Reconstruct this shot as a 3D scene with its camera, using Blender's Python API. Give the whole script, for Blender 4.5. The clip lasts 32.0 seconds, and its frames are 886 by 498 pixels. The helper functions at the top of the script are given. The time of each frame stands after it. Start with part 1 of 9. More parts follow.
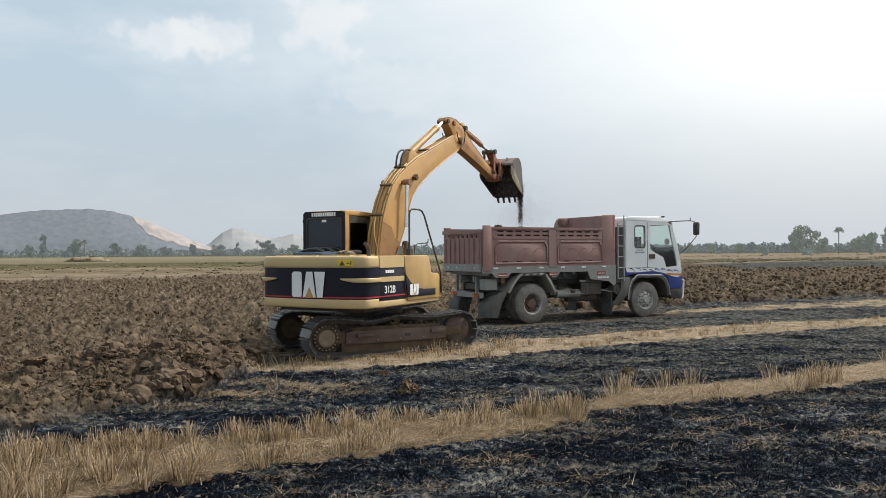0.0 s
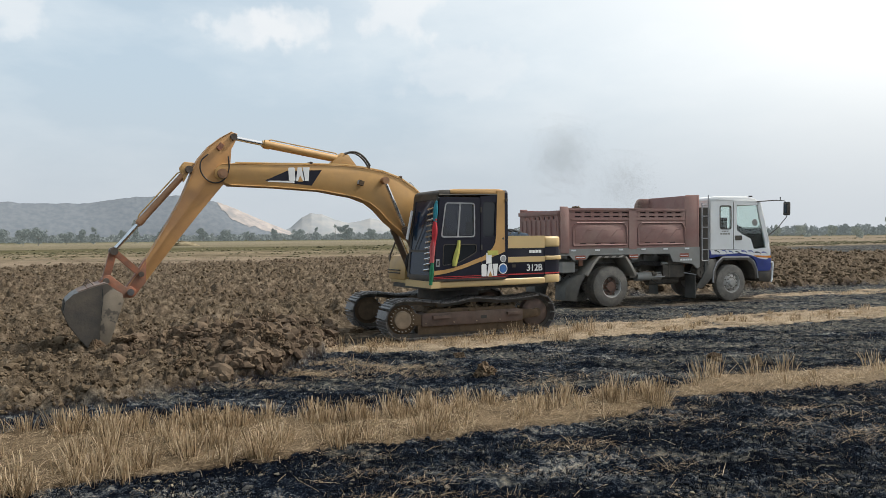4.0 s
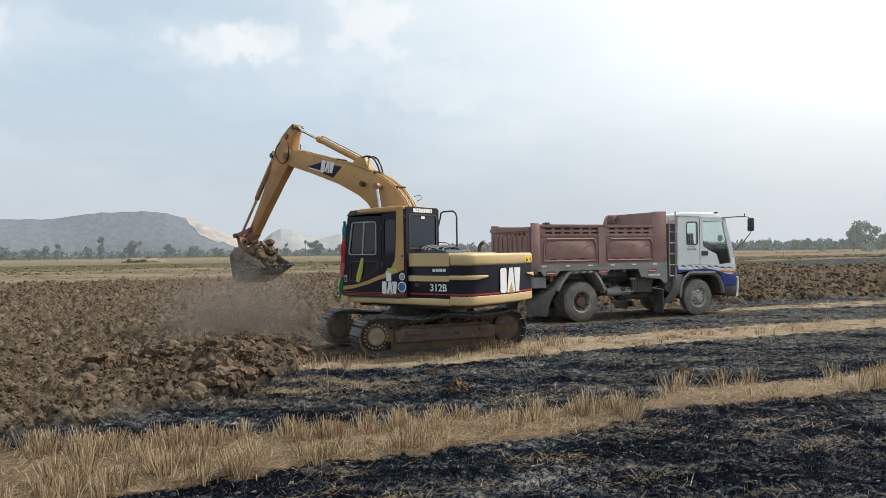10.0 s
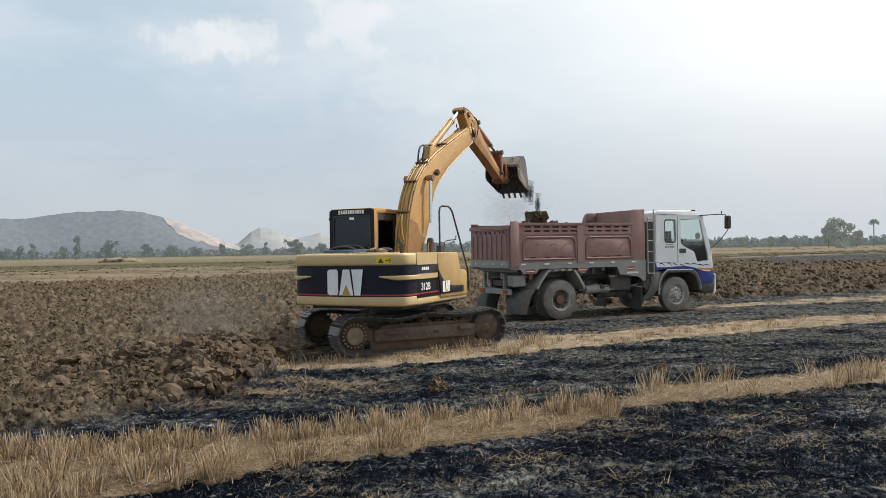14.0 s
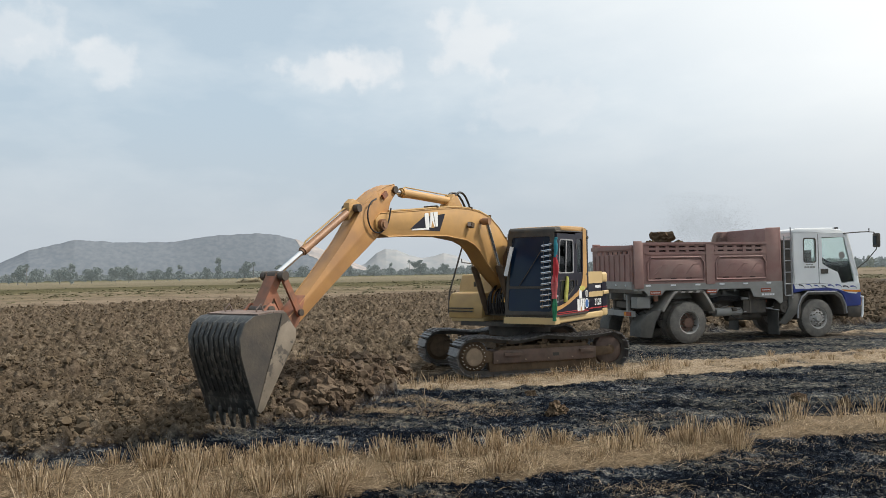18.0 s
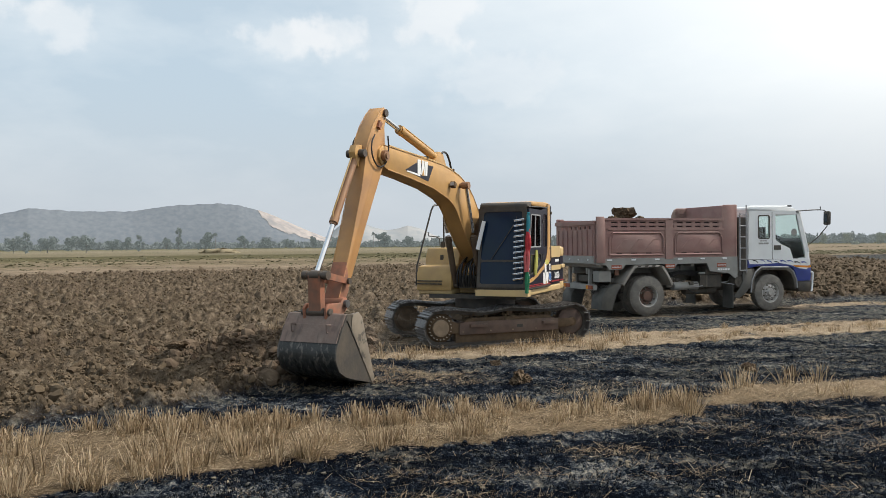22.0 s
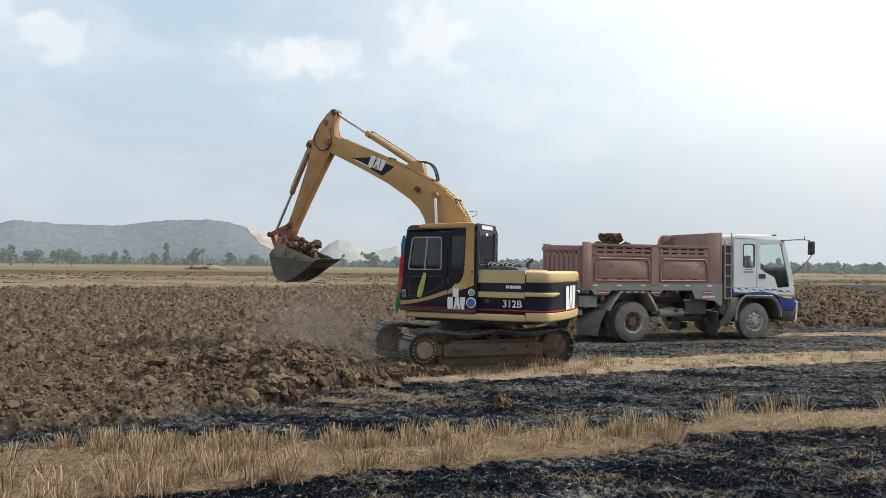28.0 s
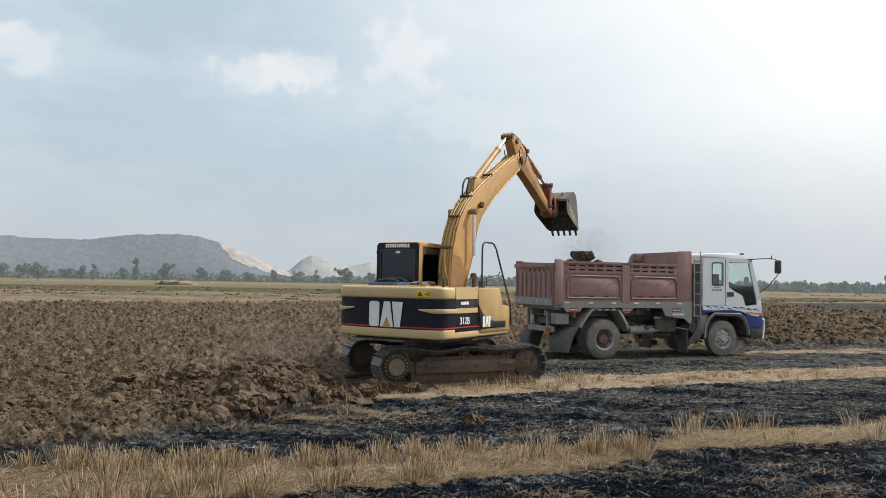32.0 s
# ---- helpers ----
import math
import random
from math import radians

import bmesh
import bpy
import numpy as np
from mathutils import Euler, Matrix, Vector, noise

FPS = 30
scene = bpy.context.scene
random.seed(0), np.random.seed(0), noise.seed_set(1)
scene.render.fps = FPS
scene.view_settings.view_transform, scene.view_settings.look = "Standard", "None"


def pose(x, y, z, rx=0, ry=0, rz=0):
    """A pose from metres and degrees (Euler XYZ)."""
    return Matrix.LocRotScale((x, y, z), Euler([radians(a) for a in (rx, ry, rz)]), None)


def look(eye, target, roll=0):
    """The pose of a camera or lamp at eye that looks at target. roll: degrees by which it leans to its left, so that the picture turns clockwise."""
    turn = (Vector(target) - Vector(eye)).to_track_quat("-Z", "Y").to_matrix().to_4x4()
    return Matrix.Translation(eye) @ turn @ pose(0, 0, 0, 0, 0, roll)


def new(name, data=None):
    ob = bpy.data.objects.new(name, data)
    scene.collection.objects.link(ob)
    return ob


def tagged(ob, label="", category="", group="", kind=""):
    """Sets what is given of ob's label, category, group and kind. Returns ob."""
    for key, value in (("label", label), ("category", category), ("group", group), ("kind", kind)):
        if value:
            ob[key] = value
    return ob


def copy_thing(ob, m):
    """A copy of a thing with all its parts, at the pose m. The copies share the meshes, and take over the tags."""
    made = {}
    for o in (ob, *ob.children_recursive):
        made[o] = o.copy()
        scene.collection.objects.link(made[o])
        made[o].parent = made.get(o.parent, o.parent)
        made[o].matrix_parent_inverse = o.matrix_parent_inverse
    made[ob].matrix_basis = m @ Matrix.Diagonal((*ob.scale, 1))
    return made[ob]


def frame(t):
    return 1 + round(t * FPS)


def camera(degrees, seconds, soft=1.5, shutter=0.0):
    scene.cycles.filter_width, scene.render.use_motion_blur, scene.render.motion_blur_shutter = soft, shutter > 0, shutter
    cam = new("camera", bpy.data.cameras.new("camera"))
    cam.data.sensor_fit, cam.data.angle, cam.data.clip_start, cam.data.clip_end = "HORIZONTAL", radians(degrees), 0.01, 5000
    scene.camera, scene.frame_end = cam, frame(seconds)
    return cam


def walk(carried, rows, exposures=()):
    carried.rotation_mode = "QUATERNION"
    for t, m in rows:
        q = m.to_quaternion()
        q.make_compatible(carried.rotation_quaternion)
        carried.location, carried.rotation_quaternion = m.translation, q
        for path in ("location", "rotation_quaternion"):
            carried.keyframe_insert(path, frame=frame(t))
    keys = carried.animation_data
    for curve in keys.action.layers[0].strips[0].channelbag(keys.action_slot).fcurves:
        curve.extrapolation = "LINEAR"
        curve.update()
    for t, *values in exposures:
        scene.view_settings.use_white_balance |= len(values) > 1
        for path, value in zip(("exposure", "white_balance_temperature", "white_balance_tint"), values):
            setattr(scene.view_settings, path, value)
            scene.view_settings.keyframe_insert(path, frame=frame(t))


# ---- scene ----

# Camera: hand-held from one spot. Rows: seconds, place, pan, tilt and roll in degrees.
cam = camera(62.18, 32.0, soft=0.62)
PATH = [
    (0, -0.000, 0.000, 1.935, 0.00, 0.22, 0.33),
    (0.5, 0.006, 0.032, 1.927, 0.30, 0.15, 0.33),
    (1, 0.009, 0.052, 1.912, 0.80, 0.07, 0.54),
    (1.5, 0.024, 0.063, 1.916, 1.21, -0.12, 0.75),
    (2, 0.010, 0.061, 1.910, 1.38, -0.35, 0.82),
    (2.5, 0.016, 0.077, 1.906, 1.40, -0.54, 0.79),
    (3, 0.026, 0.082, 1.907, 0.30, -0.79, 0.68),
    (3.5, 0.001, 0.118, 1.897, -2.89, -0.98, 0.50),
    (4, -0.022, 0.172, 1.892, -5.87, -1.00, 0.55),
    (4.5, -0.035, 0.199, 1.888, -6.93, -1.04, 0.62),
    (6.5, -0.046, 0.101, 1.903, -8.24, -1.18, 1.04),
    (7, -0.064, 0.084, 1.905, -8.37, -1.25, 1.01),
    (7.5, -0.061, 0.063, 1.905, -8.54, -1.18, 0.99),
    (8, -0.069, 0.056, 1.916, -8.18, -0.96, 0.84),
    (8.5, -0.056, 0.051, 1.915, -7.18, -0.61, 0.69),
    (9, -0.065, 0.049, 1.923, -5.85, -0.39, 0.57),
    (9.5, -0.057, 0.042, 1.914, -4.75, -0.08, 0.59),
    (10, -0.045, 0.036, 1.920, -3.59, 0.17, 0.72),
    (10.5, -0.045, 0.037, 1.927, -2.60, 0.26, 0.96),
    (11, -0.029, 0.031, 1.928, -1.96, 0.26, 1.01),
    (11.5, -0.021, 0.033, 1.930, -1.73, 0.21, 1.09),
    (12, -0.030, 0.024, 1.940, -1.60, 0.08, 1.04),
    (12.5, -0.026, 0.041, 1.926, -1.60, 0.09, 0.89),
    (13, -0.021, 0.065, 1.926, -1.75, 0.07, 0.84),
    (13.5, -0.021, 0.082, 1.909, -1.97, 0.18, 0.88),
    (14, -0.018, 0.074, 1.926, -2.08, 0.02, 0.95),
    (14.5, -0.019, 0.067, 1.926, -2.42, -0.01, 1.21),
    (16.5, -0.059, 0.080, 1.918, -7.10, 0.84, 1.27),
    (17, -0.054, 0.084, 1.918, -8.68, 1.21, 1.02),
    (17.5, -0.007, 0.089, 1.932, -10.04, 1.52, 1.02),
    (18, 0.043, 0.096, 1.938, -11.55, 1.77, 1.02),
    (18.5, 0.060, 0.051, 1.940, -12.68, 1.93, 1.11),
    (19, 0.026, -0.007, 1.948, -13.45, 2.06, 1.00),
    (19.5, -0.032, -0.040, 1.945, -13.30, 1.55, 0.68),
    (20, -0.045, -0.112, 1.951, -11.72, 0.75, 0.61),
    (20.5, -0.019, -0.154, 1.956, -10.52, -0.08, 0.90),
    (21, -0.010, -0.166, 1.953, -9.53, -0.53, 0.81),
    (21.5, 0.011, -0.169, 1.952, -8.93, -0.57, 0.52),
    (22, 0.023, -0.189, 1.952, -8.78, -0.40, 0.51),
    (22.5, 0.007, -0.185, 1.955, -8.68, -0.42, 0.39),
    (23, 0.021, -0.180, 1.951, -8.79, -0.36, 0.32),
    (23.5, 0.022, -0.162, 1.958, -8.97, -0.35, 0.15),
    (24, 0.030, -0.171, 1.961, -9.05, -0.29, 0.21),
    (24.5, 0.034, -0.179, 1.954, -9.02, -0.22, 0.15),
    (25, 0.035, -0.187, 1.962, -8.40, 0.01, 0.14),
    (25.5, 0.043, -0.188, 1.955, -7.45, 0.29, 0.05),
    (27.5, 0.087, -0.172, 1.958, -7.45, 0.95, -0.57),
    (28, 0.077, -0.171, 1.963, -7.91, 1.26, -0.75),
    (28.5, 0.092, -0.159, 1.962, -8.08, 1.53, -0.67),
    (29, 0.096, -0.170, 1.975, -7.61, 1.64, -0.56),
    (29.5, 0.082, -0.190, 1.968, -7.23, 1.65, -0.68),
    (30, 0.084, -0.203, 1.954, -7.00, 1.74, -0.87),
    (30.5, 0.095, -0.218, 1.965, -6.77, 1.88, -0.66),
    (31, 0.092, -0.227, 1.967, -6.47, 2.12, -0.84),
    (31.5, 0.097, -0.219, 1.966, -6.15, 2.32, -1.06),
    (32, 0.097, -0.214, 1.966, -5.89, 2.58, -1.07),
]


def aim(x, y, z, pan, tilt, roll):
    a, b = radians(pan), radians(tilt)
    eye = Vector((x, y, z))
    return look(eye, eye + 10 * Vector((math.sin(a) * math.cos(b), math.cos(a) * math.cos(b), math.sin(b))), -roll)


walk(cam, [(t, aim(*r)) for t, *r in PATH], ((0, 0.0), (2, 0.02), (7, 0.08), (11, 0.1), (14, 0.0), (17, -0.03), (20.5, 0.0), (22, 0.06), (24, 0.11), (28, 0.12), (30, 0.08), (32, -0.02)))

# ---- light: hazy bright sky, soft sun ahead to the right ----
SUN_AZ, SUN_EL = 65.0, 48.0
scene.view_settings.exposure = 0.1
world = bpy.data.worlds.new("sky")
scene.world = world
world.use_nodes = True


def sky_nodes():
    nt = world.node_tree
    n, l = nt.nodes, nt.links
    n.clear()
    out = n.new("ShaderNodeOutputWorld")
    bg = n.new("ShaderNodeBackground")
    l.new(bg.outputs[0], out.inputs[0])
    sky = n.new("ShaderNodeTexSky")
    sky.sky_type, sky.sun_disc = "NISHITA", False
    sky.sun_elevation, sky.sun_rotation = radians(SUN_EL), radians(SUN_AZ)
    sky.air_density, sky.dust_density, sky.ozone_density = 1.0, 5.0, 1.5
    gain = n.new("ShaderNodeVectorMath")
    gain.operation = "SCALE"
    gain.inputs["Scale"].default_value = 0.10
    l.new(sky.outputs[0], gain.inputs[0])
    tc = n.new("ShaderNodeTexCoord")
    sep = n.new("ShaderNodeSeparateXYZ")
    l.new(tc.outputs["Generated"], sep.inputs[0])
    haze = n.new("ShaderNodeMixRGB")
    # haze is thick towards the sun and thins out in the opposite sky
    hd = n.new("ShaderNodeVectorMath")
    hd.operation = "DOT_PRODUCT"
    hd.inputs[1].default_value = (math.sin(radians(SUN_AZ)) * math.cos(radians(SUN_EL)), math.cos(radians(SUN_AZ)) * math.cos(radians(SUN_EL)), math.sin(radians(SUN_EL)))
    l.new(tc.outputs["Generated"], hd.inputs[0])
    hr = n.new("ShaderNodeMapRange")
    hr.inputs[1].default_value, hr.inputs[2].default_value = -0.6, 0.0
    hr.inputs[3].default_value, hr.inputs[4].default_value = 0.75, 0.75
    l.new(hd.outputs["Value"], hr.inputs[0])
    l.new(hr.outputs[0], haze.inputs[0])
    haze.inputs[2].default_value = (0.57, 0.715, 0.83, 1)
    l.new(gain.outputs[0], haze.inputs[1])
    # thin high cloud everywhere, from stretched noise on the dome
    mp = n.new("ShaderNodeMapping")
    mp.inputs["Scale"].default_value = (1.6, 1.6, 4.0)
    l.new(tc.outputs["Generated"], mp.inputs[0])
    nz = n.new("ShaderNodeTexNoise")
    nz.inputs["Scale"].default_value = 2.2
    nz.inputs["Detail"].default_value = 7
    nz.inputs["Roughness"].default_value = 0.55
    l.new(mp.outputs[0], nz.inputs[0])
    rp = n.new("ShaderNodeMapRange")
    rp.inputs[1].default_value, rp.inputs[2].default_value = 0.45, 0.75
    rp.inputs[3].default_value, rp.inputs[4].default_value = 0.15, 0.75
    l.new(nz.outputs[0], rp.inputs[0])
    last, veil = haze.outputs[0], rp.outputs[0]
    mx = n.new("ShaderNodeMixRGB")
    mx.inputs[2].default_value = (0.78, 0.85, 0.895, 1)
    l.new(veil, mx.inputs[0])
    l.new(last, mx.inputs[1])
    last = mx.outputs[0]
    # bright haze round the sun, and a milky band at the horizon
    for axis, lo, hi, amount, tint in ((Vector((math.sin(radians(SUN_AZ)) * math.cos(radians(SUN_EL)), math.cos(radians(SUN_AZ)) * math.cos(radians(SUN_EL)), math.sin(radians(SUN_EL)))), 0.27, 0.84, 1.0, (1.16, 1.165, 1.14)),
                                       (Vector((0, 0, 1)), 0.24, 0.0, 0.80, (0.565, 0.605, 0.65))):
        dp = n.new("ShaderNodeVectorMath")
        dp.operation = "DOT_PRODUCT"
        dp.inputs[1].default_value = axis
        l.new(tc.outputs["Generated"], dp.inputs[0])
        gr = n.new("ShaderNodeMapRange")
        gr.interpolation_type = "SMOOTHSTEP"
        gr.inputs[1].default_value, gr.inputs[2].default_value = lo, hi
        gr.inputs[3].default_value, gr.inputs[4].default_value = 0.0, amount
        l.new(dp.outputs["Value"], gr.inputs[0])
        gx = n.new("ShaderNodeMixRGB")
        gx.inputs[2].default_value = (*tint, 1)
        l.new(gr.outputs[0], gx.inputs[0])
        l.new(last, gx.inputs[1])
        last = gx.outputs[0]
    # the few heaped clouds that stand over the hills
    wob = n.new("ShaderNodeTexNoise")
    wob.inputs["Scale"].default_value = 26
    wob.inputs["Detail"].default_value = 7
    l.new(tc.outputs["Generated"], wob.inputs[0])
    for az, el, wide, high, amount in ((-20.2, 15.3, 4.6, 1.5, 0.42), (-17.4, 15.5, 3.2, 1.7, 0.40), (-37.0, 15.2, 3.4, 1.7, 0.36), (-41.5, 16.0, 4.5, 2.4, 0.34),
                                       (-9.0, 17.5, 3.5, 3.0, 0.45), (-4.0, 12.5, 6.0, 2.0, 0.2)):
        a, e = radians(az), radians(el)
        d = Vector((math.sin(a) * math.cos(e), math.cos(a) * math.cos(e), math.sin(e)))
        r = Vector((math.cos(a), -math.sin(a), 0))
        u = r.cross(d)
        dots = []
        for axis, size in ((r, wide), (u, high)):
            dp = n.new("ShaderNodeVectorMath")
            dp.operation = "DOT_PRODUCT"
            dp.inputs[1].default_value = axis / math.sin(radians(size))
            l.new(tc.outputs["Generated"], dp.inputs[0])
            dots.append(dp.outputs["Value"])
        cb = n.new("ShaderNodeCombineXYZ")
        l.new(dots[0], cb.inputs[0])
        l.new(dots[1], cb.inputs[1])
        sub = n.new("ShaderNodeVectorMath")
        sub.operation = "SUBTRACT"
        sub.inputs[1].default_value = (0, d.dot(u) / math.sin(radians(high)), 0)
        l.new(cb.outputs[0], sub.inputs[0])
        ln = n.new("ShaderNodeVectorMath")
        ln.operation = "LENGTH"
        l.new(sub.outputs[0], ln.inputs[0])
        ad = n.new("ShaderNodeMath")
        ad.operation = "MULTIPLY_ADD"
        ad.inputs[1].default_value, ad.inputs[2].default_value = 2.6, -1.3
        l.new(wob.outputs[0], ad.inputs[0])
        sm = n.new("ShaderNodeMath")
        sm.operation = "ADD"
        l.new(ln.outputs["Value"], sm.inputs[0])
        l.new(ad.outputs[0], sm.inputs[1])
        mr = n.new("ShaderNodeMapRange")
        mr.interpolation_type = "SMOOTHSTEP"
        mr.inputs[1].default_value, mr.inputs[2].default_value = 1.05, 0.45
        mr.inputs[3].default_value, mr.inputs[4].default_value = 0.0, amount
        l.new(sm.outputs[0], mr.inputs[0])
        m2 = n.new("ShaderNodeMixRGB")
        m2.inputs[2].default_value = (0.95, 0.95, 0.95, 1)
        l.new(mr.outputs[0], m2.inputs[0])
        l.new(last, m2.inputs[1])
        last = m2.outputs[0]
    l.new(last, bg.inputs[0])
    bg.inputs[1].default_value = 1.0


sky_nodes()
sun = new("sun", bpy.data.lights.new("sun", "SUN"))
sun.data.energy, sun.data.angle, sun.data.color = 4.2, radians(4), (1.0, 0.95, 0.87)
sun.matrix_world = look((0, 0, 0), (-math.sin(radians(SUN_AZ)) * math.cos(radians(SUN_EL)), -math.cos(radians(SUN_AZ)) * math.cos(radians(SUN_EL)), -math.sin(radians(SUN_EL))))


# ---- materials ----
def mat(name, c1, c2=None, scale=6.0, rough=0.6, metal=0.0, bump=0.0, bscale=None, dust=0.0, dustcol=(0.30, 0.23, 0.15), spec=0.5, vary=0.0):
    m = bpy.data.materials.new(name)
    m.use_nodes = True
    nt = m.node_tree
    n, l = nt.nodes, nt.links
    b = n["Principled BSDF"]
    b.inputs["Roughness"].default_value, b.inputs["Metallic"].default_value = rough, metal
    b.inputs["Specular IOR Level"].default_value = spec
    c2 = c2 or tuple(0.78 * c for c in c1)
    tc = n.new("ShaderNodeTexCoord")
    a = n.new("ShaderNodeTexNoise")
    a.inputs["Scale"].default_value, a.inputs["Detail"].default_value = scale, 6
    l.new(tc.outputs["Object"], a.inputs[0])
    r = n.new("ShaderNodeValToRGB")
    r.color_ramp.elements[0].position, r.color_ramp.elements[1].position = 0.35, 0.68
    r.color_ramp.elements[0].color, r.color_ramp.elements[1].color = (*c1, 1), (*c2, 1)
    l.new(a.outputs[0], r.inputs[0])
    last = r.outputs[0]
    if dust:
        f = n.new("ShaderNodeTexNoise")
        f.inputs["Scale"].default_value, f.inputs["Detail"].default_value, f.inputs["Roughness"].default_value = scale * 0.45, 9, 0.7
        l.new(tc.outputs["Object"], f.inputs[0])
        g = n.new("ShaderNodeMapRange")
        g.inputs[1].default_value, g.inputs[2].default_value = 0.42, 0.72
        g.inputs[3].default_value, g.inputs[4].default_value = dust * 0.35, min(1.0, dust * 1.5)
        l.new(f.outputs[0], g.inputs[0])
        x = n.new("ShaderNodeMixRGB")
        x.inputs[2].default_value = (*dustcol, 1)
        l.new(g.outputs[0], x.inputs[0])
        l.new(last, x.inputs[1])
        last = x.outputs[0]
    if vary:
        oi = n.new("ShaderNodeObjectInfo")
        hv = n.new("ShaderNodeHueSaturation")
        mr = n.new("ShaderNodeMapRange")
        mr.inputs[3].default_value, mr.inputs[4].default_value = 1 - vary, 1 + vary
        l.new(oi.outputs["Random"], mr.inputs[0])
        l.new(mr.outputs[0], hv.inputs["Value"])
        l.new(last, hv.inputs["Color"])
        last = hv.outputs[0]
    l.new(last, b.inputs["Base Color"])
    if bump:
        k = n.new("ShaderNodeTexNoise")
        k.inputs["Scale"].default_value, k.inputs["Detail"].default_value = bscale or scale * 8, 5
        l.new(tc.outputs["Object"], k.inputs[0])
        u = n.new("ShaderNodeBump")
        u.inputs["Strength"].default_value, u.inputs["Distance"].default_value = bump, 0.01
        l.new(k.outputs[0], u.inputs["Height"])
        l.new(u.outputs[0], b.inputs["Normal"])
    return m


YEL = mat("machine_yellow_paint", (0.56, 0.315, 0.10), (0.46, 0.26, 0.085), 3.0, 0.5, 0, 0.08, 60, 0.28, (0.27, 0.175, 0.10))
YELC = mat("faded_cream_yellow_paint", (0.58, 0.42, 0.20), (0.52, 0.375, 0.185), 2.0, 0.4, 0, 0.04, 60, 0.12, (0.42, 0.33, 0.2))
YELB = mat("grimy_ochre_paint", (0.50, 0.325, 0.115), (0.40, 0.25, 0.09), 3.0, 0.45, 0, 0.06, 60, 0.35, (0.24, 0.165, 0.10))
GRIME = mat("oily_rust_on_yellow_paint", (0.26, 0.125, 0.045), (0.11, 0.060, 0.030), 4.0, 0.5, 0, 0.1, 50, 0.4, (0.42, 0.24, 0.09))
RAG = mat("dusty_tan_rag", (0.30, 0.23, 0.16), (0.20, 0.15, 0.11), 12.0, 0.9, 0, 0.3, 60)
NAVY = mat("navy_black_paint", (0.008, 0.009, 0.020), (0.013, 0.014, 0.025), 3.0, 0.38, 0, 0.03, 50, 0.02, spec=0.22)
BLACK = mat("black_rubber_and_paint", (0.02, 0.02, 0.021), (0.03, 0.029, 0.028), 8.0, 0.6, 0, 0.1, 60, 0.15)
STEEL = mat("worn_track_steel", (0.115, 0.115, 0.119), (0.22, 0.215, 0.214), 9.0, 0.42, 0.6, 0.3, 50, 0.25, (0.12, 0.092, 0.068))
DIRTY = mat("soil_caked_steel", (0.058, 0.041, 0.029), (0.105, 0.073, 0.047), 7.0, 0.85, 0.1, 0.6, 40, 0.5, (0.16, 0.112, 0.07), 0.2)
BOLTP = mat("worn_pale_bolt_head", (0.52, 0.47, 0.40), (0.40, 0.35, 0.29), 9.0, 0.6, 0.2)
TFRAME = mat("rusty_track_frame", (0.115, 0.070, 0.056), (0.060, 0.042, 0.036), 5.0, 0.75, 0.1, 0.4, 40, 0.45, (0.17, 0.125, 0.095))
HUBT = mat("pale_mud_on_steel", (0.27, 0.205, 0.14), (0.18, 0.135, 0.095), 7.0, 0.9, 0, 0.4, 50)
TGLASS = mat("dark_door_glass", (0.012, 0.015, 0.020), (0.018, 0.020, 0.024), 1.2, 0.06, 0, 0, spec=0.5)
FILMB = mat("deep_blue_window_film", (0.006, 0.018, 0.046), (0.010, 0.024, 0.042), 2.0, 0.15, 0, 0, spec=0.25)
HUBR = mat("dark_rusty_hub", (0.17, 0.085, 0.06), (0.11, 0.06, 0.045), 8.0, 0.7, 0.1, 0.3, 40, 0.3, (0.2, 0.16, 0.13))
GLASSN = mat("dark_blue_rear_glass", (0.010, 0.018, 0.030), (0.014, 0.022, 0.034), 1.5, 0.08, 0, 0, spec=0.45)
CHROME = mat("chromed_rod", (0.75, 0.76, 0.78), (0.62, 0.63, 0.65), 4.0, 0.15, 1.0)
CYLR = mat("rusty_orange_cylinder", (0.36, 0.185, 0.085), (0.25, 0.125, 0.065), 6.0, 0.5, 0.1, 0.15, 40, 0.35, (0.17, 0.115, 0.08))
CYLB = mat("oily_brown_cylinder", (0.09, 0.055, 0.035), (0.055, 0.038, 0.028), 6.0, 0.45, 0.1, 0.1, 40, 0.2)
RUST = mat("rust_brown_paint", (0.36, 0.125, 0.062), (0.20, 0.085, 0.050), 8.0, 0.65, 0.1, 0.25, 40, 0.45, (0.20, 0.125, 0.088))
PINB = mat("greasy_brown_pin", (0.085, 0.066, 0.052), (0.045, 0.037, 0.031), 14.0, 0.5, 0.3, 0.2, 50, 0.3, (0.18, 0.14, 0.11))
BUCKET = mat("scoured_bucket_steel", (0.038, 0.040, 0.040), (0.017, 0.018, 0.018), 9.0, 0.42, 0.3, 0.5, 35, 0.15, (0.13, 0.118, 0.10))
BROWNB = mat("dusty_brown_steel_plate", (0.170, 0.112, 0.092), (0.105, 0.074, 0.062), 5.0, 0.75, 0.0, 0.3, 35, 0.45, (0.29, 0.235, 0.195))
YELS = mat("rubbed_orange_yellow_paint", (0.54, 0.285, 0.095), (0.43, 0.218, 0.078), 3.0, 0.5, 0, 0.1, 60, 0.4, (0.24, 0.14, 0.085))


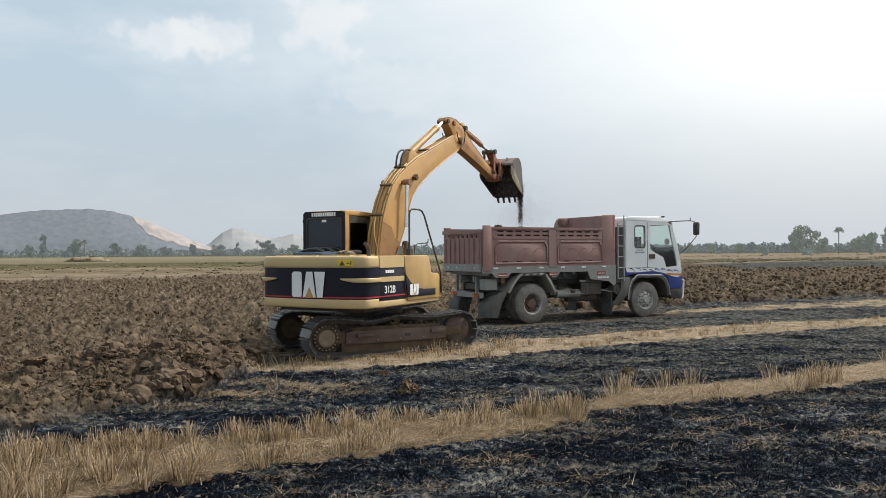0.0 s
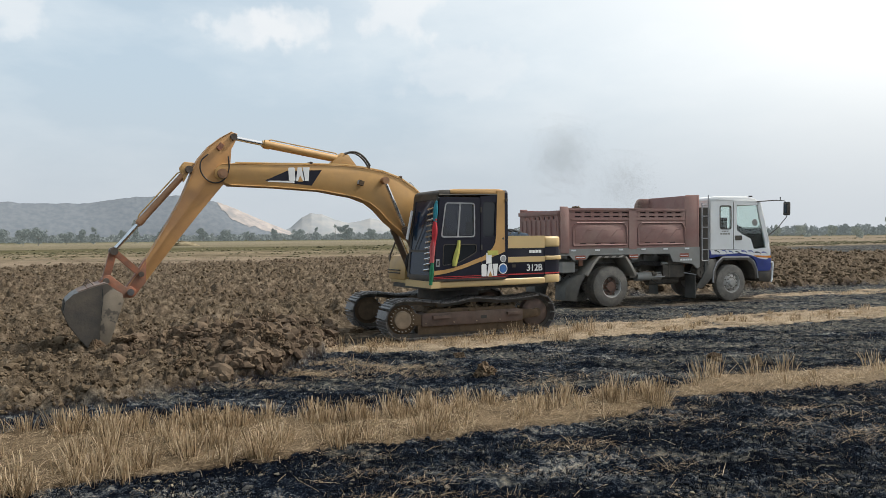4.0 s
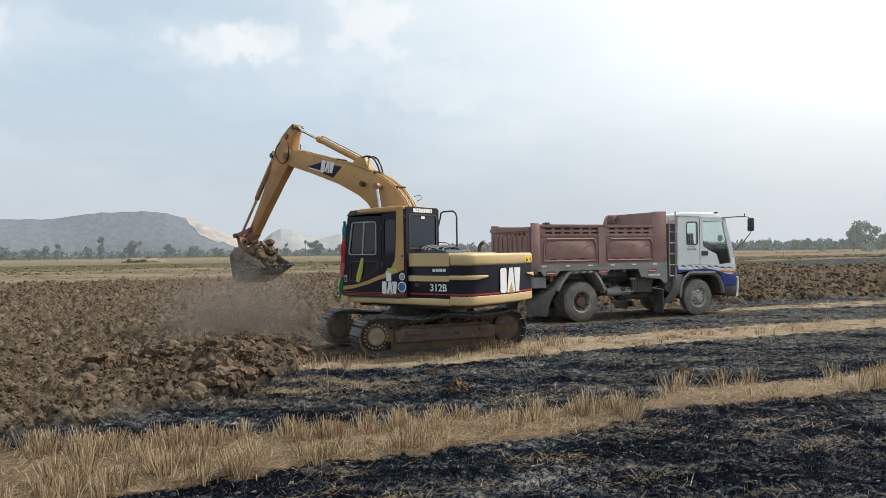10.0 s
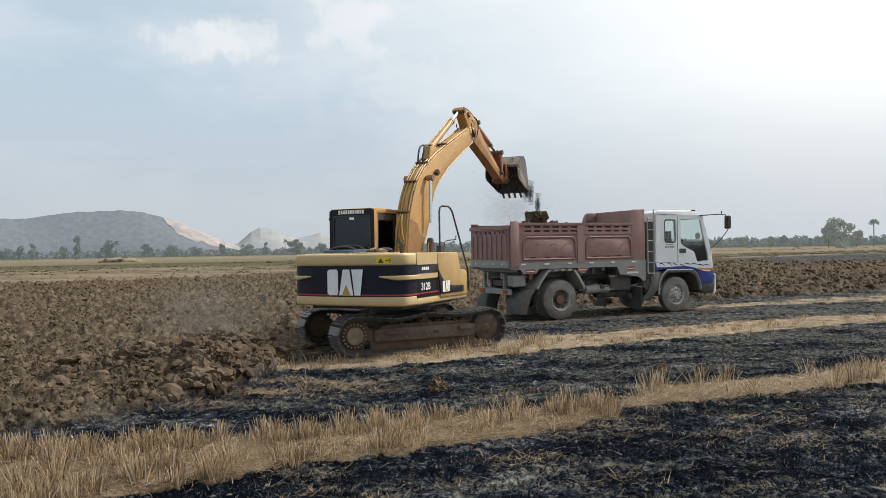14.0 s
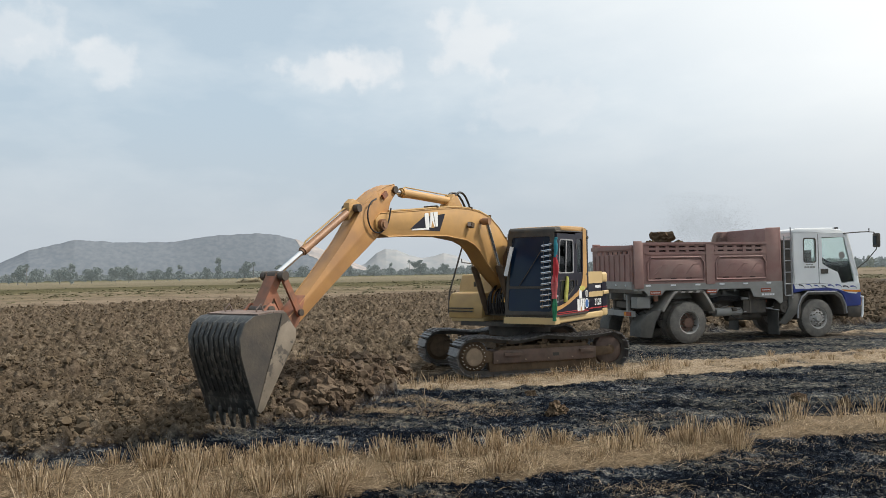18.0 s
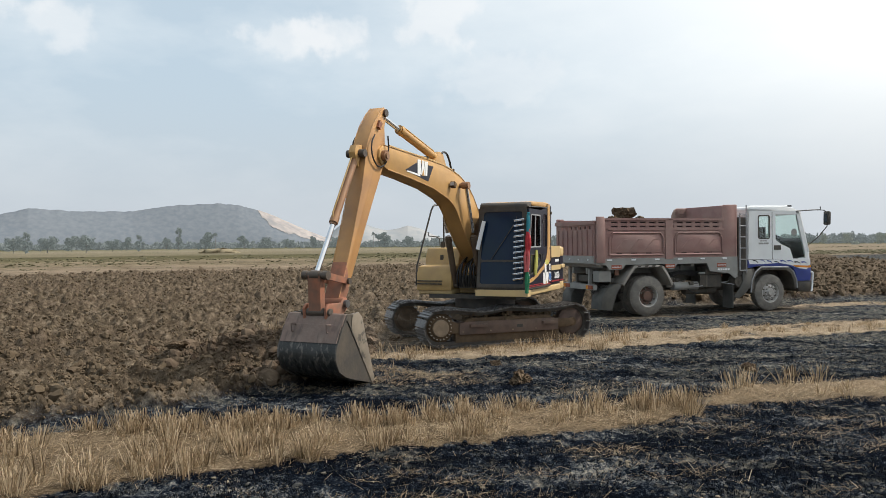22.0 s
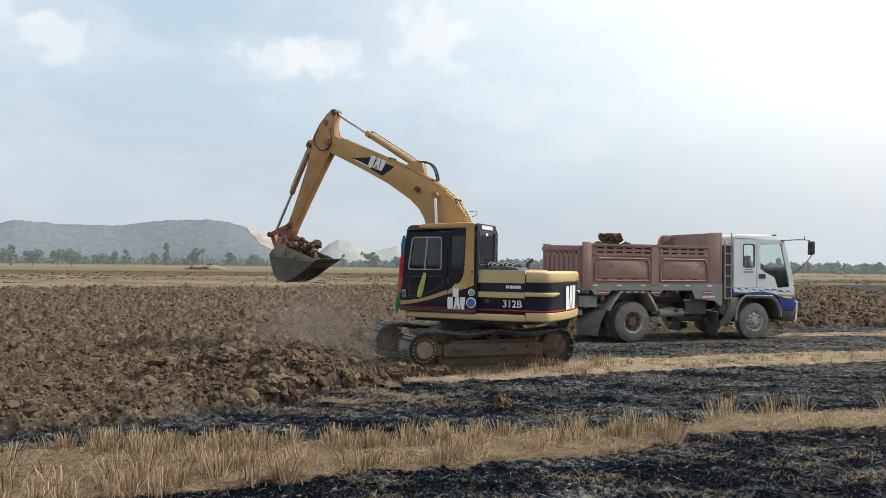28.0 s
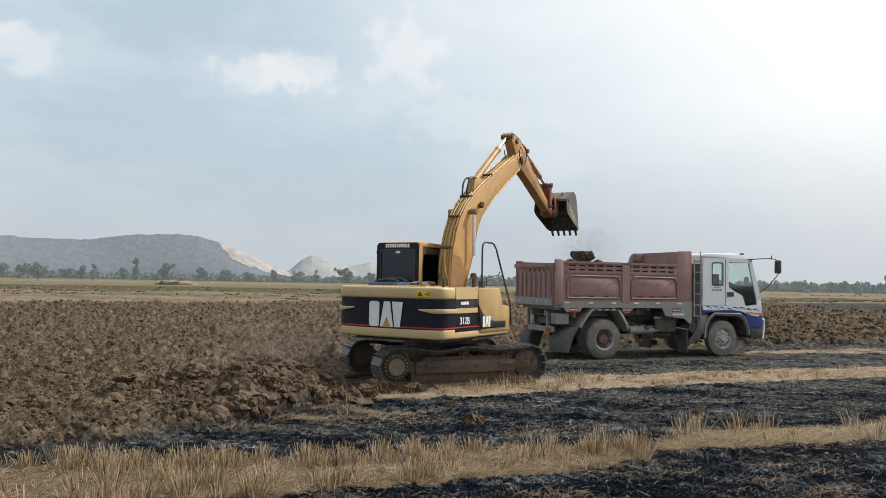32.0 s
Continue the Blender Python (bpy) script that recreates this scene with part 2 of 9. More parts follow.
def scuffed(m, colour, across, share):
    """Scratches along the digging direction, close-set across the width."""
    n, l = m.node_tree.nodes, m.node_tree.links
    b = n["Principled BSDF"]
    tc, mp, ns, mr, mx = (n.new("ShaderNode" + k) for k in ("TexCoord", "Mapping", "TexNoise", "MapRange", "MixRGB"))
    mp.inputs["Scale"].default_value = (2.2, across, 2.2)
    ns.inputs["Scale"].default_value, ns.inputs["Detail"].default_value, ns.inputs["Roughness"].default_value = 1.0, 6, 0.65
    mr.inputs[1].default_value, mr.inputs[2].default_value, mr.inputs[4].default_value = 0.53, 0.62, share
    mx.inputs[2].default_value = (*colour, 1)
    was = b.inputs["Base Color"].links[0].from_socket
    l.new(tc.outputs["Object"], mp.inputs[0])
    l.new(mp.outputs[0], ns.inputs[0])
    l.new(ns.outputs[0], mr.inputs[0])
    l.new(mr.outputs[0], mx.inputs[0])
    l.new(was, mx.inputs[1])
    l.new(mx.outputs[0], b.inputs["Base Color"])


scuffed(BROWNB, (0.075, 0.055, 0.047), 9, 0.5)


def flaked(m, colour, scale, lo, hi, share):
    """Patches of dried mud that flake off, with sharp broken edges."""
    n, l = m.node_tree.nodes, m.node_tree.links
    b = n["Principled BSDF"]
    tc, mp, ns, mr, mx = (n.new("ShaderNode" + k) for k in ("TexCoord", "Mapping", "TexNoise", "MapRange", "MixRGB"))
    mp.inputs["Scale"].default_value = (0.75 * scale, 1.5 * scale, 0.75 * scale)
    ns.inputs["Scale"].default_value, ns.inputs["Detail"].default_value, ns.inputs["Roughness"].default_value = 1.0, 7, 0.62
    mr.inputs[1].default_value, mr.inputs[2].default_value, mr.inputs[4].default_value = lo, hi, share
    mx.inputs[2].default_value = (*colour, 1)
    was = b.inputs["Base Color"].links[0].from_socket
    l.new(tc.outputs["Object"], mp.inputs[0])
    l.new(mp.outputs[0], ns.inputs[0])
    l.new(ns.outputs[0], mr.inputs[0])
    l.new(mr.outputs[0], mx.inputs[0])
    l.new(was, mx.inputs[1])
    l.new(mx.outputs[0], b.inputs["Base Color"])


flaked(BUCKET, (0.15, 0.138, 0.118), 13.0, 0.54, 0.60, 0.75)
BSIDE2 = mat("tan_dusty_bucket_side", (0.20, 0.165, 0.125), (0.13, 0.108, 0.084), 5.0, 0.75, 0.1, 0.3, 40, 0.4, (0.29, 0.24, 0.18))
flaked(BSIDE2, (0.035, 0.033, 0.030), 5.0, 0.56, 0.60, 0.7)
WHITE = mat("white_decal", (0.80, 0.80, 0.79), (0.72, 0.72, 0.71), 5.0, 0.5)
REDL = mat("red_pin_stripe", (0.42, 0.03, 0.03), None, 5.0, 0.45)
BLUED = mat("blue_round_decal", (0.05, 0.16, 0.42), None, 6.0, 0.5)
WARN = mat("yellow_warning_decal", (0.80, 0.55, 0.02), None, 6.0, 0.5)
PIPE = mat("dull_yellow_pipe", (0.46, 0.28, 0.08), None, 9.0, 0.5, 0, 0, None, 0.25)
HOSE = mat("black_hydraulic_hose", (0.015, 0.015, 0.016), None, 8.0, 0.5)
ROSE = mat("faded_maroon_body_paint", (0.315, 0.168, 0.152), (0.245, 0.128, 0.118), 2.5, 0.7, 0, 0.15, 40, 0.45, (0.37, 0.285, 0.245), 0.3)
# dark colour for the shade inside the bed's slots
ROSED = mat("slot_shade_colour", (0.045, 0.022, 0.02), None, 5.0, 0.7)
MUDG = mat("dusty_pale_mudguard", (0.36, 0.35, 0.325), (0.28, 0.265, 0.24), 3.0, 0.7, 0, 0.15, 40, 0.4, (0.27, 0.225, 0.18))
WINGD = mat("dusty_inner_wing", (0.33, 0.24, 0.205), (0.27, 0.185, 0.16), 3.0, 0.75, 0, 0.15, 40, 0.4, (0.36, 0.29, 0.235))
GREY = mat("chalky_grey_body_paint", (0.31, 0.315, 0.305), (0.24, 0.245, 0.235), 3.0, 0.65, 0, 0.1, 40, 0.3, (0.25, 0.21, 0.17))
CABW = mat("white_cab_paint", (0.80, 0.82, 0.83), (0.74, 0.76, 0.77), 2.0, 0.35, 0, 0.02, 40, 0.10, (0.40, 0.36, 0.30))
CABB = mat("blue_cab_paint", (0.03, 0.06, 0.30), (0.035, 0.06, 0.24), 3.0, 0.35, 0, 0.02, 40, 0.08)
CHASS = mat("oily_chassis_black", (0.045, 0.042, 0.038), (0.075, 0.067, 0.058), 8.0, 0.65, 0.1, 0.3, 40, 0.5, (0.17, 0.145, 0.115))
FLAP = mat("dusty_rubber_flap", (0.046, 0.048, 0.046), (0.072, 0.072, 0.067), 5.0, 0.75, 0, 0.1, 40, 0.35, (0.15, 0.135, 0.115))
BSIDE = mat("polished_dark_bucket_steel", (0.045, 0.047, 0.052), (0.085, 0.078, 0.068), 5.0, 0.45, 0.35, 0.3, 30, 0.5, (0.18, 0.145, 0.11))
TYRE = mat("dusty_tyre_rubber", (0.085, 0.081, 0.076), (0.13, 0.123, 0.113), 8.0, 0.85, 0, 0.25, 60, 0.8, (0.27, 0.245, 0.21))
RIM = mat("grey_wheel_rim", (0.50, 0.49, 0.47), (0.38, 0.37, 0.35), 8.0, 0.5, 0.3, 0.1, 50, 0.3, (0.24, 0.20, 0.16))
LAMPR = mat("red_reflector", (0.36, 0.10, 0.06), None, 8.0, 0.25)
LAMPO = mat("orange_side_lamp", (0.75, 0.28, 0.04), None, 8.0, 0.25)
PLAS = mat("grey_plastic_stripe", (0.35, 0.35, 0.36), None, 6.0, 0.5)
CLOD = mat("dry_brown_clay_clod", (0.065, 0.042, 0.027), (0.125, 0.088, 0.057), 5.0, 0.95, 0, 0.9, 22, 0.25, (0.18, 0.135, 0.09), 0.1)
SASHB = mat("turquoise_ribbon_cloth", (0.02, 0.22, 0.28), None, 12.0, 0.8)
SASHR = mat("red_ribbon_cloth", (0.50, 0.03, 0.04), None, 12.0, 0.8)
SASHP = mat("faded_pink_ribbon_cloth", (0.58, 0.13, 0.13), None, 12.0, 0.8)
SASHG = mat("green_ribbon_cloth", (0.02, 0.20, 0.09), None, 12.0, 0.8)
SASHY = mat("pale_yellow_cloth", (0.52, 0.50, 0.12), None, 12.0, 0.8)
TARP = mat("blue_cover_cloth", (0.03, 0.06, 0.11), (0.05, 0.08, 0.12), 9.0, 0.8)


def glass_mat(name, tint, rough=0.03, gloss=0.07):
    m = bpy.data.materials.new(name)
    m.use_nodes = True
    nt = m.node_tree
    n, l = nt.nodes, nt.links
    n.remove(n["Principled BSDF"])
    out = n["Material Output"]
    tr = n.new("ShaderNodeBsdfTransparent")
    tr.inputs[0].default_value = (*tint, 1)
    gl = n.new("ShaderNodeBsdfGlossy")
    gl.inputs["Roughness"].default_value = rough
    mx = n.new("ShaderNodeMixShader")
    mx.inputs[0].default_value = gloss
    l.new(tr.outputs[0], mx.inputs[1])
    l.new(gl.outputs[0], mx.inputs[2])
    l.new(mx.outputs[0], out.inputs[0])
    return m


GLASSD = glass_mat("dark_tinted_glass", (0.30, 0.32, 0.37))
GLASSB = glass_mat("blue_film_glass", (0.035, 0.05, 0.10), 0.08)
GLASSG = glass_mat("greenish_cab_glass", (0.93, 0.975, 0.955))


# ---- mesh helpers ----
def link(name, bm, material, parent=None, label="", smooth=None):
    me = bpy.data.meshes.new(name)
    bm.normal_update()
    bm.to_mesh(me)
    bm.free()
    me.materials.append(material)
    if smooth is not None:
        me.shade_smooth()
        me.set_sharp_from_angle(angle=radians(smooth))
    ob = new(name, me)
    if parent:
        ob.parent = parent
    if label:
        ob["label"] = label
    return ob


def part(name, bm, material, parent, label="", smooth=35):
    return link(name, bm, material, parent, label, smooth)


def bevel(bm, w, seg=2, ang=30):
    es = [e for e in bm.edges if len(e.link_faces) == 2 and e.calc_face_angle(0) > radians(ang)]
    if es:
        bmesh.ops.bevel(bm, geom=es, offset=w, segments=seg, affect="EDGES", clamp_overlap=True, profile=0.5)
    return bm


def box(x0, x1, y0, y1, z0, z1, bv=0.0, bm=None, m=None):
    own = bm is None
    b = bmesh.new()
    vs = [b.verts.new((x, y, z)) for x in (x0, x1) for y in (y0, y1) for z in (z0, z1)]
    for f in ((0, 1, 3, 2), (4, 6, 7, 5), (0, 4, 5, 1), (2, 3, 7, 6), (0, 2, 6, 4), (1, 5, 7, 3)):
        b.faces.new([vs[i] for i in f])
    if bv:
        bevel(b, bv)
    if m:
        b.transform(m)
    if own:
        return b
    join(bm, b)
    return bm


def join(bm, other):
    me = bpy.data.meshes.new("tmp")
    other.to_mesh(me)
    other.free()
    bm.from_mesh(me)
    bpy.data.meshes.remove(me)
    return bm


def prism(pts, y0, y1, bv=0.0, bm=None, axis="y"):
    """A flat outline in x and z, drawn out along y from y0 to y1."""
    own = bm is None
    b = bmesh.new()
    a = [b.verts.new((x, y0, z)) for x, z in pts]
    c = [b.verts.new((x, y1, z)) for x, z in pts]
    b.faces.new(a)
    b.faces.new(c[::-1])
    k = len(pts)
    for i in range(k):
        b.faces.new((a[i], c[i], c[(i + 1) % k], a[(i + 1) % k]))
    bmesh.ops.recalc_face_normals(b, faces=b.faces)
    if bv:
        bevel(b, bv)
    if own:
        return b
    join(bm, b)
    return bm


def rod(p, q, r, seg=12, bm=None, r2=None):
    own = bm is None
    bm = bm or bmesh.new()
    p, q = Vector(p), Vector(q)
    z = (q - p).normalized()
    x = z.orthogonal().normalized()
    y = z.cross(x)
    r2 = r if r2 is None else r2
    rings = []
    for c, rr in ((p, r), (q, r2)):
        rings.append([bm.verts.new(c + rr * (math.cos(2 * math.pi * i / seg) * x + math.sin(2 * math.pi * i / seg) * y)) for i in range(seg)])
    for i in range(seg):
        bm.faces.new((rings[0][i], rings[0][(i + 1) % seg], rings[1][(i + 1) % seg], rings[1][i]))
    bm.faces.new(rings[0][::-1])
    bm.faces.new(rings[1])
    return bm


def tube(pts, r, seg=8, bm=None):
    own = bm is None
    bm = bm or bmesh.new()
    pts = [Vector(p) for p in pts]
    rings, x = [], None
    for i, p in enumerate(pts):
        d = (pts[min(i + 1, len(pts) - 1)] - pts[max(i - 1, 0)]).normalized()
        x = d.orthogonal().normalized() if x is None else (x - d * x.dot(d)).normalized()
        y = d.cross(x)
        rings.append([bm.verts.new(p + r * (math.cos(2 * math.pi * k / seg) * x + math.sin(2 * math.pi * k / seg) * y)) for k in range(seg)])
    for a, b in zip(rings, rings[1:]):
        for k in range(seg):
            bm.faces.new((a[k], a[(k + 1) % seg], b[(k + 1) % seg], b[k]))
    bm.faces.new(rings[0][::-1])
    bm.faces.new(rings[-1])
    return bm


def rounded(pts, times=2):
    """Cuts the corners of a path, so that a hose bends softly."""
    pts = [Vector(p) for p in pts]
    for _ in range(times):
        pts = [pts[0]] + [q for a, b in zip(pts, pts[1:]) for q in (a.lerp(b, 0.25), a.lerp(b, 0.75))] + [pts[-1]]
    return pts


def arc(p, q, sag, n=10):
    """Points of a bowed hose from p to q; sag is the bow at its middle."""
    p, q, sag = Vector(p), Vector(q), Vector(sag)
    return [p.lerp(q, i / n) + sag * (1 - (2 * i / n - 1) ** 2) for i in range(n + 1)]


def lathe(prof, seg=28, centre=(0, 0, 0), bm=None, cap=True):
    """Turns an outline of (radius, y) round the y axis."""
    bm = bm or bmesh.new()
    c = Vector(centre)
    rings = [[bm.verts.new(c + Vector((r * math.cos(2 * math.pi * i / seg), y, r * math.sin(2 * math.pi * i / seg)))) for i in range(seg)] for r, y in prof]
    for a, b in zip(rings, rings[1:]):
        for i in range(seg):
            bm.faces.new((a[i], a[(i + 1) % seg], b[(i + 1) % seg], b[i]))
    if cap and prof[0][0] > 1e-4:
        bm.faces.new(rings[0][::-1])
    if cap and prof[-1][0] > 1e-4:
        bm.faces.new(rings[-1])
    bmesh.ops.recalc_face_normals(bm, faces=bm.faces)
    return bm


def pierced(x0, x1, z0, z1, y0, y1, holes, bv=0.0):
    """A plate from y0 to y1 with rectangular openings (x0, x1, z0, z1)."""
    xs = sorted({x0, x1, *(v for h in holes for v in h[:2])})
    zs = sorted({z0, z1, *(v for h in holes for v in h[2:])})
    bm = bmesh.new()
    grid = {}

    def vert(x, y, z):
        k = (round(x, 5), round(y, 5), round(z, 5))
        if k not in grid:
            grid[k] = bm.verts.new(k)
        return grid[k]

    solid = {}
    for i in range(len(xs) - 1):
        for j in range(len(zs) - 1):
            mx, mz = (xs[i] + xs[i + 1]) / 2, (zs[j] + zs[j + 1]) / 2
            solid[i, j] = not any(h[0] < mx < h[1] and h[2] < mz < h[3] for h in holes)
    for (i, j), s_ in solid.items():
        if not s_:
            continue
        a, b, c, d = xs[i], xs[i + 1], zs[j], zs[j + 1]
        bm.faces.new((vert(a, y0, c), vert(b, y0, c), vert(b, y0, d), vert(a, y0, d)))
        bm.faces.new((vert(a, y1, d), vert(b, y1, d), vert(b, y1, c), vert(a, y1, c)))
        for di, dj, p, q in ((-1, 0, (a, c), (a, d)), (1, 0, (b, d), (b, c)), (0, -1, (b, c), (a, c)), (0, 1, (a, d), (b, d))):
            if not solid.get((i + di, j + dj), False):
                bm.faces.new((vert(p[0], y0, p[1]), vert(p[0], y1, p[1]), vert(q[0], y1, q[1]), vert(q[0], y0, q[1])))
    bmesh.ops.recalc_face_normals(bm, faces=bm.faces)
    return bm


def rounded_ring(pts, r, n=5):
    """A closed outline in x and z with its corners rounded to about r."""
    out, k = [], len(pts)
    for i in range(k):
        p, a, b = Vector(pts[i]), Vector(pts[i - 1]), Vector(pts[(i + 1) % k])
        u, v = a - p, b - p
        ra, rb = min(r, 0.48 * u.length), min(r, 0.48 * v.length)
        s, e = p + u.normalized() * ra, p + v.normalized() * rb
        for q in range(n + 1):
            f = q / n
            out.append(tuple((1 - f) ** 2 * s + 2 * f * (1 - f) * p + f * f * e))
    return out


def plate(outer, holes, y0, y1):
    """A plate from y0 to y1 with any outline in x and z and any openings."""
    bm = bmesh.new()
    loops = []
    for y in (y0, y1):
        edges, here = [], []
        for ring in [outer] + list(holes):
            vs = [bm.verts.new((x, y, z)) for x, z in ring]
            here.append(vs)
            edges += [bm.edges.new((vs[i], vs[(i + 1) % len(vs)])) for i in range(len(vs))]
        bmesh.ops.triangle_fill(bm, use_beauty=True, use_dissolve=False, edges=edges)
        loops.append(here)
    for a, b in zip(*loops):
        for i in range(len(a)):
            j = (i + 1) % len(a)
            bm.faces.new((a[i], a[j], b[j], b[i]))
    bmesh.ops.recalc_face_normals(bm, faces=bm.faces)
    return bm


def text_mesh(name, body, size, material, parent, m, label=""):
    cu = bpy.data.curves.new(name, "FONT")
    cu.body, cu.size, cu.extrude, cu.align_x, cu.align_y = body, size, 0.003, "CENTER", "CENTER"
    cu.offset = 0.003
    tmp = bpy.data.objects.new("tmp", cu)
    scene.collection.objects.link(tmp)
    me = bpy.data.meshes.new_from_object(tmp.evaluated_get(bpy.context.evaluated_depsgraph_get()))
    bpy.data.objects.remove(tmp)
    me.materials.clear()
    me.materials.append(material)
    me.transform(m)
    ob = new(name, me)
    ob.parent = parent
    if label:
        ob["label"] = label
    return ob


def empty(name, m, label, category, group=""):
    e = new(name)
    e.empty_display_size = 0.3
    e.matrix_world = m
    return tagged(e, label, category, group)


# ---- the ground: one sheet from the camera's feet to the horizon ----
def lerp_table(x, table):
    if x <= table[0][0]:
        return table[0][1]
    for (a, p), (b, q) in zip(table, table[1:]):
        if x <= b:
            return p + (q - p) * (x - a) / (b - a)
    return table[-1][1]


# straw bands: far and near edge as y over x
BANDS = (
    (((-12, 3.6), (-9, 4.9), (-6.2, 6.3), (-4.5, 7.0), (-1.7, 7.75), (-0.5, 8.3), (0.5, 8.65), (1.6, 8.85)), ((-12, -0.2), (-9, 1.5), (-2.7, 5.85), (-1.2, 6.75), (0.4, 7.5), (1.0, 7.85), (1.6, 8.5)), -12, 1.6),
    (((1.8, 9.3), (2.5, 10.1), (3.7, 10.45), (4.6, 10.8), (6.05, 11.7), (14, 16.4)), ((1.8, 8.8), (2.9, 9.17), (3.7, 9.55), (5.2, 10.2), (14, 14.7)), 1.8, 14),
    (((-3.3, 12.4), (-2.4, 13.5), (-1, 14.8), (0.35, 15.7), (2.8, 16.3), (4.4, 17.5), (6.0, 18.3), (12.3, 20.6), (30, 28.5)), ((-3.3, 11.8), (-1.7, 12.0), (-0.85, 12.45), (1.3, 13.6), (3.1, 14.8), (5.1, 15.85), (9.0, 17.65), (30, 26.5)), -3.3, 30),
    (((6.6, 23.2), (17, 28.2), (40, 39.5)), ((6.6, 22.5), (15, 24.9), (40, 36)), 6.6, 40),
)
PLOW_NEAR = ((-60, -30), (-20, -1.5), (-9, 5.3), (-6.7, 6.9), (-5.7, 7.35), (-4.6, 8.1), (-4.1, 8.9), (-3.45, 10.1), (-3.2, 11.0), (-3.1, 13.4), (-2.2, 17.0), (0, 20.5), (3, 23.5), (7, 25.2), (17, 30), (40, 42), (80, 60))
PLOW_FAR = ((-90, 3), (-55, 22), (-36, 37), (-28, 43), (-19, 50), (-14, 58), (0, 67), (20, 82), (34, 100), (60, 118), (120, 150))


def gnoise(x, y, seed=0):
    """Smooth gradient noise over arrays, about -1 to 1."""
    x, y = np.asarray(x, float), np.asarray(y, float)
    xi, yi = np.floor(x), np.floor(y)
    fx, fy = x - xi, y - yi
    xi, yi = xi.astype(np.int64), yi.astype(np.int64)

    def corner(dx, dy):
        h = ((xi + dx) * 374761393 + (yi + dy) * 668265263 + seed * 974711) & 0xFFFFFFFF
        h = ((h ^ (h >> 13)) * 1274126177) & 0xFFFFFFFF
        a = ((h ^ (h >> 16)) & 0xFFFF) * (2 * math.pi / 65536)
        return np.cos(a) * (fx - dx) + np.sin(a) * (fy - dy)

    u, v = fx * fx * fx * (fx * (fx * 6 - 15) + 10), fy * fy * fy * (fy * (fy * 6 - 15) + 10)
    p = corner(0, 0) + u * (corner(1, 0) - corner(0, 0))
    q = corner(0, 1) + u * (corner(1, 1) - corner(0, 1))
    return 1.5 * (p + v * (q - p))


def table(x, rows):
    return np.interp(x, [r[0] for r in rows], [r[1] for r in rows])


def soft(a, b, v):
    t = np.clip((v - a) / (b - a), 0.0, 1.0)
    return t * t * (3 - 2 * t)


def zones(x, y):
    """Shares of ploughed soil, straw and far field at a place; the rest is burnt stubble."""
    x, y = np.asarray(x, float), np.asarray(y, float)
    w = 0.30 * (gnoise(x * 0.7, y * 0.7, 3) + 0.6 * gnoise(x * 2.3, y * 2.3, 9) + 0.3 * gnoise(x * 6, y * 6, 10))
    far = soft(-0.6, 0.6, y - table(x, PLOW_FAR) + 3.0 * w)
    pl = soft(-0.2, 0.2, y - table(x, PLOW_NEAR) + w) * (1 - far)
    pl = pl * (1 - soft(1.15, 0.75, np.hypot((x + 2.5) / 0.75, (y - 12.6) / 1.6) + 0.5 * w))
    # a strip burnt black along the far end of the plot beyond the truck
    d, az = np.hypot(x, y), np.degrees(np.arctan2(x, np.maximum(y, 0.01)))
    pl = pl * (1 - soft(74, 80, d + 9 * gnoise(az * 0.35, d * 0.02, 71)) * soft(18.0, 20.5, az + gnoise(d * 0.1, az, 72)) * (y > 20))
    st = np.zeros_like(x)
    for band, (top, low, x0, x1) in enumerate(BANDS):
        k = soft(-0.12, 0.12, table(x, top) - y + 0.6 * w) * soft(-0.10, 0.10, y - table(x, low) + 0.6 * w)
        k = k * (1.0 if band < 2 else np.clip((0.85 if band == 2 else 0.62) + 0.6 * gnoise(x * 1.4, y * 2.2, 19), 0, 1))
        st = np.maximum(st, k * soft(-0.5, 0.3, x - x0 + w) * soft(-0.5, 0.3, x1 - x + w))
    return pl, st, far


EXC = Vector((-1.459, 15.043, 0))
EXC_YAW = 30.0
TRK = Vector((2.425, 19.875, 0))
TRK_YAW = 27.08


def flat_near(x, y):
    """1 where tracks or wheels have pressed the ground level."""
    x, y = np.asarray(x, float), np.asarray(y, float)
    out = np.zeros_like(x)
    for c, yaw, x0, x1, y0, y1 in ((EXC, EXC_YAW, -2.1, 2.1, -1.5, 1.5), (TRK, TRK_YAW, -1.0, 5.6, -0.3, 2.6)):
        a = radians(yaw)
        dx, dy = x - c.x, y - c.y
        u, v = dx * math.cos(a) + dy * math.sin(a), -dx * math.sin(a) + dy * math.cos(a)
        d = np.maximum(np.maximum(x0 - u, u - x1), np.maximum(y0 - v, v - y1))
        out = np.maximum(out, 1 - soft(-0.1, 0.5, d))
    return out


HEAPS = ((-4.9, 11.3, 1.2, 1.0, 0.26), (-3.9, 11.0, 0.6, 0.7, 0.22), (-4.2, 13.0, 0.7, 0.8, 0.16), (-3.6, 12.2, 0.5, 0.6, 0.16), (-3.6, 9.9, 0.5, 0.5, 0.10))


def heap_at(x, y):
    return sum(h * np.exp(-((x - cx) / rx) ** 2 - ((y - cy) / ry) ** 2) for cx, cy, rx, ry, h in HEAPS)


def fresh_at(x, y):
    """Share of moist, freshly turned soil: the dug heaps and the plot beyond the truck."""
    return np.clip(np.maximum(5.0 * heap_at(x, y), 0.25 * soft(2, 7, x) * soft(20, 26, y)) + 0.5 * np.maximum(0, gnoise(x * 0.16, y * 0.16, 51)) + 0.25 * gnoise(x * 0.9, y * 0.9, 52), 0, 1)


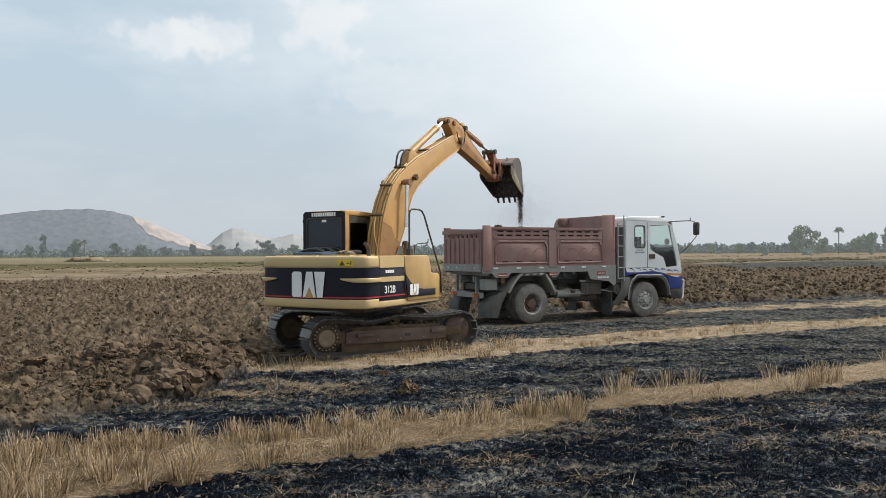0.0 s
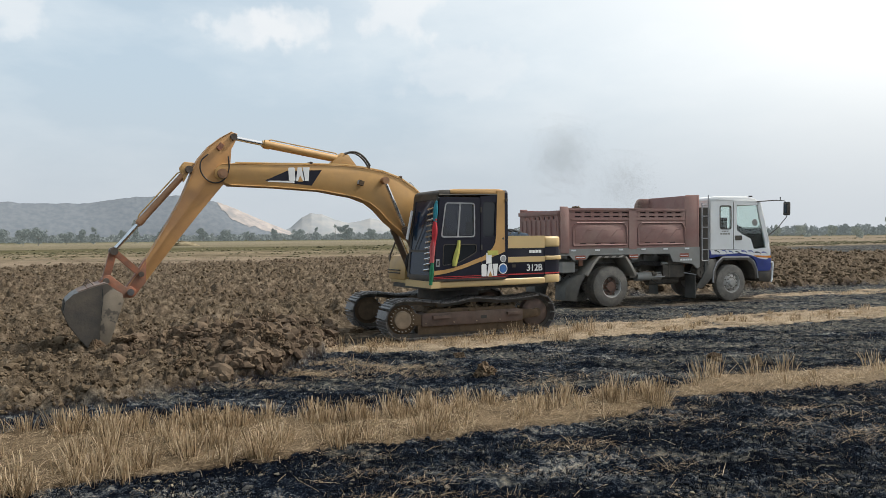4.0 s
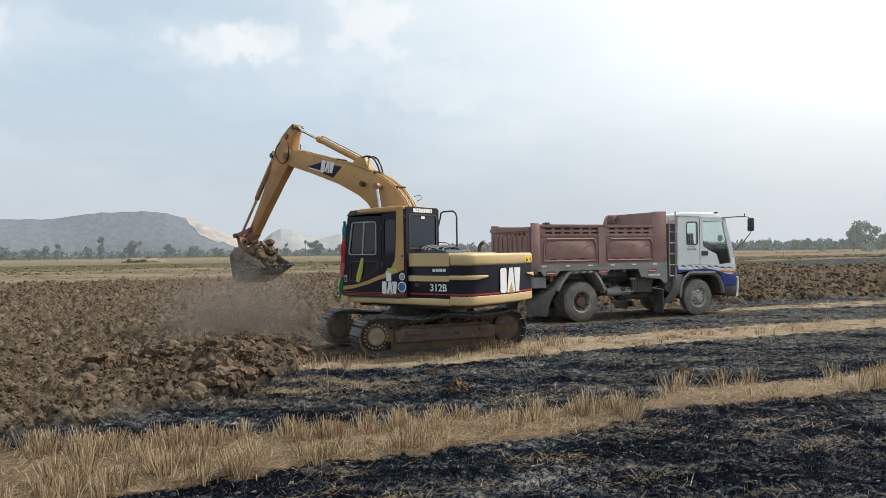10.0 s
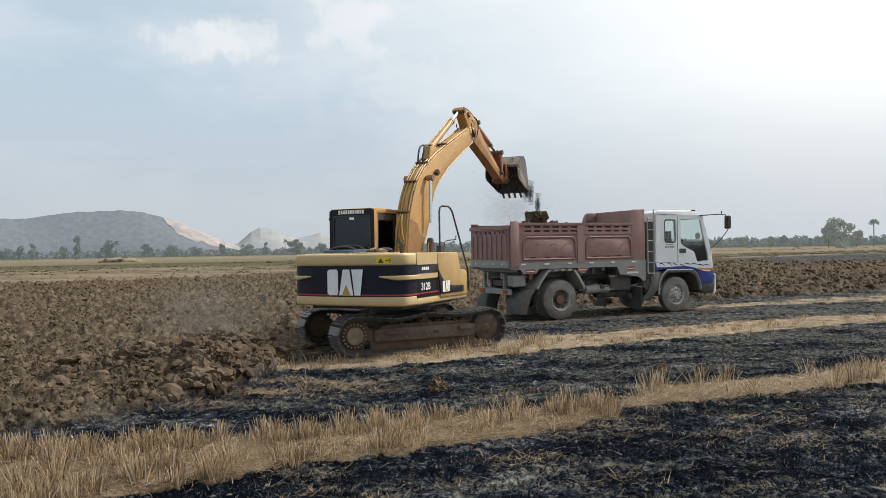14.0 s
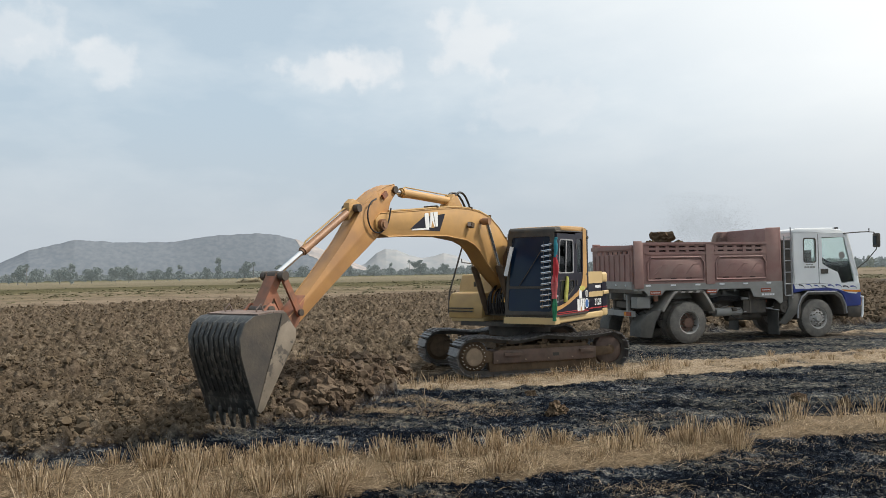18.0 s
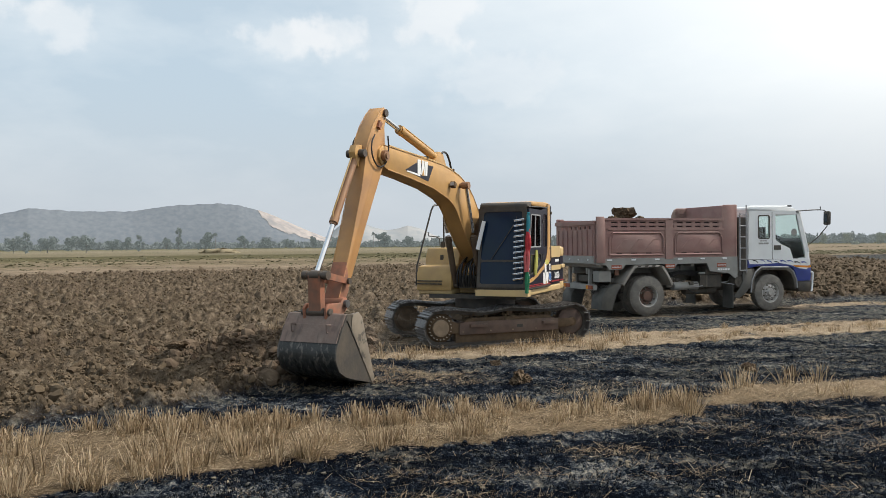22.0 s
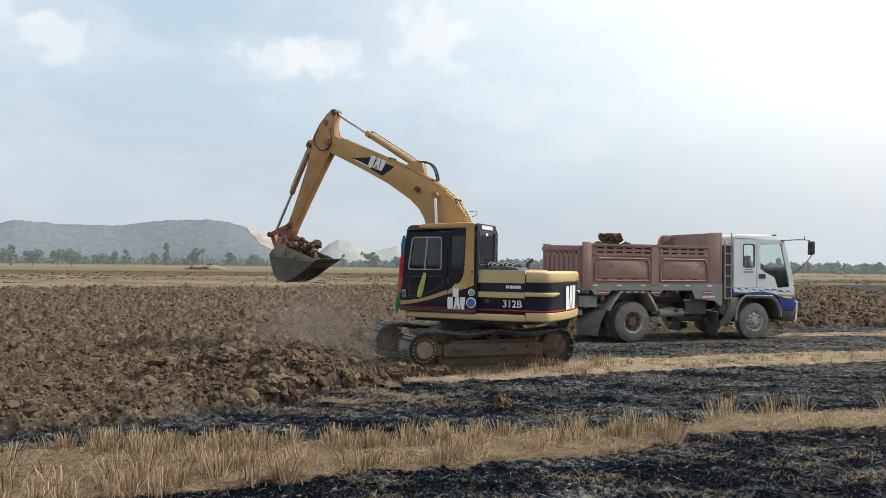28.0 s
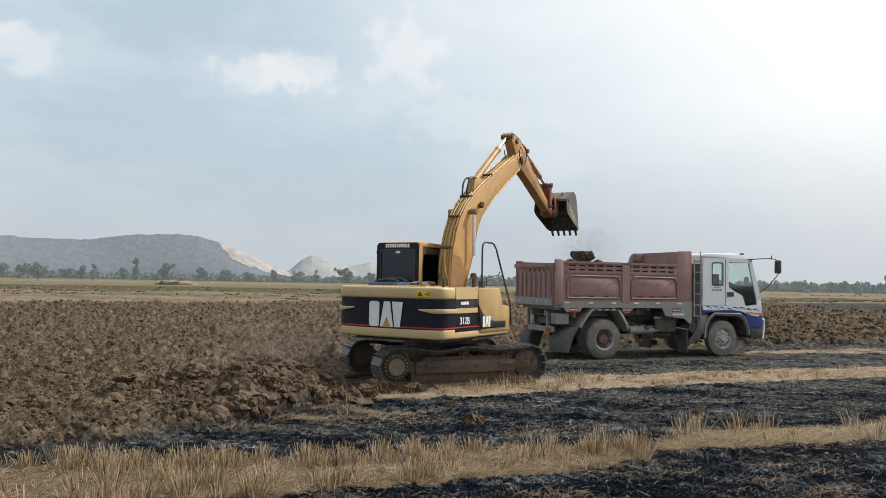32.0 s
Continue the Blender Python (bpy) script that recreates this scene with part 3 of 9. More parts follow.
def height(x, y, pl, st, far):
    x, y = np.asarray(x, float), np.asarray(y, float)
    wx, wy = x + 0.25 * gnoise(x * 1.1, y * 1.1, 21), y + 0.25 * gnoise(x * 1.1, y * 1.1, 22)
    lumps = 1.45 * (0.17 * np.abs(gnoise(wx * 1.1, wy * 1.1, 1)) + 0.16 * np.abs(gnoise(wx * 2.4, wy * 2.4, 2)) + 0.14 * np.abs(gnoise(wx * 5.1, wy * 5.1, 4)) + 0.06 * np.abs(gnoise(x * 10.7, y * 10.7, 5)))
    furrow = 0.05 * np.sin((y * 0.80 - x * 0.60) * 2 * math.pi / 1.5 + 2.0 * gnoise(x * 0.3, y * 0.3, 6))
    ploughed = lumps * (0.75 + 0.5 * soft(10, 40, y)) + furrow + heap_at(x, y) * (1 + 0.7 * gnoise(x * 1.8, y * 1.8, 8)) - 0.02
    burnt = 0.04 * np.abs(gnoise(x * 5, y * 5, 11)) + 0.07 * np.abs(gnoise(x * 1.3, y * 1.3, 12)) + 0.03 * np.abs(gnoise(x * 11, y * 11, 13)) - 0.04
    matted = 0.03 + 0.03 * np.abs(gnoise(x * 4, y * 4, 14))
    h = (pl * ploughed + (1 - pl) * burnt) * (1 - st) + st * (matted + pl * 0.05)
    field = 0.10 + 0.10 * np.abs(gnoise(x * 0.5, y * 0.5, 15)) + 0.12 * np.maximum(0, gnoise(x * 0.06, y * 0.16, 16))
    h = h * (1 - far) + far * field
    f = flat_near(x, y)
    return h * (1 - f) + f * (0.025 * gnoise(x * 3, y * 3, 17) - 0.02)


def quick_mesh(name, verts, faces):
    """A mesh from arrays: verts n x 3, faces m x k."""
    verts, faces = np.asarray(verts, np.float32), np.asarray(faces, np.int32)
    me = bpy.data.meshes.new(name)
    me.vertices.add(len(verts))
    me.vertices.foreach_set("co", verts.ravel())
    me.loops.add(faces.size)
    me.loops.foreach_set("vertex_index", faces.ravel())
    me.polygons.add(len(faces))
    me.polygons.foreach_set("loop_start", np.arange(0, faces.size, faces.shape[1], dtype=np.int32))
    me.update(calc_edges=True)
    me.shade_flat()
    return me


def ground_material():
    m = bpy.data.materials.new("field_ground")
    m.use_nodes = True
    n, l = m.node_tree.nodes, m.node_tree.links
    b = n["Principled BSDF"]
    b.inputs["Roughness"].default_value = 0.95
    b.inputs["Specular IOR Level"].default_value = 0.02
    tc = n.new("ShaderNodeTexCoord")

    def ns(scale, detail=6, rough=0.6, stretch=None):
        k = n.new("ShaderNodeTexNoise")
        k.inputs["Scale"].default_value, k.inputs["Detail"].default_value, k.inputs["Roughness"].default_value = scale, detail, rough
        if stretch:
            mp = n.new("ShaderNodeMapping")
            mp.inputs["Scale"].default_value = stretch
            mp.inputs["Rotation"].default_value = (0, 0, radians(28))
            l.new(tc.outputs["Object"], mp.inputs[0])
            l.new(mp.outputs[0], k.inputs[0])
        else:
            l.new(tc.outputs["Object"], k.inputs[0])
        return k.outputs[0]

    def ramp(src, *stops):
        r = n.new("ShaderNodeValToRGB")
        e = r.color_ramp.elements
        e[0].position, e[0].color = stops[0][0], (*stops[0][1], 1)
        e[1].position, e[1].color = stops[-1][0], (*stops[-1][1], 1)
        for p_, c_ in stops[1:-1]:
            q = e.new(p_)
            q.color = (*c_, 1)
        l.new(src, r.inputs[0])
        return r.outputs[0]

    def mix(f, a, c):
        x = n.new("ShaderNodeMixRGB")
        l.new(f, x.inputs[0])
        l.new(a, x.inputs[1])
        l.new(c, x.inputs[2])
        return x.outputs[0]

    soil = ramp(ns(4.5, 10, 0.72), (0.38, (0.028, 0.0205, 0.0135)), (0.50, (0.100, 0.076, 0.054)), (0.63, (0.25, 0.20, 0.147)))
    soil2 = ramp(ns(0.25, 3), (0.35, (0.058, 0.047, 0.028)), (0.65, (0.115, 0.088, 0.062)))
    sm = n.new("ShaderNodeMixRGB")
    sm.inputs[0].default_value = 0.3
    l.new(soil, sm.inputs[1])
    l.new(soil2, sm.inputs[2])
    def half(p_, q_, share=0.5):
        x = n.new("ShaderNodeMixRGB")
        x.inputs[0].default_value = share
        l.new(p_, x.inputs[1])
        l.new(q_, x.inputs[2])
        return x.outputs[0]

    ash = half(half(ns(1.1, 5, 0.65, (0.6, 1.4, 1)), ns(6.5, 6, 0.7), 0.5), ns(34, 6, 0.8), 0.4)
    burnt = ramp(ash, (0.475, (0.0016, 0.0028, 0.0058)), (0.52, (0.0080, 0.0120, 0.0205)), (0.540, (0.040, 0.050, 0.065)), (0.567, (0.140, 0.145, 0.142)), (0.605, (0.34, 0.31, 0.255)))
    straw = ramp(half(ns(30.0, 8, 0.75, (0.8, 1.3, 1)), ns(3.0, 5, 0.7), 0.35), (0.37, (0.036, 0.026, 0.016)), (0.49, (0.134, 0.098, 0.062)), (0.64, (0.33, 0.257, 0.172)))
    pale_straw = ramp(half(ns(26.0, 8, 0.75, (0.8, 1.3, 1)), ns(2.2, 5, 0.7), 0.4), (0.38, (0.095, 0.072, 0.048)), (0.49, (0.25, 0.195, 0.135)), (0.62, (0.48, 0.39, 0.285)))
    at = n.new("ShaderNodeAttribute")
    at.attribute_name = "zone"
    sp = n.new("ShaderNodeSeparateColor")
    l.new(at.outputs["Color"], sp.inputs[0])
    wet = ramp(ns(5.5, 9, 0.7), (0.36, (0.040, 0.028, 0.019)), (0.52, (0.108, 0.078, 0.055)), (0.68, (0.21, 0.160, 0.115)))
    flat = n.new("ShaderNodeVectorMath")
    flat.operation = "MULTIPLY"
    flat.inputs[1].default_value = (1, 1, 0)
    l.new(tc.outputs["Object"], flat.inputs[0])
    away = n.new("ShaderNodeVectorMath")
    away.operation = "LENGTH"
    l.new(flat.outputs[0], away.inputs[0])
    reach = n.new("ShaderNodeMapRange")
    reach.inputs[1].default_value, reach.inputs[2].default_value = 7.0, 17.0
    reach.inputs[3].default_value, reach.inputs[4].default_value = -0.032, 0.045
    l.new(away.outputs["Value"], reach.inputs[0])
    patch = n.new("ShaderNodeMath")
    patch.operation = "ADD"
    l.new(half(ns(0.8, 6, 0.7, (0.5, 1.5, 1)), ns(5.0, 6, 0.75), 0.4), patch.inputs[0])
    l.new(reach.outputs[0], patch.inputs[1])
    spared = n.new("ShaderNodeMapRange")
    spared.inputs[1].default_value, spared.inputs[2].default_value, spared.inputs[4].default_value = 0.50, 0.56, 0.85
    l.new(patch.outputs[0], spared.inputs[0])
    earth = ramp(ns(9.0, 8, 0.75), (0.40, (0.014, 0.018, 0.022)), (0.5, (0.064, 0.067, 0.065)), (0.62, (0.24, 0.215, 0.17)))
    burnt = mix(spared.outputs[0], burnt, earth)
    col = mix(sp.outputs[0], burnt, mix(at.outputs["Alpha"], sm.outputs[0], wet))
    # broken edges between straw and ash
    ed = n.new("ShaderNodeMath")
    ed.operation = "MULTIPLY_ADD"
    ed.inputs[1].default_value, ed.inputs[2].default_value = 1.6, -0.8
    l.new(ns(5.0, 6, 0.7), ed.inputs[0])
    ad = n.new("ShaderNodeMath")
    ad.operation = "ADD"
    l.new(ed.outputs[0], ad.inputs[0])
    l.new(sp.outputs[1], ad.inputs[1])
    cl = n.new("ShaderNodeMapRange")
    cl.inputs[1].default_value, cl.inputs[2].default_value = 0.4, 0.65
    l.new(ad.outputs[0], cl.inputs[0])
    mn = n.new("ShaderNodeMath")
    mn.operation = "MULTIPLY"
    gt = n.new("ShaderNodeMapRange")
    gt.inputs[1].default_value, gt.inputs[2].default_value = 0.02, 0.2
    l.new(sp.outputs[1], gt.inputs[0])
    l.new(cl.outputs[0], mn.inputs[0])
    l.new(gt.outputs[0], mn.inputs[1])
    # straw passes to the paler ramp between 9 and 12.5 m away
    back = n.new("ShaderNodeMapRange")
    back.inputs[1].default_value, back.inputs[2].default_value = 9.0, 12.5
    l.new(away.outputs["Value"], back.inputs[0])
    col = mix(mn.outputs[0], col, mix(back.outputs[0], straw, pale_straw))
    # bare tan strip behind the ploughed land, olive grass beyond it
    pos = n.new("ShaderNodeSeparateXYZ")
    l.new(tc.outputs["Object"], pos.inputs[0])

    def span(src, lo, hi, top=1.0):
        x = n.new("ShaderNodeMapRange")
        x.inputs[1].default_value, x.inputs[2].default_value, x.inputs[4].default_value = lo, hi, top
        l.new(src, x.inputs[0])
        return x.outputs[0]

    def times(p_, q_):
        x = n.new("ShaderNodeMath")
        x.operation = "MULTIPLY"
        l.new(p_, x.inputs[0])
        l.new(q_, x.inputs[1])
        return x.outputs[0]

    # strips of different crops, one behind the other, with wandering edges
    wob = n.new("ShaderNodeMath")
    wob.operation = "MULTIPLY_ADD"
    wob.inputs[1].default_value = 0.9
    wob.inputs[2].default_value = 0.55
    l.new(half(ns(0.03, 5, 0.6, (0.35, 1.0, 1)), ns(0.35, 6, 0.7, (0.35, 1.0, 1)), 0.35), wob.inputs[0])
    strip = n.new("ShaderNodeMath")
    strip.operation = "MULTIPLY"
    l.new(away.outputs["Value"], strip.inputs[0])
    l.new(wob.outputs[0], strip.inputs[1])
    field = ramp(span(strip.outputs[0], 0, 600), (0.06, (0.175, 0.142, 0.108)), (0.105, (0.215, 0.172, 0.13)), (0.13, (0.15, 0.124, 0.084)), (0.15, (0.19, 0.155, 0.112)), (0.18, (0.105, 0.095, 0.055)), (0.235, (0.085, 0.079, 0.044)), (0.265, (0.165, 0.145, 0.102)), (0.50, (0.215, 0.19, 0.142)), (0.70, (0.17, 0.158, 0.112)), (0.80, (0.075, 0.078, 0.05)))
    grain = ramp(half(ns(1.3, 7, 0.75, (0.35, 1.0, 1)), ns(0.22, 5, 0.7, (0.25, 1.2, 1)), 0.5), (0.40, (0.45, 0.43, 0.36)), (0.5, (0.85, 0.84, 0.80)), (0.60, (1.25, 1.2, 1.12)))
    gm = n.new("ShaderNodeMixRGB")
    gm.blend_type = "MULTIPLY"
    gm.inputs[0].default_value = 0.85
    l.new(field, gm.inputs[1])
    l.new(grain, gm.inputs[2])
    field = gm.outputs[0]
    bare = ramp(ns(0.5, 7, 0.7, (0.3, 1.2, 1)), (0.4, (0.14, 0.112, 0.082)), (0.6, (0.235, 0.188, 0.14)))
    field = mix(times(span(pos.outputs[0], 15, 40, 0.8), span(away.outputs["Value"], 520, 380)), field, bare)
    col = mix(sp.outputs[2], col, field)
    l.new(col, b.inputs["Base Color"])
    bp = n.new("ShaderNodeBump")
    bp.inputs["Strength"].default_value, bp.inputs["Distance"].default_value = 1.0, 0.06
    l.new(ns(12.0, 8, 0.75), bp.inputs["Height"])
    l.new(bp.outputs[0], b.inputs["Normal"])
    return m


GROUND = ground_material()


def build_ground():
    # rings and spokes round the standpoint, denser over the field that is worked
    az = np.radians(np.concatenate([np.arange(-180, -45, 3.5), np.arange(-45, 39, 0.1), np.arange(39, 180, 3.5)]))
    ring = [0.001, 1.0, 2.0, 3.0, 4.0, 4.5]
    while ring[-1] < 130:
        ring.append(ring[-1] * 1.009)
    while ring[-1] < 4000:
        ring.append(ring[-1] * 1.2)
    ring = np.array(ring)
    a, d = np.meshgrid(az, ring)
    x, y = (d * np.sin(a)).ravel(), (d * np.cos(a)).ravel() - 1.0
    pl, st, far = zones(x, y)
    z = height(x, y, pl, st, far)
    z = np.where(d.ravel() > 135, 0.12, z)
    w, k = len(az), len(ring)
    j, i = np.meshgrid(np.arange(k - 1), np.arange(w), indexing="ij")
    n = (i + 1) % w
    faces = np.stack([j * w + i, j * w + n, (j + 1) * w + n, (j + 1) * w + i], -1).reshape(-1, 4)[:, ::-1]
    me = quick_mesh("ground", np.stack([x, y, z], -1), faces)
    at = me.color_attributes.new("zone", "FLOAT_COLOR", "POINT")
    pl = np.maximum(pl, 0.8 * flat_near(x, y) * (0.6 + 0.8 * gnoise(x * 1.3, y * 1.3, 55)).clip(0, 1))
    at.data.foreach_set("color", np.stack([pl, st, far, fresh_at(x, y)], -1).astype(np.float32).ravel())
    me.materials.append(GROUND)
    me.shade_smooth()
    return tagged(new("ground", me), "flat farmland, ploughed brown soil, straw bands and burnt black stubble", "ground", kind="structure")


build_ground()


def ground_z(x, y):
    h = height(x, y, *zones(x, y))
    return h if np.ndim(h) else float(h)


# ---- clods, straw and burnt stems that lie on the ground ----
def scatter_mesh(name, verts, faces, material, label, category, round_to=0):
    me = quick_mesh(name, verts, faces)
    if round_to:
        me.shade_smooth()
        me.set_sharp_from_angle(angle=radians(round_to))
    me.materials.append(material)
    return tagged(new(name, me), label, category, kind="stuff")


def ball(level):
    bm = bmesh.new()
    bmesh.ops.create_icosphere(bm, subdivisions=level, radius=1.0)
    v = np.array([v.co for v in bm.verts])
    f = np.array([[q.index for q in p.verts] for p in bm.faces])
    bm.free()
    return v, f


def chopped(rs, unit, count, cuts=9):
    """count angular lumps: unit balls cut by random planes, then stretched."""
    m = len(unit)
    nrm = rs.normal(size=(count, cuts, 3))
    nrm /= np.linalg.norm(nrm, axis=2, keepdims=True)
    depth = rs.uniform(0.45, 1.0, (count, cuts))
    dot = np.einsum("mk,nck->nmc", unit, nrm)
    r = np.min(np.where(dot > 0.05, depth[:, None, :] / np.maximum(dot, 0.05), 2.0), axis=2)
    r = np.minimum(r, 1.12) * rs.uniform(0.78, 1.15, (count, m))
    return unit[None] * r[..., None] * rs.uniform(0.78, 1.22, (count, 1, 3))


def lumps(rs, x, y, r, level, squash=0.92, sink=0.2):
    unit, tri = ball(level)
    v = chopped(rs, unit, len(x)) * r[:, None, None]
    v[..., 2] *= squash
    v[..., 0] += x[:, None]
    v[..., 1] += y[:, None]
    v[..., 2] += (ground_z(x, y) + sink * r)[:, None]
    f = tri[None] + (np.arange(len(x)) * len(unit))[:, None, None]
    return v.reshape(-1, 3), f.reshape(-1, 3)


CLODG = mat("ploughed_soil_clods", (0.054, 0.038, 0.024), (0.135, 0.100, 0.065), 2.3, 0.95, 0, 1.0, 45, 0.25, (0.18, 0.142, 0.098), 0.1)


CLODW = mat("moist_dug_clay", (0.052, 0.036, 0.025), (0.145, 0.106, 0.073), 4.0, 0.95, 0, 0.9, 30, 0.12, (0.15, 0.11, 0.075), 0.15)


def island_material(name, rough, *stops, spec=0.25):
    m = mat(name, stops[0][1], None, 4.0, rough, spec=spec)
    n, l = m.node_tree.nodes, m.node_tree.links
    geo = n.new("ShaderNodeNewGeometry")
    r = n.new("ShaderNodeValToRGB")
    e = r.color_ramp.elements
    e[0].position, e[0].color = stops[0][0], (*stops[0][1], 1)
    e[1].position, e[1].color = stops[-1][0], (*stops[-1][1], 1)
    for p_, c_ in stops[1:-1]:
        e.new(p_).color = (*c_, 1)
    l.new(geo.outputs["Random Per Island"], r.inputs[0])
    l.new(r.outputs[0], n["Principled BSDF"].inputs["Base Color"])
    return m


CRUST = island_material("ashy_tan_crust", 0.95, (0.0, (0.006, 0.008, 0.012)), (0.55, (0.020, 0.024, 0.031)), (0.80, (0.075, 0.073, 0.068)), (1.0, (0.22, 0.185, 0.135)), spec=0.1)


def build_clods():
    rs = np.random.RandomState(5)
    out_v, out_f, base = [], [], 0

    def add(x, y, r, level):
        nonlocal base
        if len(x):
            v, f = lumps(rs, x, y, r, level)
            out_v.append(v)
            out_f.append(f + base)
            base += len(v)

    n = 95000
    y = 6.0 + 80 * rs.random_sample(n) ** 1.9
    x = rs.uniform(-0.98, 0.78, n) * (y + 1.0)
    pl, st, far = zones(x, y)
    ok = (pl > 0.25) & (st < 0.5) & (flat_near(x, y) < 0.2) & (gnoise(x * 0.8, y * 0.8, 31) > -0.35)
    x, y = x[ok][:24000], y[ok][:24000]
    clump = soft(-0.1, 0.5, gnoise(x * 1.3, y * 1.3, 32))
    r = np.minimum(0.013 + 0.013 * rs.exponential(1.0, len(x)) * (0.6 + 1.6 * clump) + 0.0014 * y * rs.random_sample(len(x)) ** 2, 0.10)
    small = (r < 0.06) | (y > 14)
    add(x[small], y[small], r[small], 1)
    add(x[~small], y[~small], r[~small], 2)
    # coarse lumps of the plot beyond the truck
    n = 9000
    y = 24 + 55 * rs.random_sample(n) ** 1.4
    x = rs.uniform(0.16, 0.68, n) * y
    ok = (zones(x, y)[0] > 0.4) & (flat_near(x, y) < 0.2)
    x, y = x[ok][:6500], y[ok][:6500]
    add(x, y, 0.04 + 0.045 * np.minimum(rs.exponential(1.0, len(x)), 2.4), 1)
    # fine crumbs where the soil lies nearest
    n = 26000
    y = 6.0 + 9 * rs.random_sample(n)
    x = rs.uniform(-0.95, -0.05, n) * (y + 1.0)
    pl, st, far = zones(x, y)
    ok = (pl > 0.2) & (st < 0.5) & (flat_near(x, y) < 0.3)
    x, y = x[ok][:9000], y[ok][:9000]
    add(x, y, 0.008 + 0.011 * np.minimum(rs.exponential(1.0, len(x)), 3.0), 1)
    # broken lumps on the dug heaps
    k = 3600
    c = rs.randint(0, len(HEAPS), k)
    hp = np.array(HEAPS)[c]
    x, y = hp[:, 0] + rs.normal(size=k) * hp[:, 2] * 0.6, hp[:, 1] + rs.normal(size=k) * hp[:, 3] * 0.6
    ok = (zones(x, y)[0] > 0.4) & (flat_near(x, y) < 0.3)
    x, y = x[ok], y[ok]
    r = np.minimum(0.016 + 0.026 * rs.exponential(1.0, len(x)), 0.15)
    big = r > 0.035
    fv, ff = lumps(rs, x[big], y[big], r[big], 2)
    gv, gf = lumps(rs, x[~big], y[~big], r[~big], 1)
    fv, ff = np.concatenate([fv, gv]), np.concatenate([ff, gf + len(fv)])
    scatter_mesh("dug_clods", fv, ff, CLODW, "dark moist clay clods broken out by the bucket", "clods", 22)
    scatter_mesh("soil_clods", np.concatenate(out_v), np.concatenate(out_f), CLODG, "dry brown clay clods strewn over ploughed soil", "clods", 26)
    # crumbs of ash and crust over the burnt ground, thicker in patches
    n = 40000
    y = 4.7 + 11 * rs.random_sample(n) ** 1.5
    x = rs.uniform(-0.5, 0.72, n) * (y + 0.5)
    pl, st, far = zones(x, y)
    thick = soft(-0.25, 0.5, gnoise(x * 1.2 + 0.4 * y, y * 2.4, 61) + 0.5 * gnoise(x * 4.1, y * 5.3, 62))
    ok = (pl < 0.5) & (st < 0.4) & (flat_near(x, y) < 0.2) & (rs.random_sample(n) < 0.15 + 0.85 * thick)
    x, y, thick = x[ok][:11000], y[ok][:11000], thick[ok][:11000]
    v, f = lumps(rs, x, y, np.minimum(0.006 + 0.006 * rs.exponential(1.0, len(x)) * (0.6 + thick), 0.034), 1, 0.55)
    scatter_mesh("ash_clods", v, f, CRUST, "small black, grey and tan crumbs lying in burnt stubble", "clods")


def stalks(rs, x, y, z, lx, ly, h, w):
    """Narrow bent blades with blunt ends that lean by (lx, ly) over their height h."""
    n = len(x)
    a = rs.random_sample(n) * 6.28
    dx, dy = w * np.cos(a), w * np.sin(a)
    v = np.zeros((n, 6, 3))
    for i, (f, up, wide) in enumerate(((0.0, 0.0, 1.15), (0.42, 0.55, 1.0), (1.0, 1.0, 0.75))):
        cx, cy, cz = x + f * lx, y + f * ly, z - 0.015 + up * (h + 0.015)
        v[:, 2 * i] = np.stack([cx - wide * dx, cy - wide * dy, cz], -1)
        v[:, 2 * i + 1] = np.stack([cx + wide * dx, cy + wide * dy, cz + 0.3 * w * (i == 2)], -1)
    f = np.array(((0, 1, 3), (0, 3, 2), (2, 3, 5), (2, 5, 4)))[None] + (6 * np.arange(n))[:, None, None]
    return v.reshape(-1, 3), f.reshape(-1, 3)


STRAW = island_material("dry_rice_straw", 0.7, (0.0, (0.075, 0.050, 0.027)), (0.3, (0.24, 0.168, 0.096)), (0.7, (0.44, 0.330, 0.208)), (1.0, (0.70, 0.565, 0.40)))

n_, l_ = STRAW.node_tree.nodes, STRAW.node_tree.links
thin, both = n_.new("ShaderNodeBsdfTranslucent"), n_.new("ShaderNodeMixShader")
both.inputs[0].default_value = 0.35
l_.new(n_["Principled BSDF"].inputs["Base Color"].links[0].from_socket, thin.inputs[0])
l_.new(n_["Principled BSDF"].outputs[0], both.inputs[1])
l_.new(thin.outputs[0], both.inputs[2])
l_.new(both.outputs[0], n_["Material Output"].inputs[0])
CHAR = island_material("charred_straw_stems", 0.75, (0.0, (0.004, 0.005, 0.007)), (0.80, (0.010, 0.012, 0.017)), (0.93, (0.06, 0.064, 0.072)), (1.0, (0.26, 0.23, 0.18)), spec=0.05)


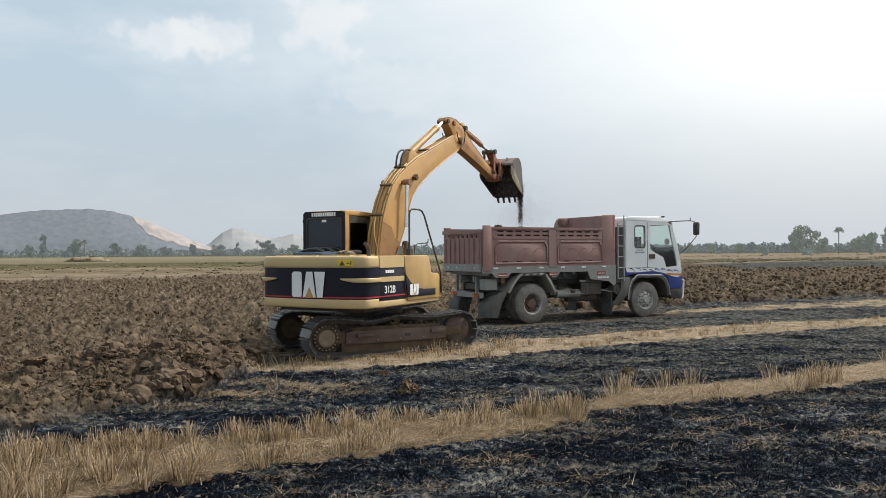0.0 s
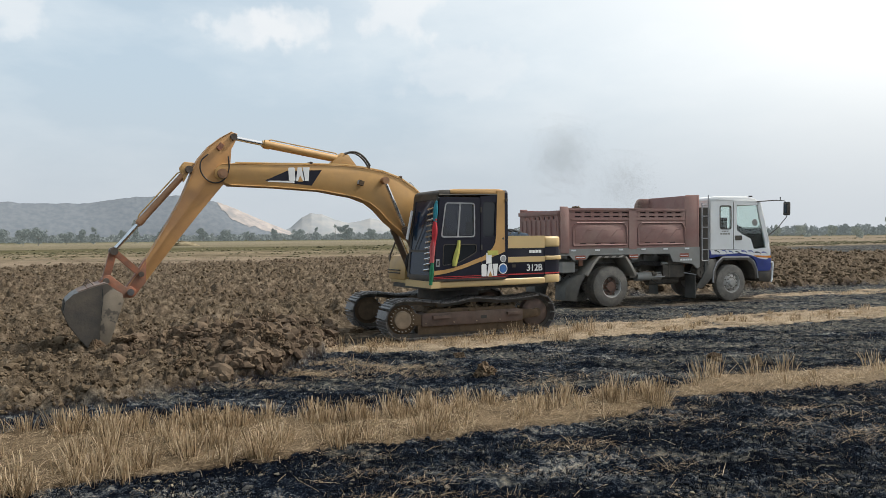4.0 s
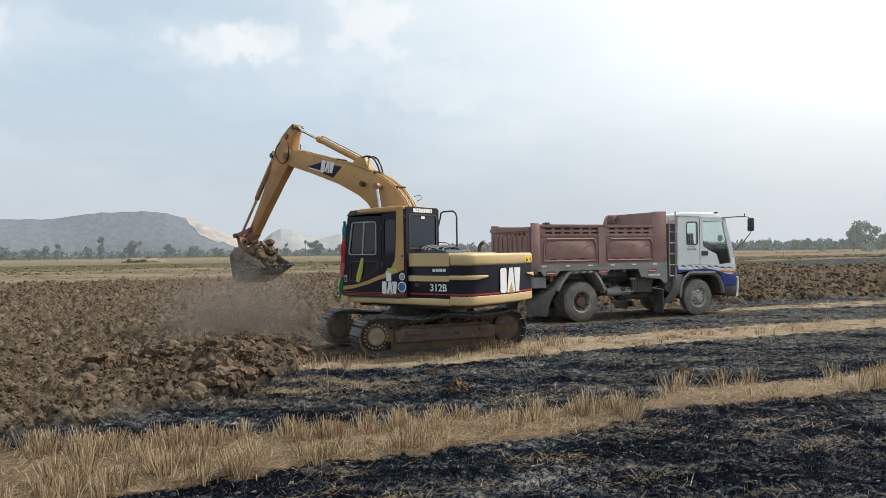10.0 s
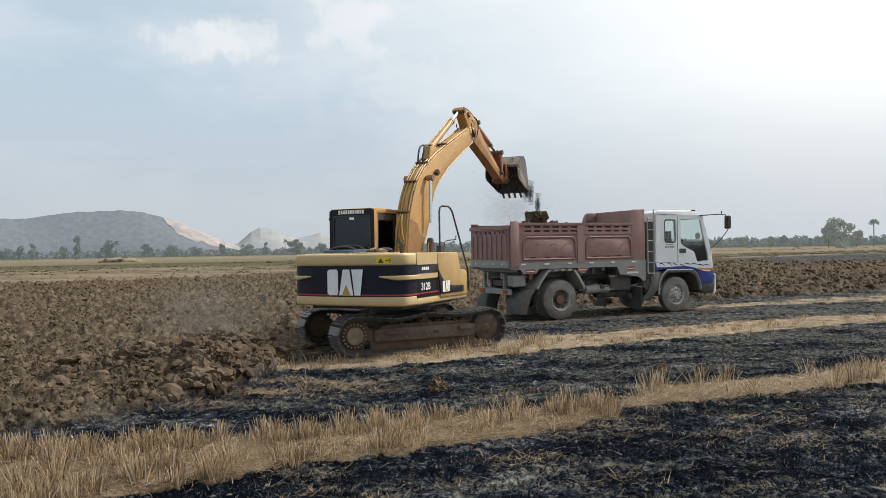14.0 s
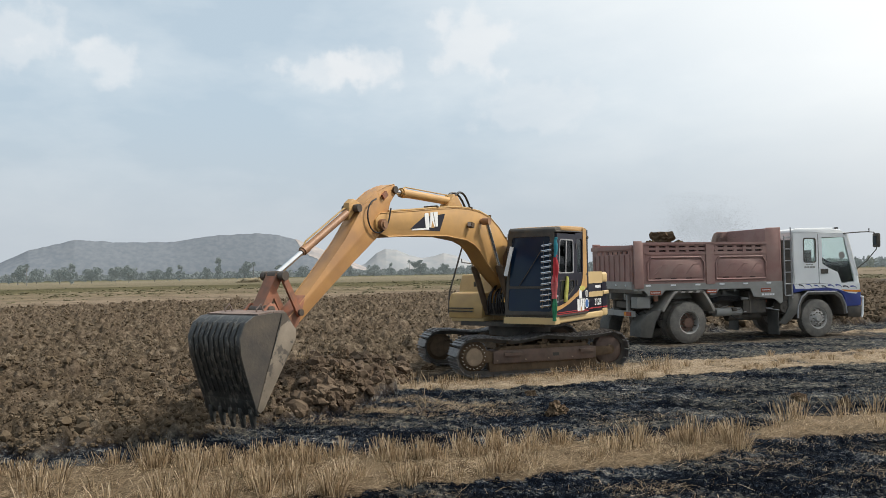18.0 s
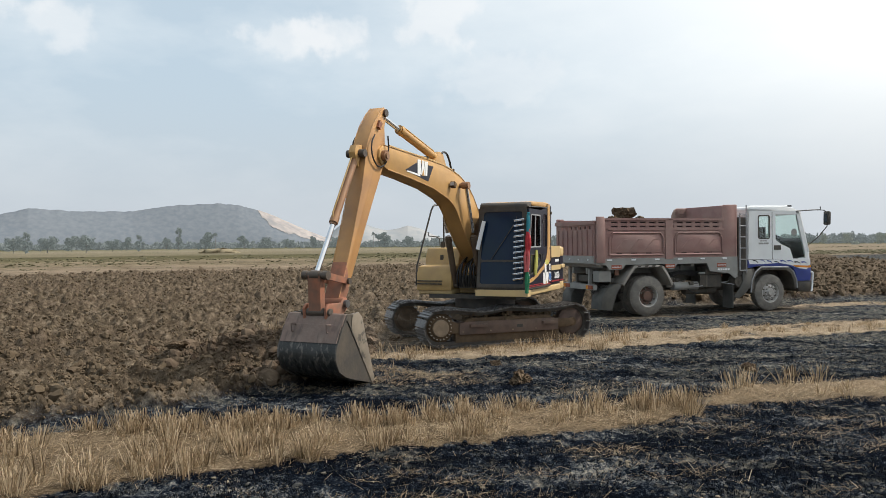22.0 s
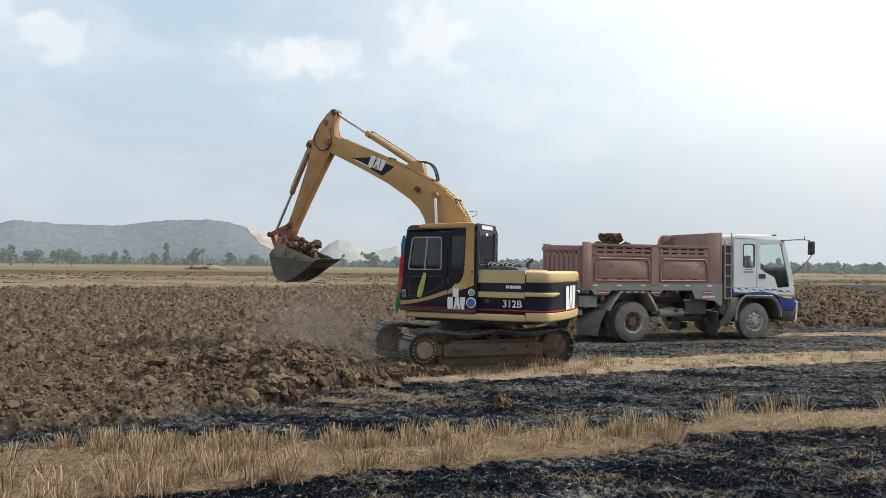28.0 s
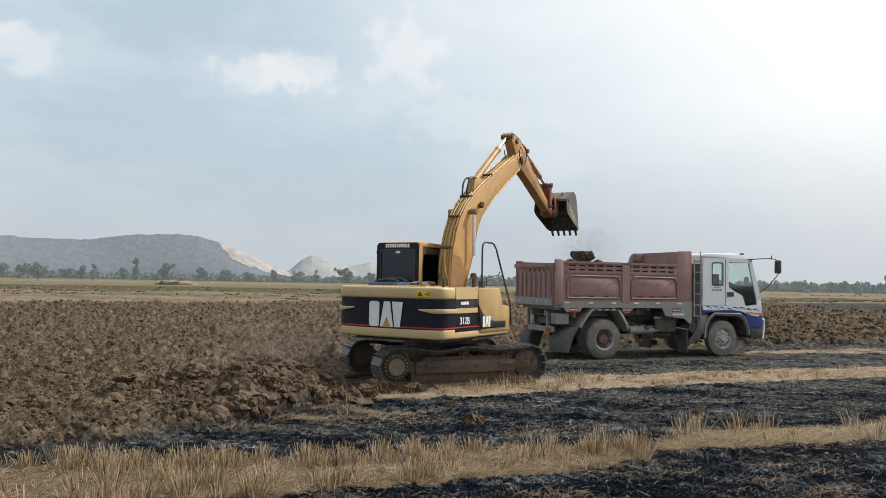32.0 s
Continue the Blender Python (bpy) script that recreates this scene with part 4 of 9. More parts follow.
def build_straw():
    rs = np.random.RandomState(11)
    heap = []

    def put(x, y, lx, ly, h, w, lift=0.0):
        heap.append([x, y, ground_z(x, y) + lift, lx, ly, h, w])

    def tufts(cx, cy, count, h, spread):
        """Standing clumps; cx, cy, count and h are arrays, one entry a clump."""
        i = np.repeat(np.arange(len(cx)), count)
        n = len(i)
        ox, oy = rs.normal(size=n) * spread, rs.normal(size=n) * spread
        x, y = cx[i] + ox, cy[i] + oy
        hh = h[i] * np.where(rs.random_sample(n) < 0.75, rs.uniform(0.8, 1.05, n), rs.uniform(0.3, 0.8, n))
        put(x, y, 0.7 * ox + rs.normal(size=n) * 0.17 * hh, 0.7 * oy + rs.normal(size=n) * 0.17 * hh, hh, rs.uniform(0.0022, 0.0042, n))

    def litter(cx, cy, spread, lo, hi, heading=0.5, thick=1.0):
        n = len(cx)
        x, y = cx + rs.normal(size=n) * spread, cy + rs.normal(size=n) * spread
        a, ln = rs.normal(heading, 1.5, n), rs.uniform(lo, hi, n)
        put(x, y, ln * np.cos(a), ln * np.sin(a), rs.uniform(-0.015, 0.025, n), thick * rs.uniform(0.0010, 0.0022, n), rs.uniform(0.005, 0.04, n))

    for band, (top, low, x0, x1) in enumerate(BANDS):
        x1 = min(x1, (16, 16, 22, 26)[band])
        n = (34000, 16000, 18000, 6000)[band]
        x = rs.uniform(x0, x1, n)
        t, b = table(x, top), table(x, low)
        y = b + (t - b) * rs.random_sample(n)
        ok = (t > b) & (t > 4.4)
        litter(x[ok], y[ok], 0.05, *((0.05, 0.20), (0.04, 0.16), (0.03, 0.09), (0.03, 0.09))[band])
        n = (1350, 70, 230, 30)[band]
        x = rs.uniform(x0, x1, n)
        t, b = table(x, top), table(x, low)
        f = rs.random_sample(n)
        row = np.where(f < 0.45, t - 0.08 - 0.26 * rs.randint(0, 2, n) + 0.04 * rs.normal(size=n), np.where(f < 0.75, b + 0.10 + 0.22 * rs.randint(0, 3, n) + 0.06 * rs.normal(size=n), b + (t - b) * rs.random_sample(n)))
        y = row if band == 0 else b + (t - b) * f ** 1.6
        ok = (t > b) & (t > 4.4) & (y > b) & (gnoise(x * 1.9, y * 1.9, 41) > -0.12 + 0.2 * (rs.random_sample(n) - 0.5)) & ((band > 0) | (x < -0.6) | (rs.random_sample(n) < 0.45))
        tall = rs.uniform(*((0.07, 0.23), (0.06, 0.17), (0.05, 0.13), (0.05, 0.10))[band], n) * (1 + 0.25 * gnoise(x * 0.9, y * 0.9, 47))
        tufts(x[ok], y[ok], rs.randint(8, 46, ok.sum()), tall[ok], 0.038)
    for cx, cy, count, h in ((1.06, 8.40, 90, 0.44), (0.46, 8.27, 50, 0.34), (2.3, 9.88, 80, 0.34), (2.48, 9.99, 80, 0.36), (3.15, 10.4, 50, 0.32), (3.53, 10.48, 60, 0.34), (4.88, 10.96, 60, 0.30), (4.82, 10.1, 70, 0.32), (5.12, 10.26, 120, 0.38), (5.4, 10.45, 120, 0.40), (5.7, 10.7, 90, 0.38), (7.3, 12.0, 90, 0.38), (-2.35, 10.35, 16, 0.34), (-3.05, 12.55, 30, 0.30),
                            (-2.7, 12.4, 26, 0.28), (-2.2, 12.35, 26, 0.3), (-4.9, 12.0, 40, 0.3), (0.4, 13.5, 30, 0.3), (0.9, 13.8, 30, 0.28), (-4.7, 11.7, 30, 0.3)):
        tufts(np.array([cx]), np.array([cy]), np.array([int(0.6 * count)]), np.array([0.75 * h]), 0.06)
    # thatch lying in the ash, and chopped straw turned up in the soil
    k = 260
    cy = 5.0 + 13 * rs.random_sample(k) ** 1.2
    cx = rs.uniform(-0.55, 0.75, k) * cy
    i = np.repeat(np.arange(k), rs.randint(4, 40, k))
    litter(cx[i] + 0.13 * rs.normal(size=len(i)), cy[i], 0.05, 0.02, 0.07, 0.5, 0.7)
    k = 75
    cy = 4.9 + 5.5 * rs.random_sample(k)
    cx = rs.uniform(-0.25, 0.66, k) * (cy + 0.6)
    i = np.repeat(np.arange(k), rs.randint(20, 120, k))
    along = 0.22 * rs.normal(size=len(i))
    sx, sy = cx[i] + along, cy[i] + 0.35 * along + 0.05 * rs.normal(size=len(i))
    pl, st, far = zones(sx, sy)
    dry = (st < 0.4) & (pl < 0.4)
    litter(sx[dry], sy[dry], 0.03, 0.04, 0.17, 0.5, 1.0)
    n = 500
    sy = 4.9 + 9 * rs.random_sample(n)
    sx = rs.uniform(-0.4, 0.66, n) * (sy + 0.6)
    litter(sx, sy, 0.03, 0.12, 0.32, 0.4, 1.3)
    for cx, cy, k in ((-2.9, 10.1, 260), (-2.0, 10.15, 120), (-3.5, 9.3, 120), (-5.7, 9.7, 120), (-2.5, 10.8, 200), (-6.4, 8.9, 100), (-3.4, 10.9, 160), (-4.6, 11.8, 160), (-1.6, 10.6, 150)):
        litter(cx + 0.30 * rs.normal(size=3 * k), cy + 0.09 * rs.normal(size=3 * k), 0.05, 0.04, 0.16, 0.5, 1.3)
    n = 26000
    y = 6.5 + 34 * rs.random_sample(n) ** 1.7
    x = rs.uniform(-0.95, 0.7, n) * y
    ok = (zones(x, y)[0] > 0.5) & (gnoise(x * 0.7, y * 0.7, 43) > 0.0)
    litter(x[ok], y[ok], 0.02, 0.04, 0.16)
    cols = [np.concatenate(c) for c in zip(*heap)]
    ok = flat_near(cols[0], cols[1]) < 0.15
    heap.clear()
    # stubble that still stands beside the near track, and straw pressed along it
    a = radians(EXC_YAW)
    k = 62
    u, v = rs.uniform(-2.3, 2.3, k), -1.30 - 0.55 * rs.random_sample(k) ** 1.4
    bx, by = EXC.x + u * math.cos(a) - v * math.sin(a), EXC.y + u * math.sin(a) + v * math.cos(a)
    tufts(bx, by, rs.randint(6, 26, k), rs.uniform(0.08, 0.24, k) * (0.7 + 0.6 * (u > 0.6)), 0.035)
    k = 5200
    u, v = rs.uniform(-2.2, 2.4, k), -1.22 - 0.75 * rs.random_sample(k)
    bx, by = EXC.x + u * math.cos(a) - v * math.sin(a), EXC.y + u * math.sin(a) + v * math.cos(a)
    litter(bx, by, 0.03, 0.05, 0.18)
    beside = [np.concatenate(c) for c in zip(*heap)]
    cols = [np.concatenate([c[ok], q]) for c, q in zip(cols, beside)]
    v, f = stalks(rs, *cols)
    scatter_mesh("straw_stubble", v, f, STRAW, "dry pale rice straw, standing stubble and loose thatch", "straw")
    n = 80000
    y = 4.8 + 13 * rs.random_sample(n) ** 1.5
    x = rs.uniform(-0.7, 0.75, n) * y
    pl, st, far = zones(x, y)
    ok = (pl < 0.4) & (st < 0.4) & (flat_near(x, y) < 0.1) & (gnoise(x * 1.5, y * 1.5, 44) > -0.3)
    x, y = x[ok], y[ok]
    n = len(x)
    v, f = stalks(rs, x, y, ground_z(x, y), rs.normal(size=n) * 0.018, rs.normal(size=n) * 0.018, rs.uniform(0.006, 0.034, n), rs.uniform(0.002, 0.004, n))
    scatter_mesh("charred_stubble", v, f, CHAR, "short charred black stubble left by a field fire", "stubble")


build_clods()
build_straw()


def single_clod(x, y, r, seed):
    unit, tri = ball(4)
    rs = np.random.RandomState(seed + 400)
    v = chopped(np.random.RandomState(seed + 300), unit, 1, 12)[0]
    v *= (1 + 0.16 * gnoise(unit[:, 0] * 2.5 + seed * 7.1, unit[:, 1] * 2.5 + unit[:, 2] * 1.9, seed) + 0.10 * np.abs(gnoise(unit[:, 0] * 6 + unit[:, 2] * 5, unit[:, 1] * 6 - unit[:, 2] * 4, seed + 50)))[:, None]
    v *= r * np.array([1, 1, 0.75])
    me = quick_mesh("earth_clod", v, tri)
    me.materials.append(CLOD)
    ob = new("earth_clod", me)
    ob.location = (x, y, ground_z(x, y) + 0.25 * r)
    return tagged(ob, "large dry brown clay clod lying on the ground", "clod", "large clods in the field")


for i, (x, y, r) in enumerate(((-0.50, 10.15, 0.19), (-3.7, 10.5, 0.16), (-4.3, 10.9, 0.20), (-4.0, 11.5, 0.20), (-3.55, 11.3, 0.15), (-3.5, 10.5, 0.14), (-4.9, 10.7, 0.16), (-5.5, 11.4, 0.17), (-3.5, 12.4, 0.15), (-4.3, 12.6, 0.17),
                               (3.4, 11.15, 0.12), (2.9, 11.5, 0.12), (-0.95, 11.6, 0.09), (-5.9, 10.6, 0.14), (-4.6, 9.8, 0.13), (-6.6, 11.0, 0.14), (-3.4, 13.1, 0.13), (-4.2, 14.1, 0.15), (-3.3, 14.6, 0.14), (-5.3, 12.7, 0.16))):
    single_clod(x, y, r, i + 1)



def heap_mesh(name, pts_r, seed, rx, ry, rz, rough_n=0.25):
    bm = bmesh.new()
    bmesh.ops.create_icosphere(bm, subdivisions=4, radius=1.0)
    off = Vector((seed * 5.1, seed * 2.3, 0))
    for v in bm.verts:
        d = v.co.copy()
        k = 1 + rough_n * noise.noise(d * 2.0 + off) + 0.6 * rough_n * noise.noise(d * 5.0 + off) + 0.35 * rough_n * noise.noise(d * 11.0 + off)
        v.co = Vector((d.x * rx, d.y * ry, max(d.z, -0.35) * rz)) * k
    return bm


# ---- excavator ----
FOOT = (0.032, 1.594)
BOOM_Y, BOOM_L, STICK_L = -0.12, 4.666, 2.489
TOP_PIN, LINK_PIN = (-0.651, 0.222), (2.159, 0.038)
A_PIN, STICK_BASE, BUCKET_BASE = (1.765, 0.879), (2.60, 1.02), (0.28, 0.47)
BOOM_BASE = (0.62, 1.12)
N_R, N_A, LINK_K, LINK_N = 0.412, 1.692, 0.558, 0.495

excavator = empty("excavator", Matrix.Translation(EXC) @ pose(0, 0, 0, 0, 0, EXC_YAW), "yellow and navy tracked hydraulic excavator on muddy steel tracks", "excavator")
UPPER, BOOM, STICK, BUCKETS = [], [], [], []


def upper(name, bm, material, label="", smooth=35):
    ob = part(name, bm, material, excavator, label, smooth)
    UPPER.append(ob)
    return ob


def build_tracks():
    za, ra, x0, x1 = 0.375, 0.345, -1.43, 1.40
    for side in (-1, 1):
        yc = side * 0.995
        frame_bm = prism([(-1.06, 0.235), (-1.06, 0.455), (-0.9, 0.475), (0.95, 0.475), (1.06, 0.46), (1.06, 0.255), (0.95, 0.235)], yc - 0.19, yc + 0.19, 0.012)
        tf = part("track_frame", frame_bm, TFRAME, excavator, "rust-brown track frame streaked with dried mud")
        part("frame_top", prism([(-0.95, 0.47), (-0.85, 0.54), (0.85, 0.54), (0.98, 0.47)], yc - 0.15, yc + 0.15, 0.01), DIRTY, tf)
        part("idler_yoke", prism([(1.06, 0.27), (1.06, 0.46), (1.30, 0.45), (1.42, 0.42), (1.42, 0.33), (1.30, 0.29)], yc - 0.175, yc + 0.175, 0.01), DIRTY, tf)
        part("drive_housing", prism([(-1.06, 0.26), (-1.06, 0.45), (-1.22, 0.50), (-1.34, 0.48), (-1.34, 0.26)], yc - 0.15, yc + 0.06, 0.01), DIRTY, tf)
        for a, b in ((-0.86, -0.50), (0.70, 1.0)):
            part("step", box(a, b, yc + side * 0.19, yc + side * 0.245, 0.375, 0.425, 0.008), TFRAME, tf)
        part("frame_slot", box(0.14, 0.27, yc + side * 0.188, yc + side * 0.195, 0.325, 0.385, 0.003), BLACK, tf, "dark slot in the frame")
        for a in (-0.99, -0.42, 0.05, 0.55):
            part("frame_bolt", rod((a, yc + side * 0.188, 0.29), (a, yc + side * 0.205, 0.29), 0.014, 6), HUBT, tf)
        # sprocket, idler and rollers
        bm = lathe([(0.02, -0.13), (0.20, -0.13), (0.235, -0.09), (0.30, -0.06), (0.30, 0.06), (0.24, 0.10), (0.20, 0.14), (0.02, 0.14)], 30, (x0, yc, za))
        sp = part("sprocket", bm, DIRTY, excavator, "muddy drive sprocket with a round hub cover")
        bm = bmesh.new()
        for i in range(21):
            a = 2 * math.pi * i / 21
            box(-0.025, 0.025, -0.03, 0.03, 0.27, 0.335, 0.0, bm, Matrix.Translation((x0, yc, za)) @ Matrix.Rotation(a, 4, "Y"))
        part("sprocket_teeth", bm, STEEL, sp)
        for i in range(20):
            a = 2 * math.pi * i / 20
            part("bolt", rod((x0 + 0.218 * math.cos(a), yc + side * 0.10, za + 0.218 * math.sin(a)), (x0 + 0.218 * math.cos(a), yc + side * 0.152, za + 0.218 * math.sin(a)), 0.0115, 6), BOLTP, sp)
        part("hub_cover", lathe([(0.165, 0.0), (0.16, side * 0.045), (0.13, side * 0.055), (0.10, side * 0.05), (0.001, side * 0.055)], 28, (x0, yc + side * 0.135, za)), HUBT, sp, "flat round hub cover caked with pale mud")
        idl = part("idler", lathe([(0.05, -0.12), (0.22, -0.12), (0.25, -0.10), (0.29, -0.07), (0.29, 0.07), (0.25, 0.10), (0.22, 0.12), (0.05, 0.12)], 30, (x1, yc, za)), TFRAME, excavator, "mud-caked front idler wheel")
        part("idler_hub", lathe([(0.09, side * 0.11), (0.085, side * 0.16), (0.001, side * 0.165)], 18, (x1, yc, za)), DIRTY, idl)
        for i in range(6):
            xr = -1.03 + i * 0.405
            part("track_roller", lathe([(0.04, -0.13), (0.06, -0.13), (0.078, -0.10), (0.078, 0.10), (0.06, 0.13), (0.04, 0.13)], 14, (xr, yc, 0.158)), DIRTY, excavator)
        # added dark block stands in for the shade between the rollers
        part("packed_soil", box(-1.12, 1.10, min(yc + side * 0.05, yc + side * 0.126), max(yc + side * 0.05, yc + side * 0.126), 0.085, 0.27, 0.02), DIRTY, excavator, "dark block added for the shade between the rollers")
        part("carrier_roller", lathe([(0.03, -0.1), (0.06, -0.1), (0.06, 0.1), (0.03, 0.1)], 14, (0.02, yc, 0.605)), DIRTY, excavator)
        # soil lying on the frame
        rs = np.random.RandomState(40 + side)
        unit, tri = ball(1)
        v = chopped(rs, unit, 160) * rs.uniform(0.02, 0.05, (160, 1, 1))
        v += np.stack([rs.uniform(x0 + 0.5, x1 - 0.35, 160), yc + rs.uniform(-0.16, 0.19, 160), rs.uniform(0.50, 0.60, 160)], -1)[:, None, :]
        me = quick_mesh("caked_soil", v.reshape(-1, 3), (tri[None] + (np.arange(160) * len(unit))[:, None, None]).reshape(-1, 3))
        me.materials.append(CLODG)
        cs = new("caked_soil", me)
        cs.parent = excavator
        tagged(cs, "loose brown soil lying on the track frame", kind="stuff")
        # chain of shoes along the loop; the upper run sags
        r = ra
        slack = ((x0, 0.0), (-1.15, -0.008), (-0.9, -0.045), (-0.6, -0.072), (-0.35, -0.05), (-0.1, -0.008), (0.05, 0.0), (0.2, -0.012), (0.55, -0.05), (0.8, -0.052), (1.1, -0.03), (x1, 0.0))
        top = [(x0 + (x1 - x0) * i / 40, za + r + lerp_table(x0 + (x1 - x0) * i / 40, slack)) for i in range(41)]
        ring = list(top)
        ring += [(x1 + r * math.sin(math.pi * i / 24), za + r * math.cos(math.pi * i / 24)) for i in range(1, 25)]
        ring += [(x1 - (x1 - x0) * i / 40, za - r) for i in range(1, 41)]
        ring += [(x0 - r * math.sin(math.pi * i / 24), za - r * math.cos(math.pi * i / 24)) for i in range(1, 24)]
        seg = [0.0]
        for p, q in zip(ring, ring[1:] + ring[:1]):
            seg.append(seg[-1] + math.hypot(q[0] - p[0], q[1] - p[1]))
        count = 44
        chain = link("track_chain", prism([(x * 1.0, z) for x, z in ring[::3]], yc - 0.06, yc + 0.06), BLACK, excavator, "greasy black chain inside the track", 40)
        bm = bmesh.new()
        inner = [(x, z) for x, z in ring[::2]]
        cx, cz = (x0 + x1) / 2, za
        a1 = []
        for x, z in inner:
            ex = min(max(x, x0), x1)
            d = Vector((x - ex, z - za))
            d = d.normalized() if d.length > 1e-4 else Vector((0, 1))
            a1.append(((x, z), (x - 0.075 * d.x, z - 0.075 * d.y)))
        for yy in (-0.08, 0.08):
            for (p, q), (p2, q2) in zip(a1, a1[1:] + a1[:1]):
                f4 = [[bm.verts.new((a[0], yc + yy + w, a[1])) for a in (p, p2, q2, q)] for w in (-0.025, 0.025)]
                bm.faces.new(f4[0])
                bm.faces.new(f4[1][::-1])
                bm.faces.new((f4[0][0], f4[1][0], f4[1][1], f4[0][1]))
                bm.faces.new((f4[0][3], f4[0][2], f4[1][2], f4[1][3]))
        bmesh.ops.recalc_face_normals(bm, faces=bm.faces)
        old = chain.data
        me = bpy.data.meshes.new("track_chain")
        bm.to_mesh(me)
        bm.free()
        me.materials.append(BLACK)
        chain.data = me
        bpy.data.meshes.remove(old)
        sb = box(-0.078, 0.078, -0.25, 0.25, -0.006, 0.012, 0.0)
        for gx in (-0.066, 0.0, 0.066):
            box(gx - 0.007, gx + 0.007, -0.25, 0.25, 0.012, 0.034, 0.0, sb)
        shoe = bpy.data.meshes.new("track_shoe")
        sb.to_mesh(shoe)
        sb.free()
        shoe.materials.append(STEEL)
        total = seg[-1]
        for i in range(count):
            s = (i + 0.5) * total / count
            k = max(j for j in range(len(ring)) if seg[j] <= s)
            p, q = ring[k], ring[(k + 1) % len(ring)]
            f = (s - seg[k]) / (seg[k + 1] - seg[k])
            x, z = p[0] + (q[0] - p[0]) * f, p[1] + (q[1] - p[1]) * f
            a = math.atan2(q[1] - p[1], q[0] - p[0])
            ob = new("track_shoe", shoe)
            ob.parent = chain
            ob.matrix_local = Matrix.Translation((x, yc, z)) @ Matrix.Rotation(-a, 4, "Y")
    bm = prism([(-0.75, 0.42), (-0.55, 0.66), (0.55, 0.66), (0.75, 0.42), (0.5, 0.34), (-0.5, 0.34)], -0.86, 0.86, 0.02)
    part("car_body", bm, DIRTY, excavator, "dirty black centre frame between the tracks")
    part("slew_ring", lathe([(0.3, 0), (0.62, 0), (0.62, 0.27), (0.3, 0.27)], 40), BLACK, excavator).matrix_local = Matrix.Translation((0, 0, 0.66)) @ Matrix.Rotation(radians(90), 4, "X") @ Matrix.Diagonal((1, 1, 1, 1))


build_tracks()


def brand_mark(parent, m, s, keyed):
    """The maker's mark as plain white blocks with a yellow triangle, s wide, in the plane x, z."""
    bm = bmesh.new()
    h = 0.62 * s
    prism([(-0.50 * s, 0.08 * h), (-0.45 * s, 0), (-0.24 * s, 0), (-0.20 * s, 0.08 * h), (-0.20 * s, 0.92 * h), (-0.24 * s, h), (-0.45 * s, h), (-0.50 * s, 0.92 * h)], -0.003, 0.003, 0, bm)
    prism([(-0.17 * s, 0), (-0.06 * s, h), (0.12 * s, h), (0.22 * s, 0)], -0.003, 0.003, 0, bm)
    prism([(0.26 * s, 0), (0.18 * s, h), (0.50 * s, h), (0.42 * s, 0)], -0.003, 0.003, 0, bm)
    bm.transform(m)
    a = link("maker_mark", bm, WHITE, parent, "white block maker's mark")
    bm = prism([(-0.10 * s, -0.01), (0.03 * s, h * 0.42), (0.16 * s, -0.01)], -0.0045, 0.0045)
    bm.transform(m)
    b = link("mark_triangle", bm, YEL, a, "small yellow triangle")
    if keyed is not None:
        keyed.append(a)
    return a


def bars(name, parent, m, spans, h, material, keyed=None, label=""):
    bm = bmesh.new()
    for a, b in spans:
        box(a, b, -0.0025, 0.0025, 0, h, 0, bm)
    bm.transform(m)
    ob = link(name, bm, material, parent, label)
    if keyed is not None:
        keyed.append(ob)
    return ob


LEFT = Matrix.Rotation(radians(180), 4, "Z")  # turns a sign drawn for the right side to the left side


def cw_outline(r_out=0.0):
    """Plan of the rear weight: rounded corners, sides at y = +-1.19, rear at x = -2.13."""
    pts = []
    for sgn in (1, -1):
        seq = [(-1.56, 1.19), (-1.83, 1.185), (-1.92, 1.16), (-1.985, 1.10), (-2.03, 1.0), (-2.085, 0.6), (-2.11, 0.2)]
        seq = [(x - r_out, sgn * (y + r_out)) for x, y in seq]
        pts += seq if sgn == 1 else seq[::-1]
    return pts


def plan_prism(pts, z0, z1, bv=0.0):
    bm = bmesh.new()
    a = [bm.verts.new((x, y, z0)) for x, y in pts]
    c = [bm.verts.new((x, y, z1)) for x, y in pts]
    bm.faces.new(a)
    bm.faces.new(c[::-1])
    k = len(pts)
    for i in range(k):
        bm.faces.new((a[i], c[i], c[(i + 1) % k], a[(i + 1) % k]))
    bmesh.ops.recalc_face_normals(bm, faces=bm.faces)
    if bv:
        bevel(bm, bv, 3, 50)
    return bm


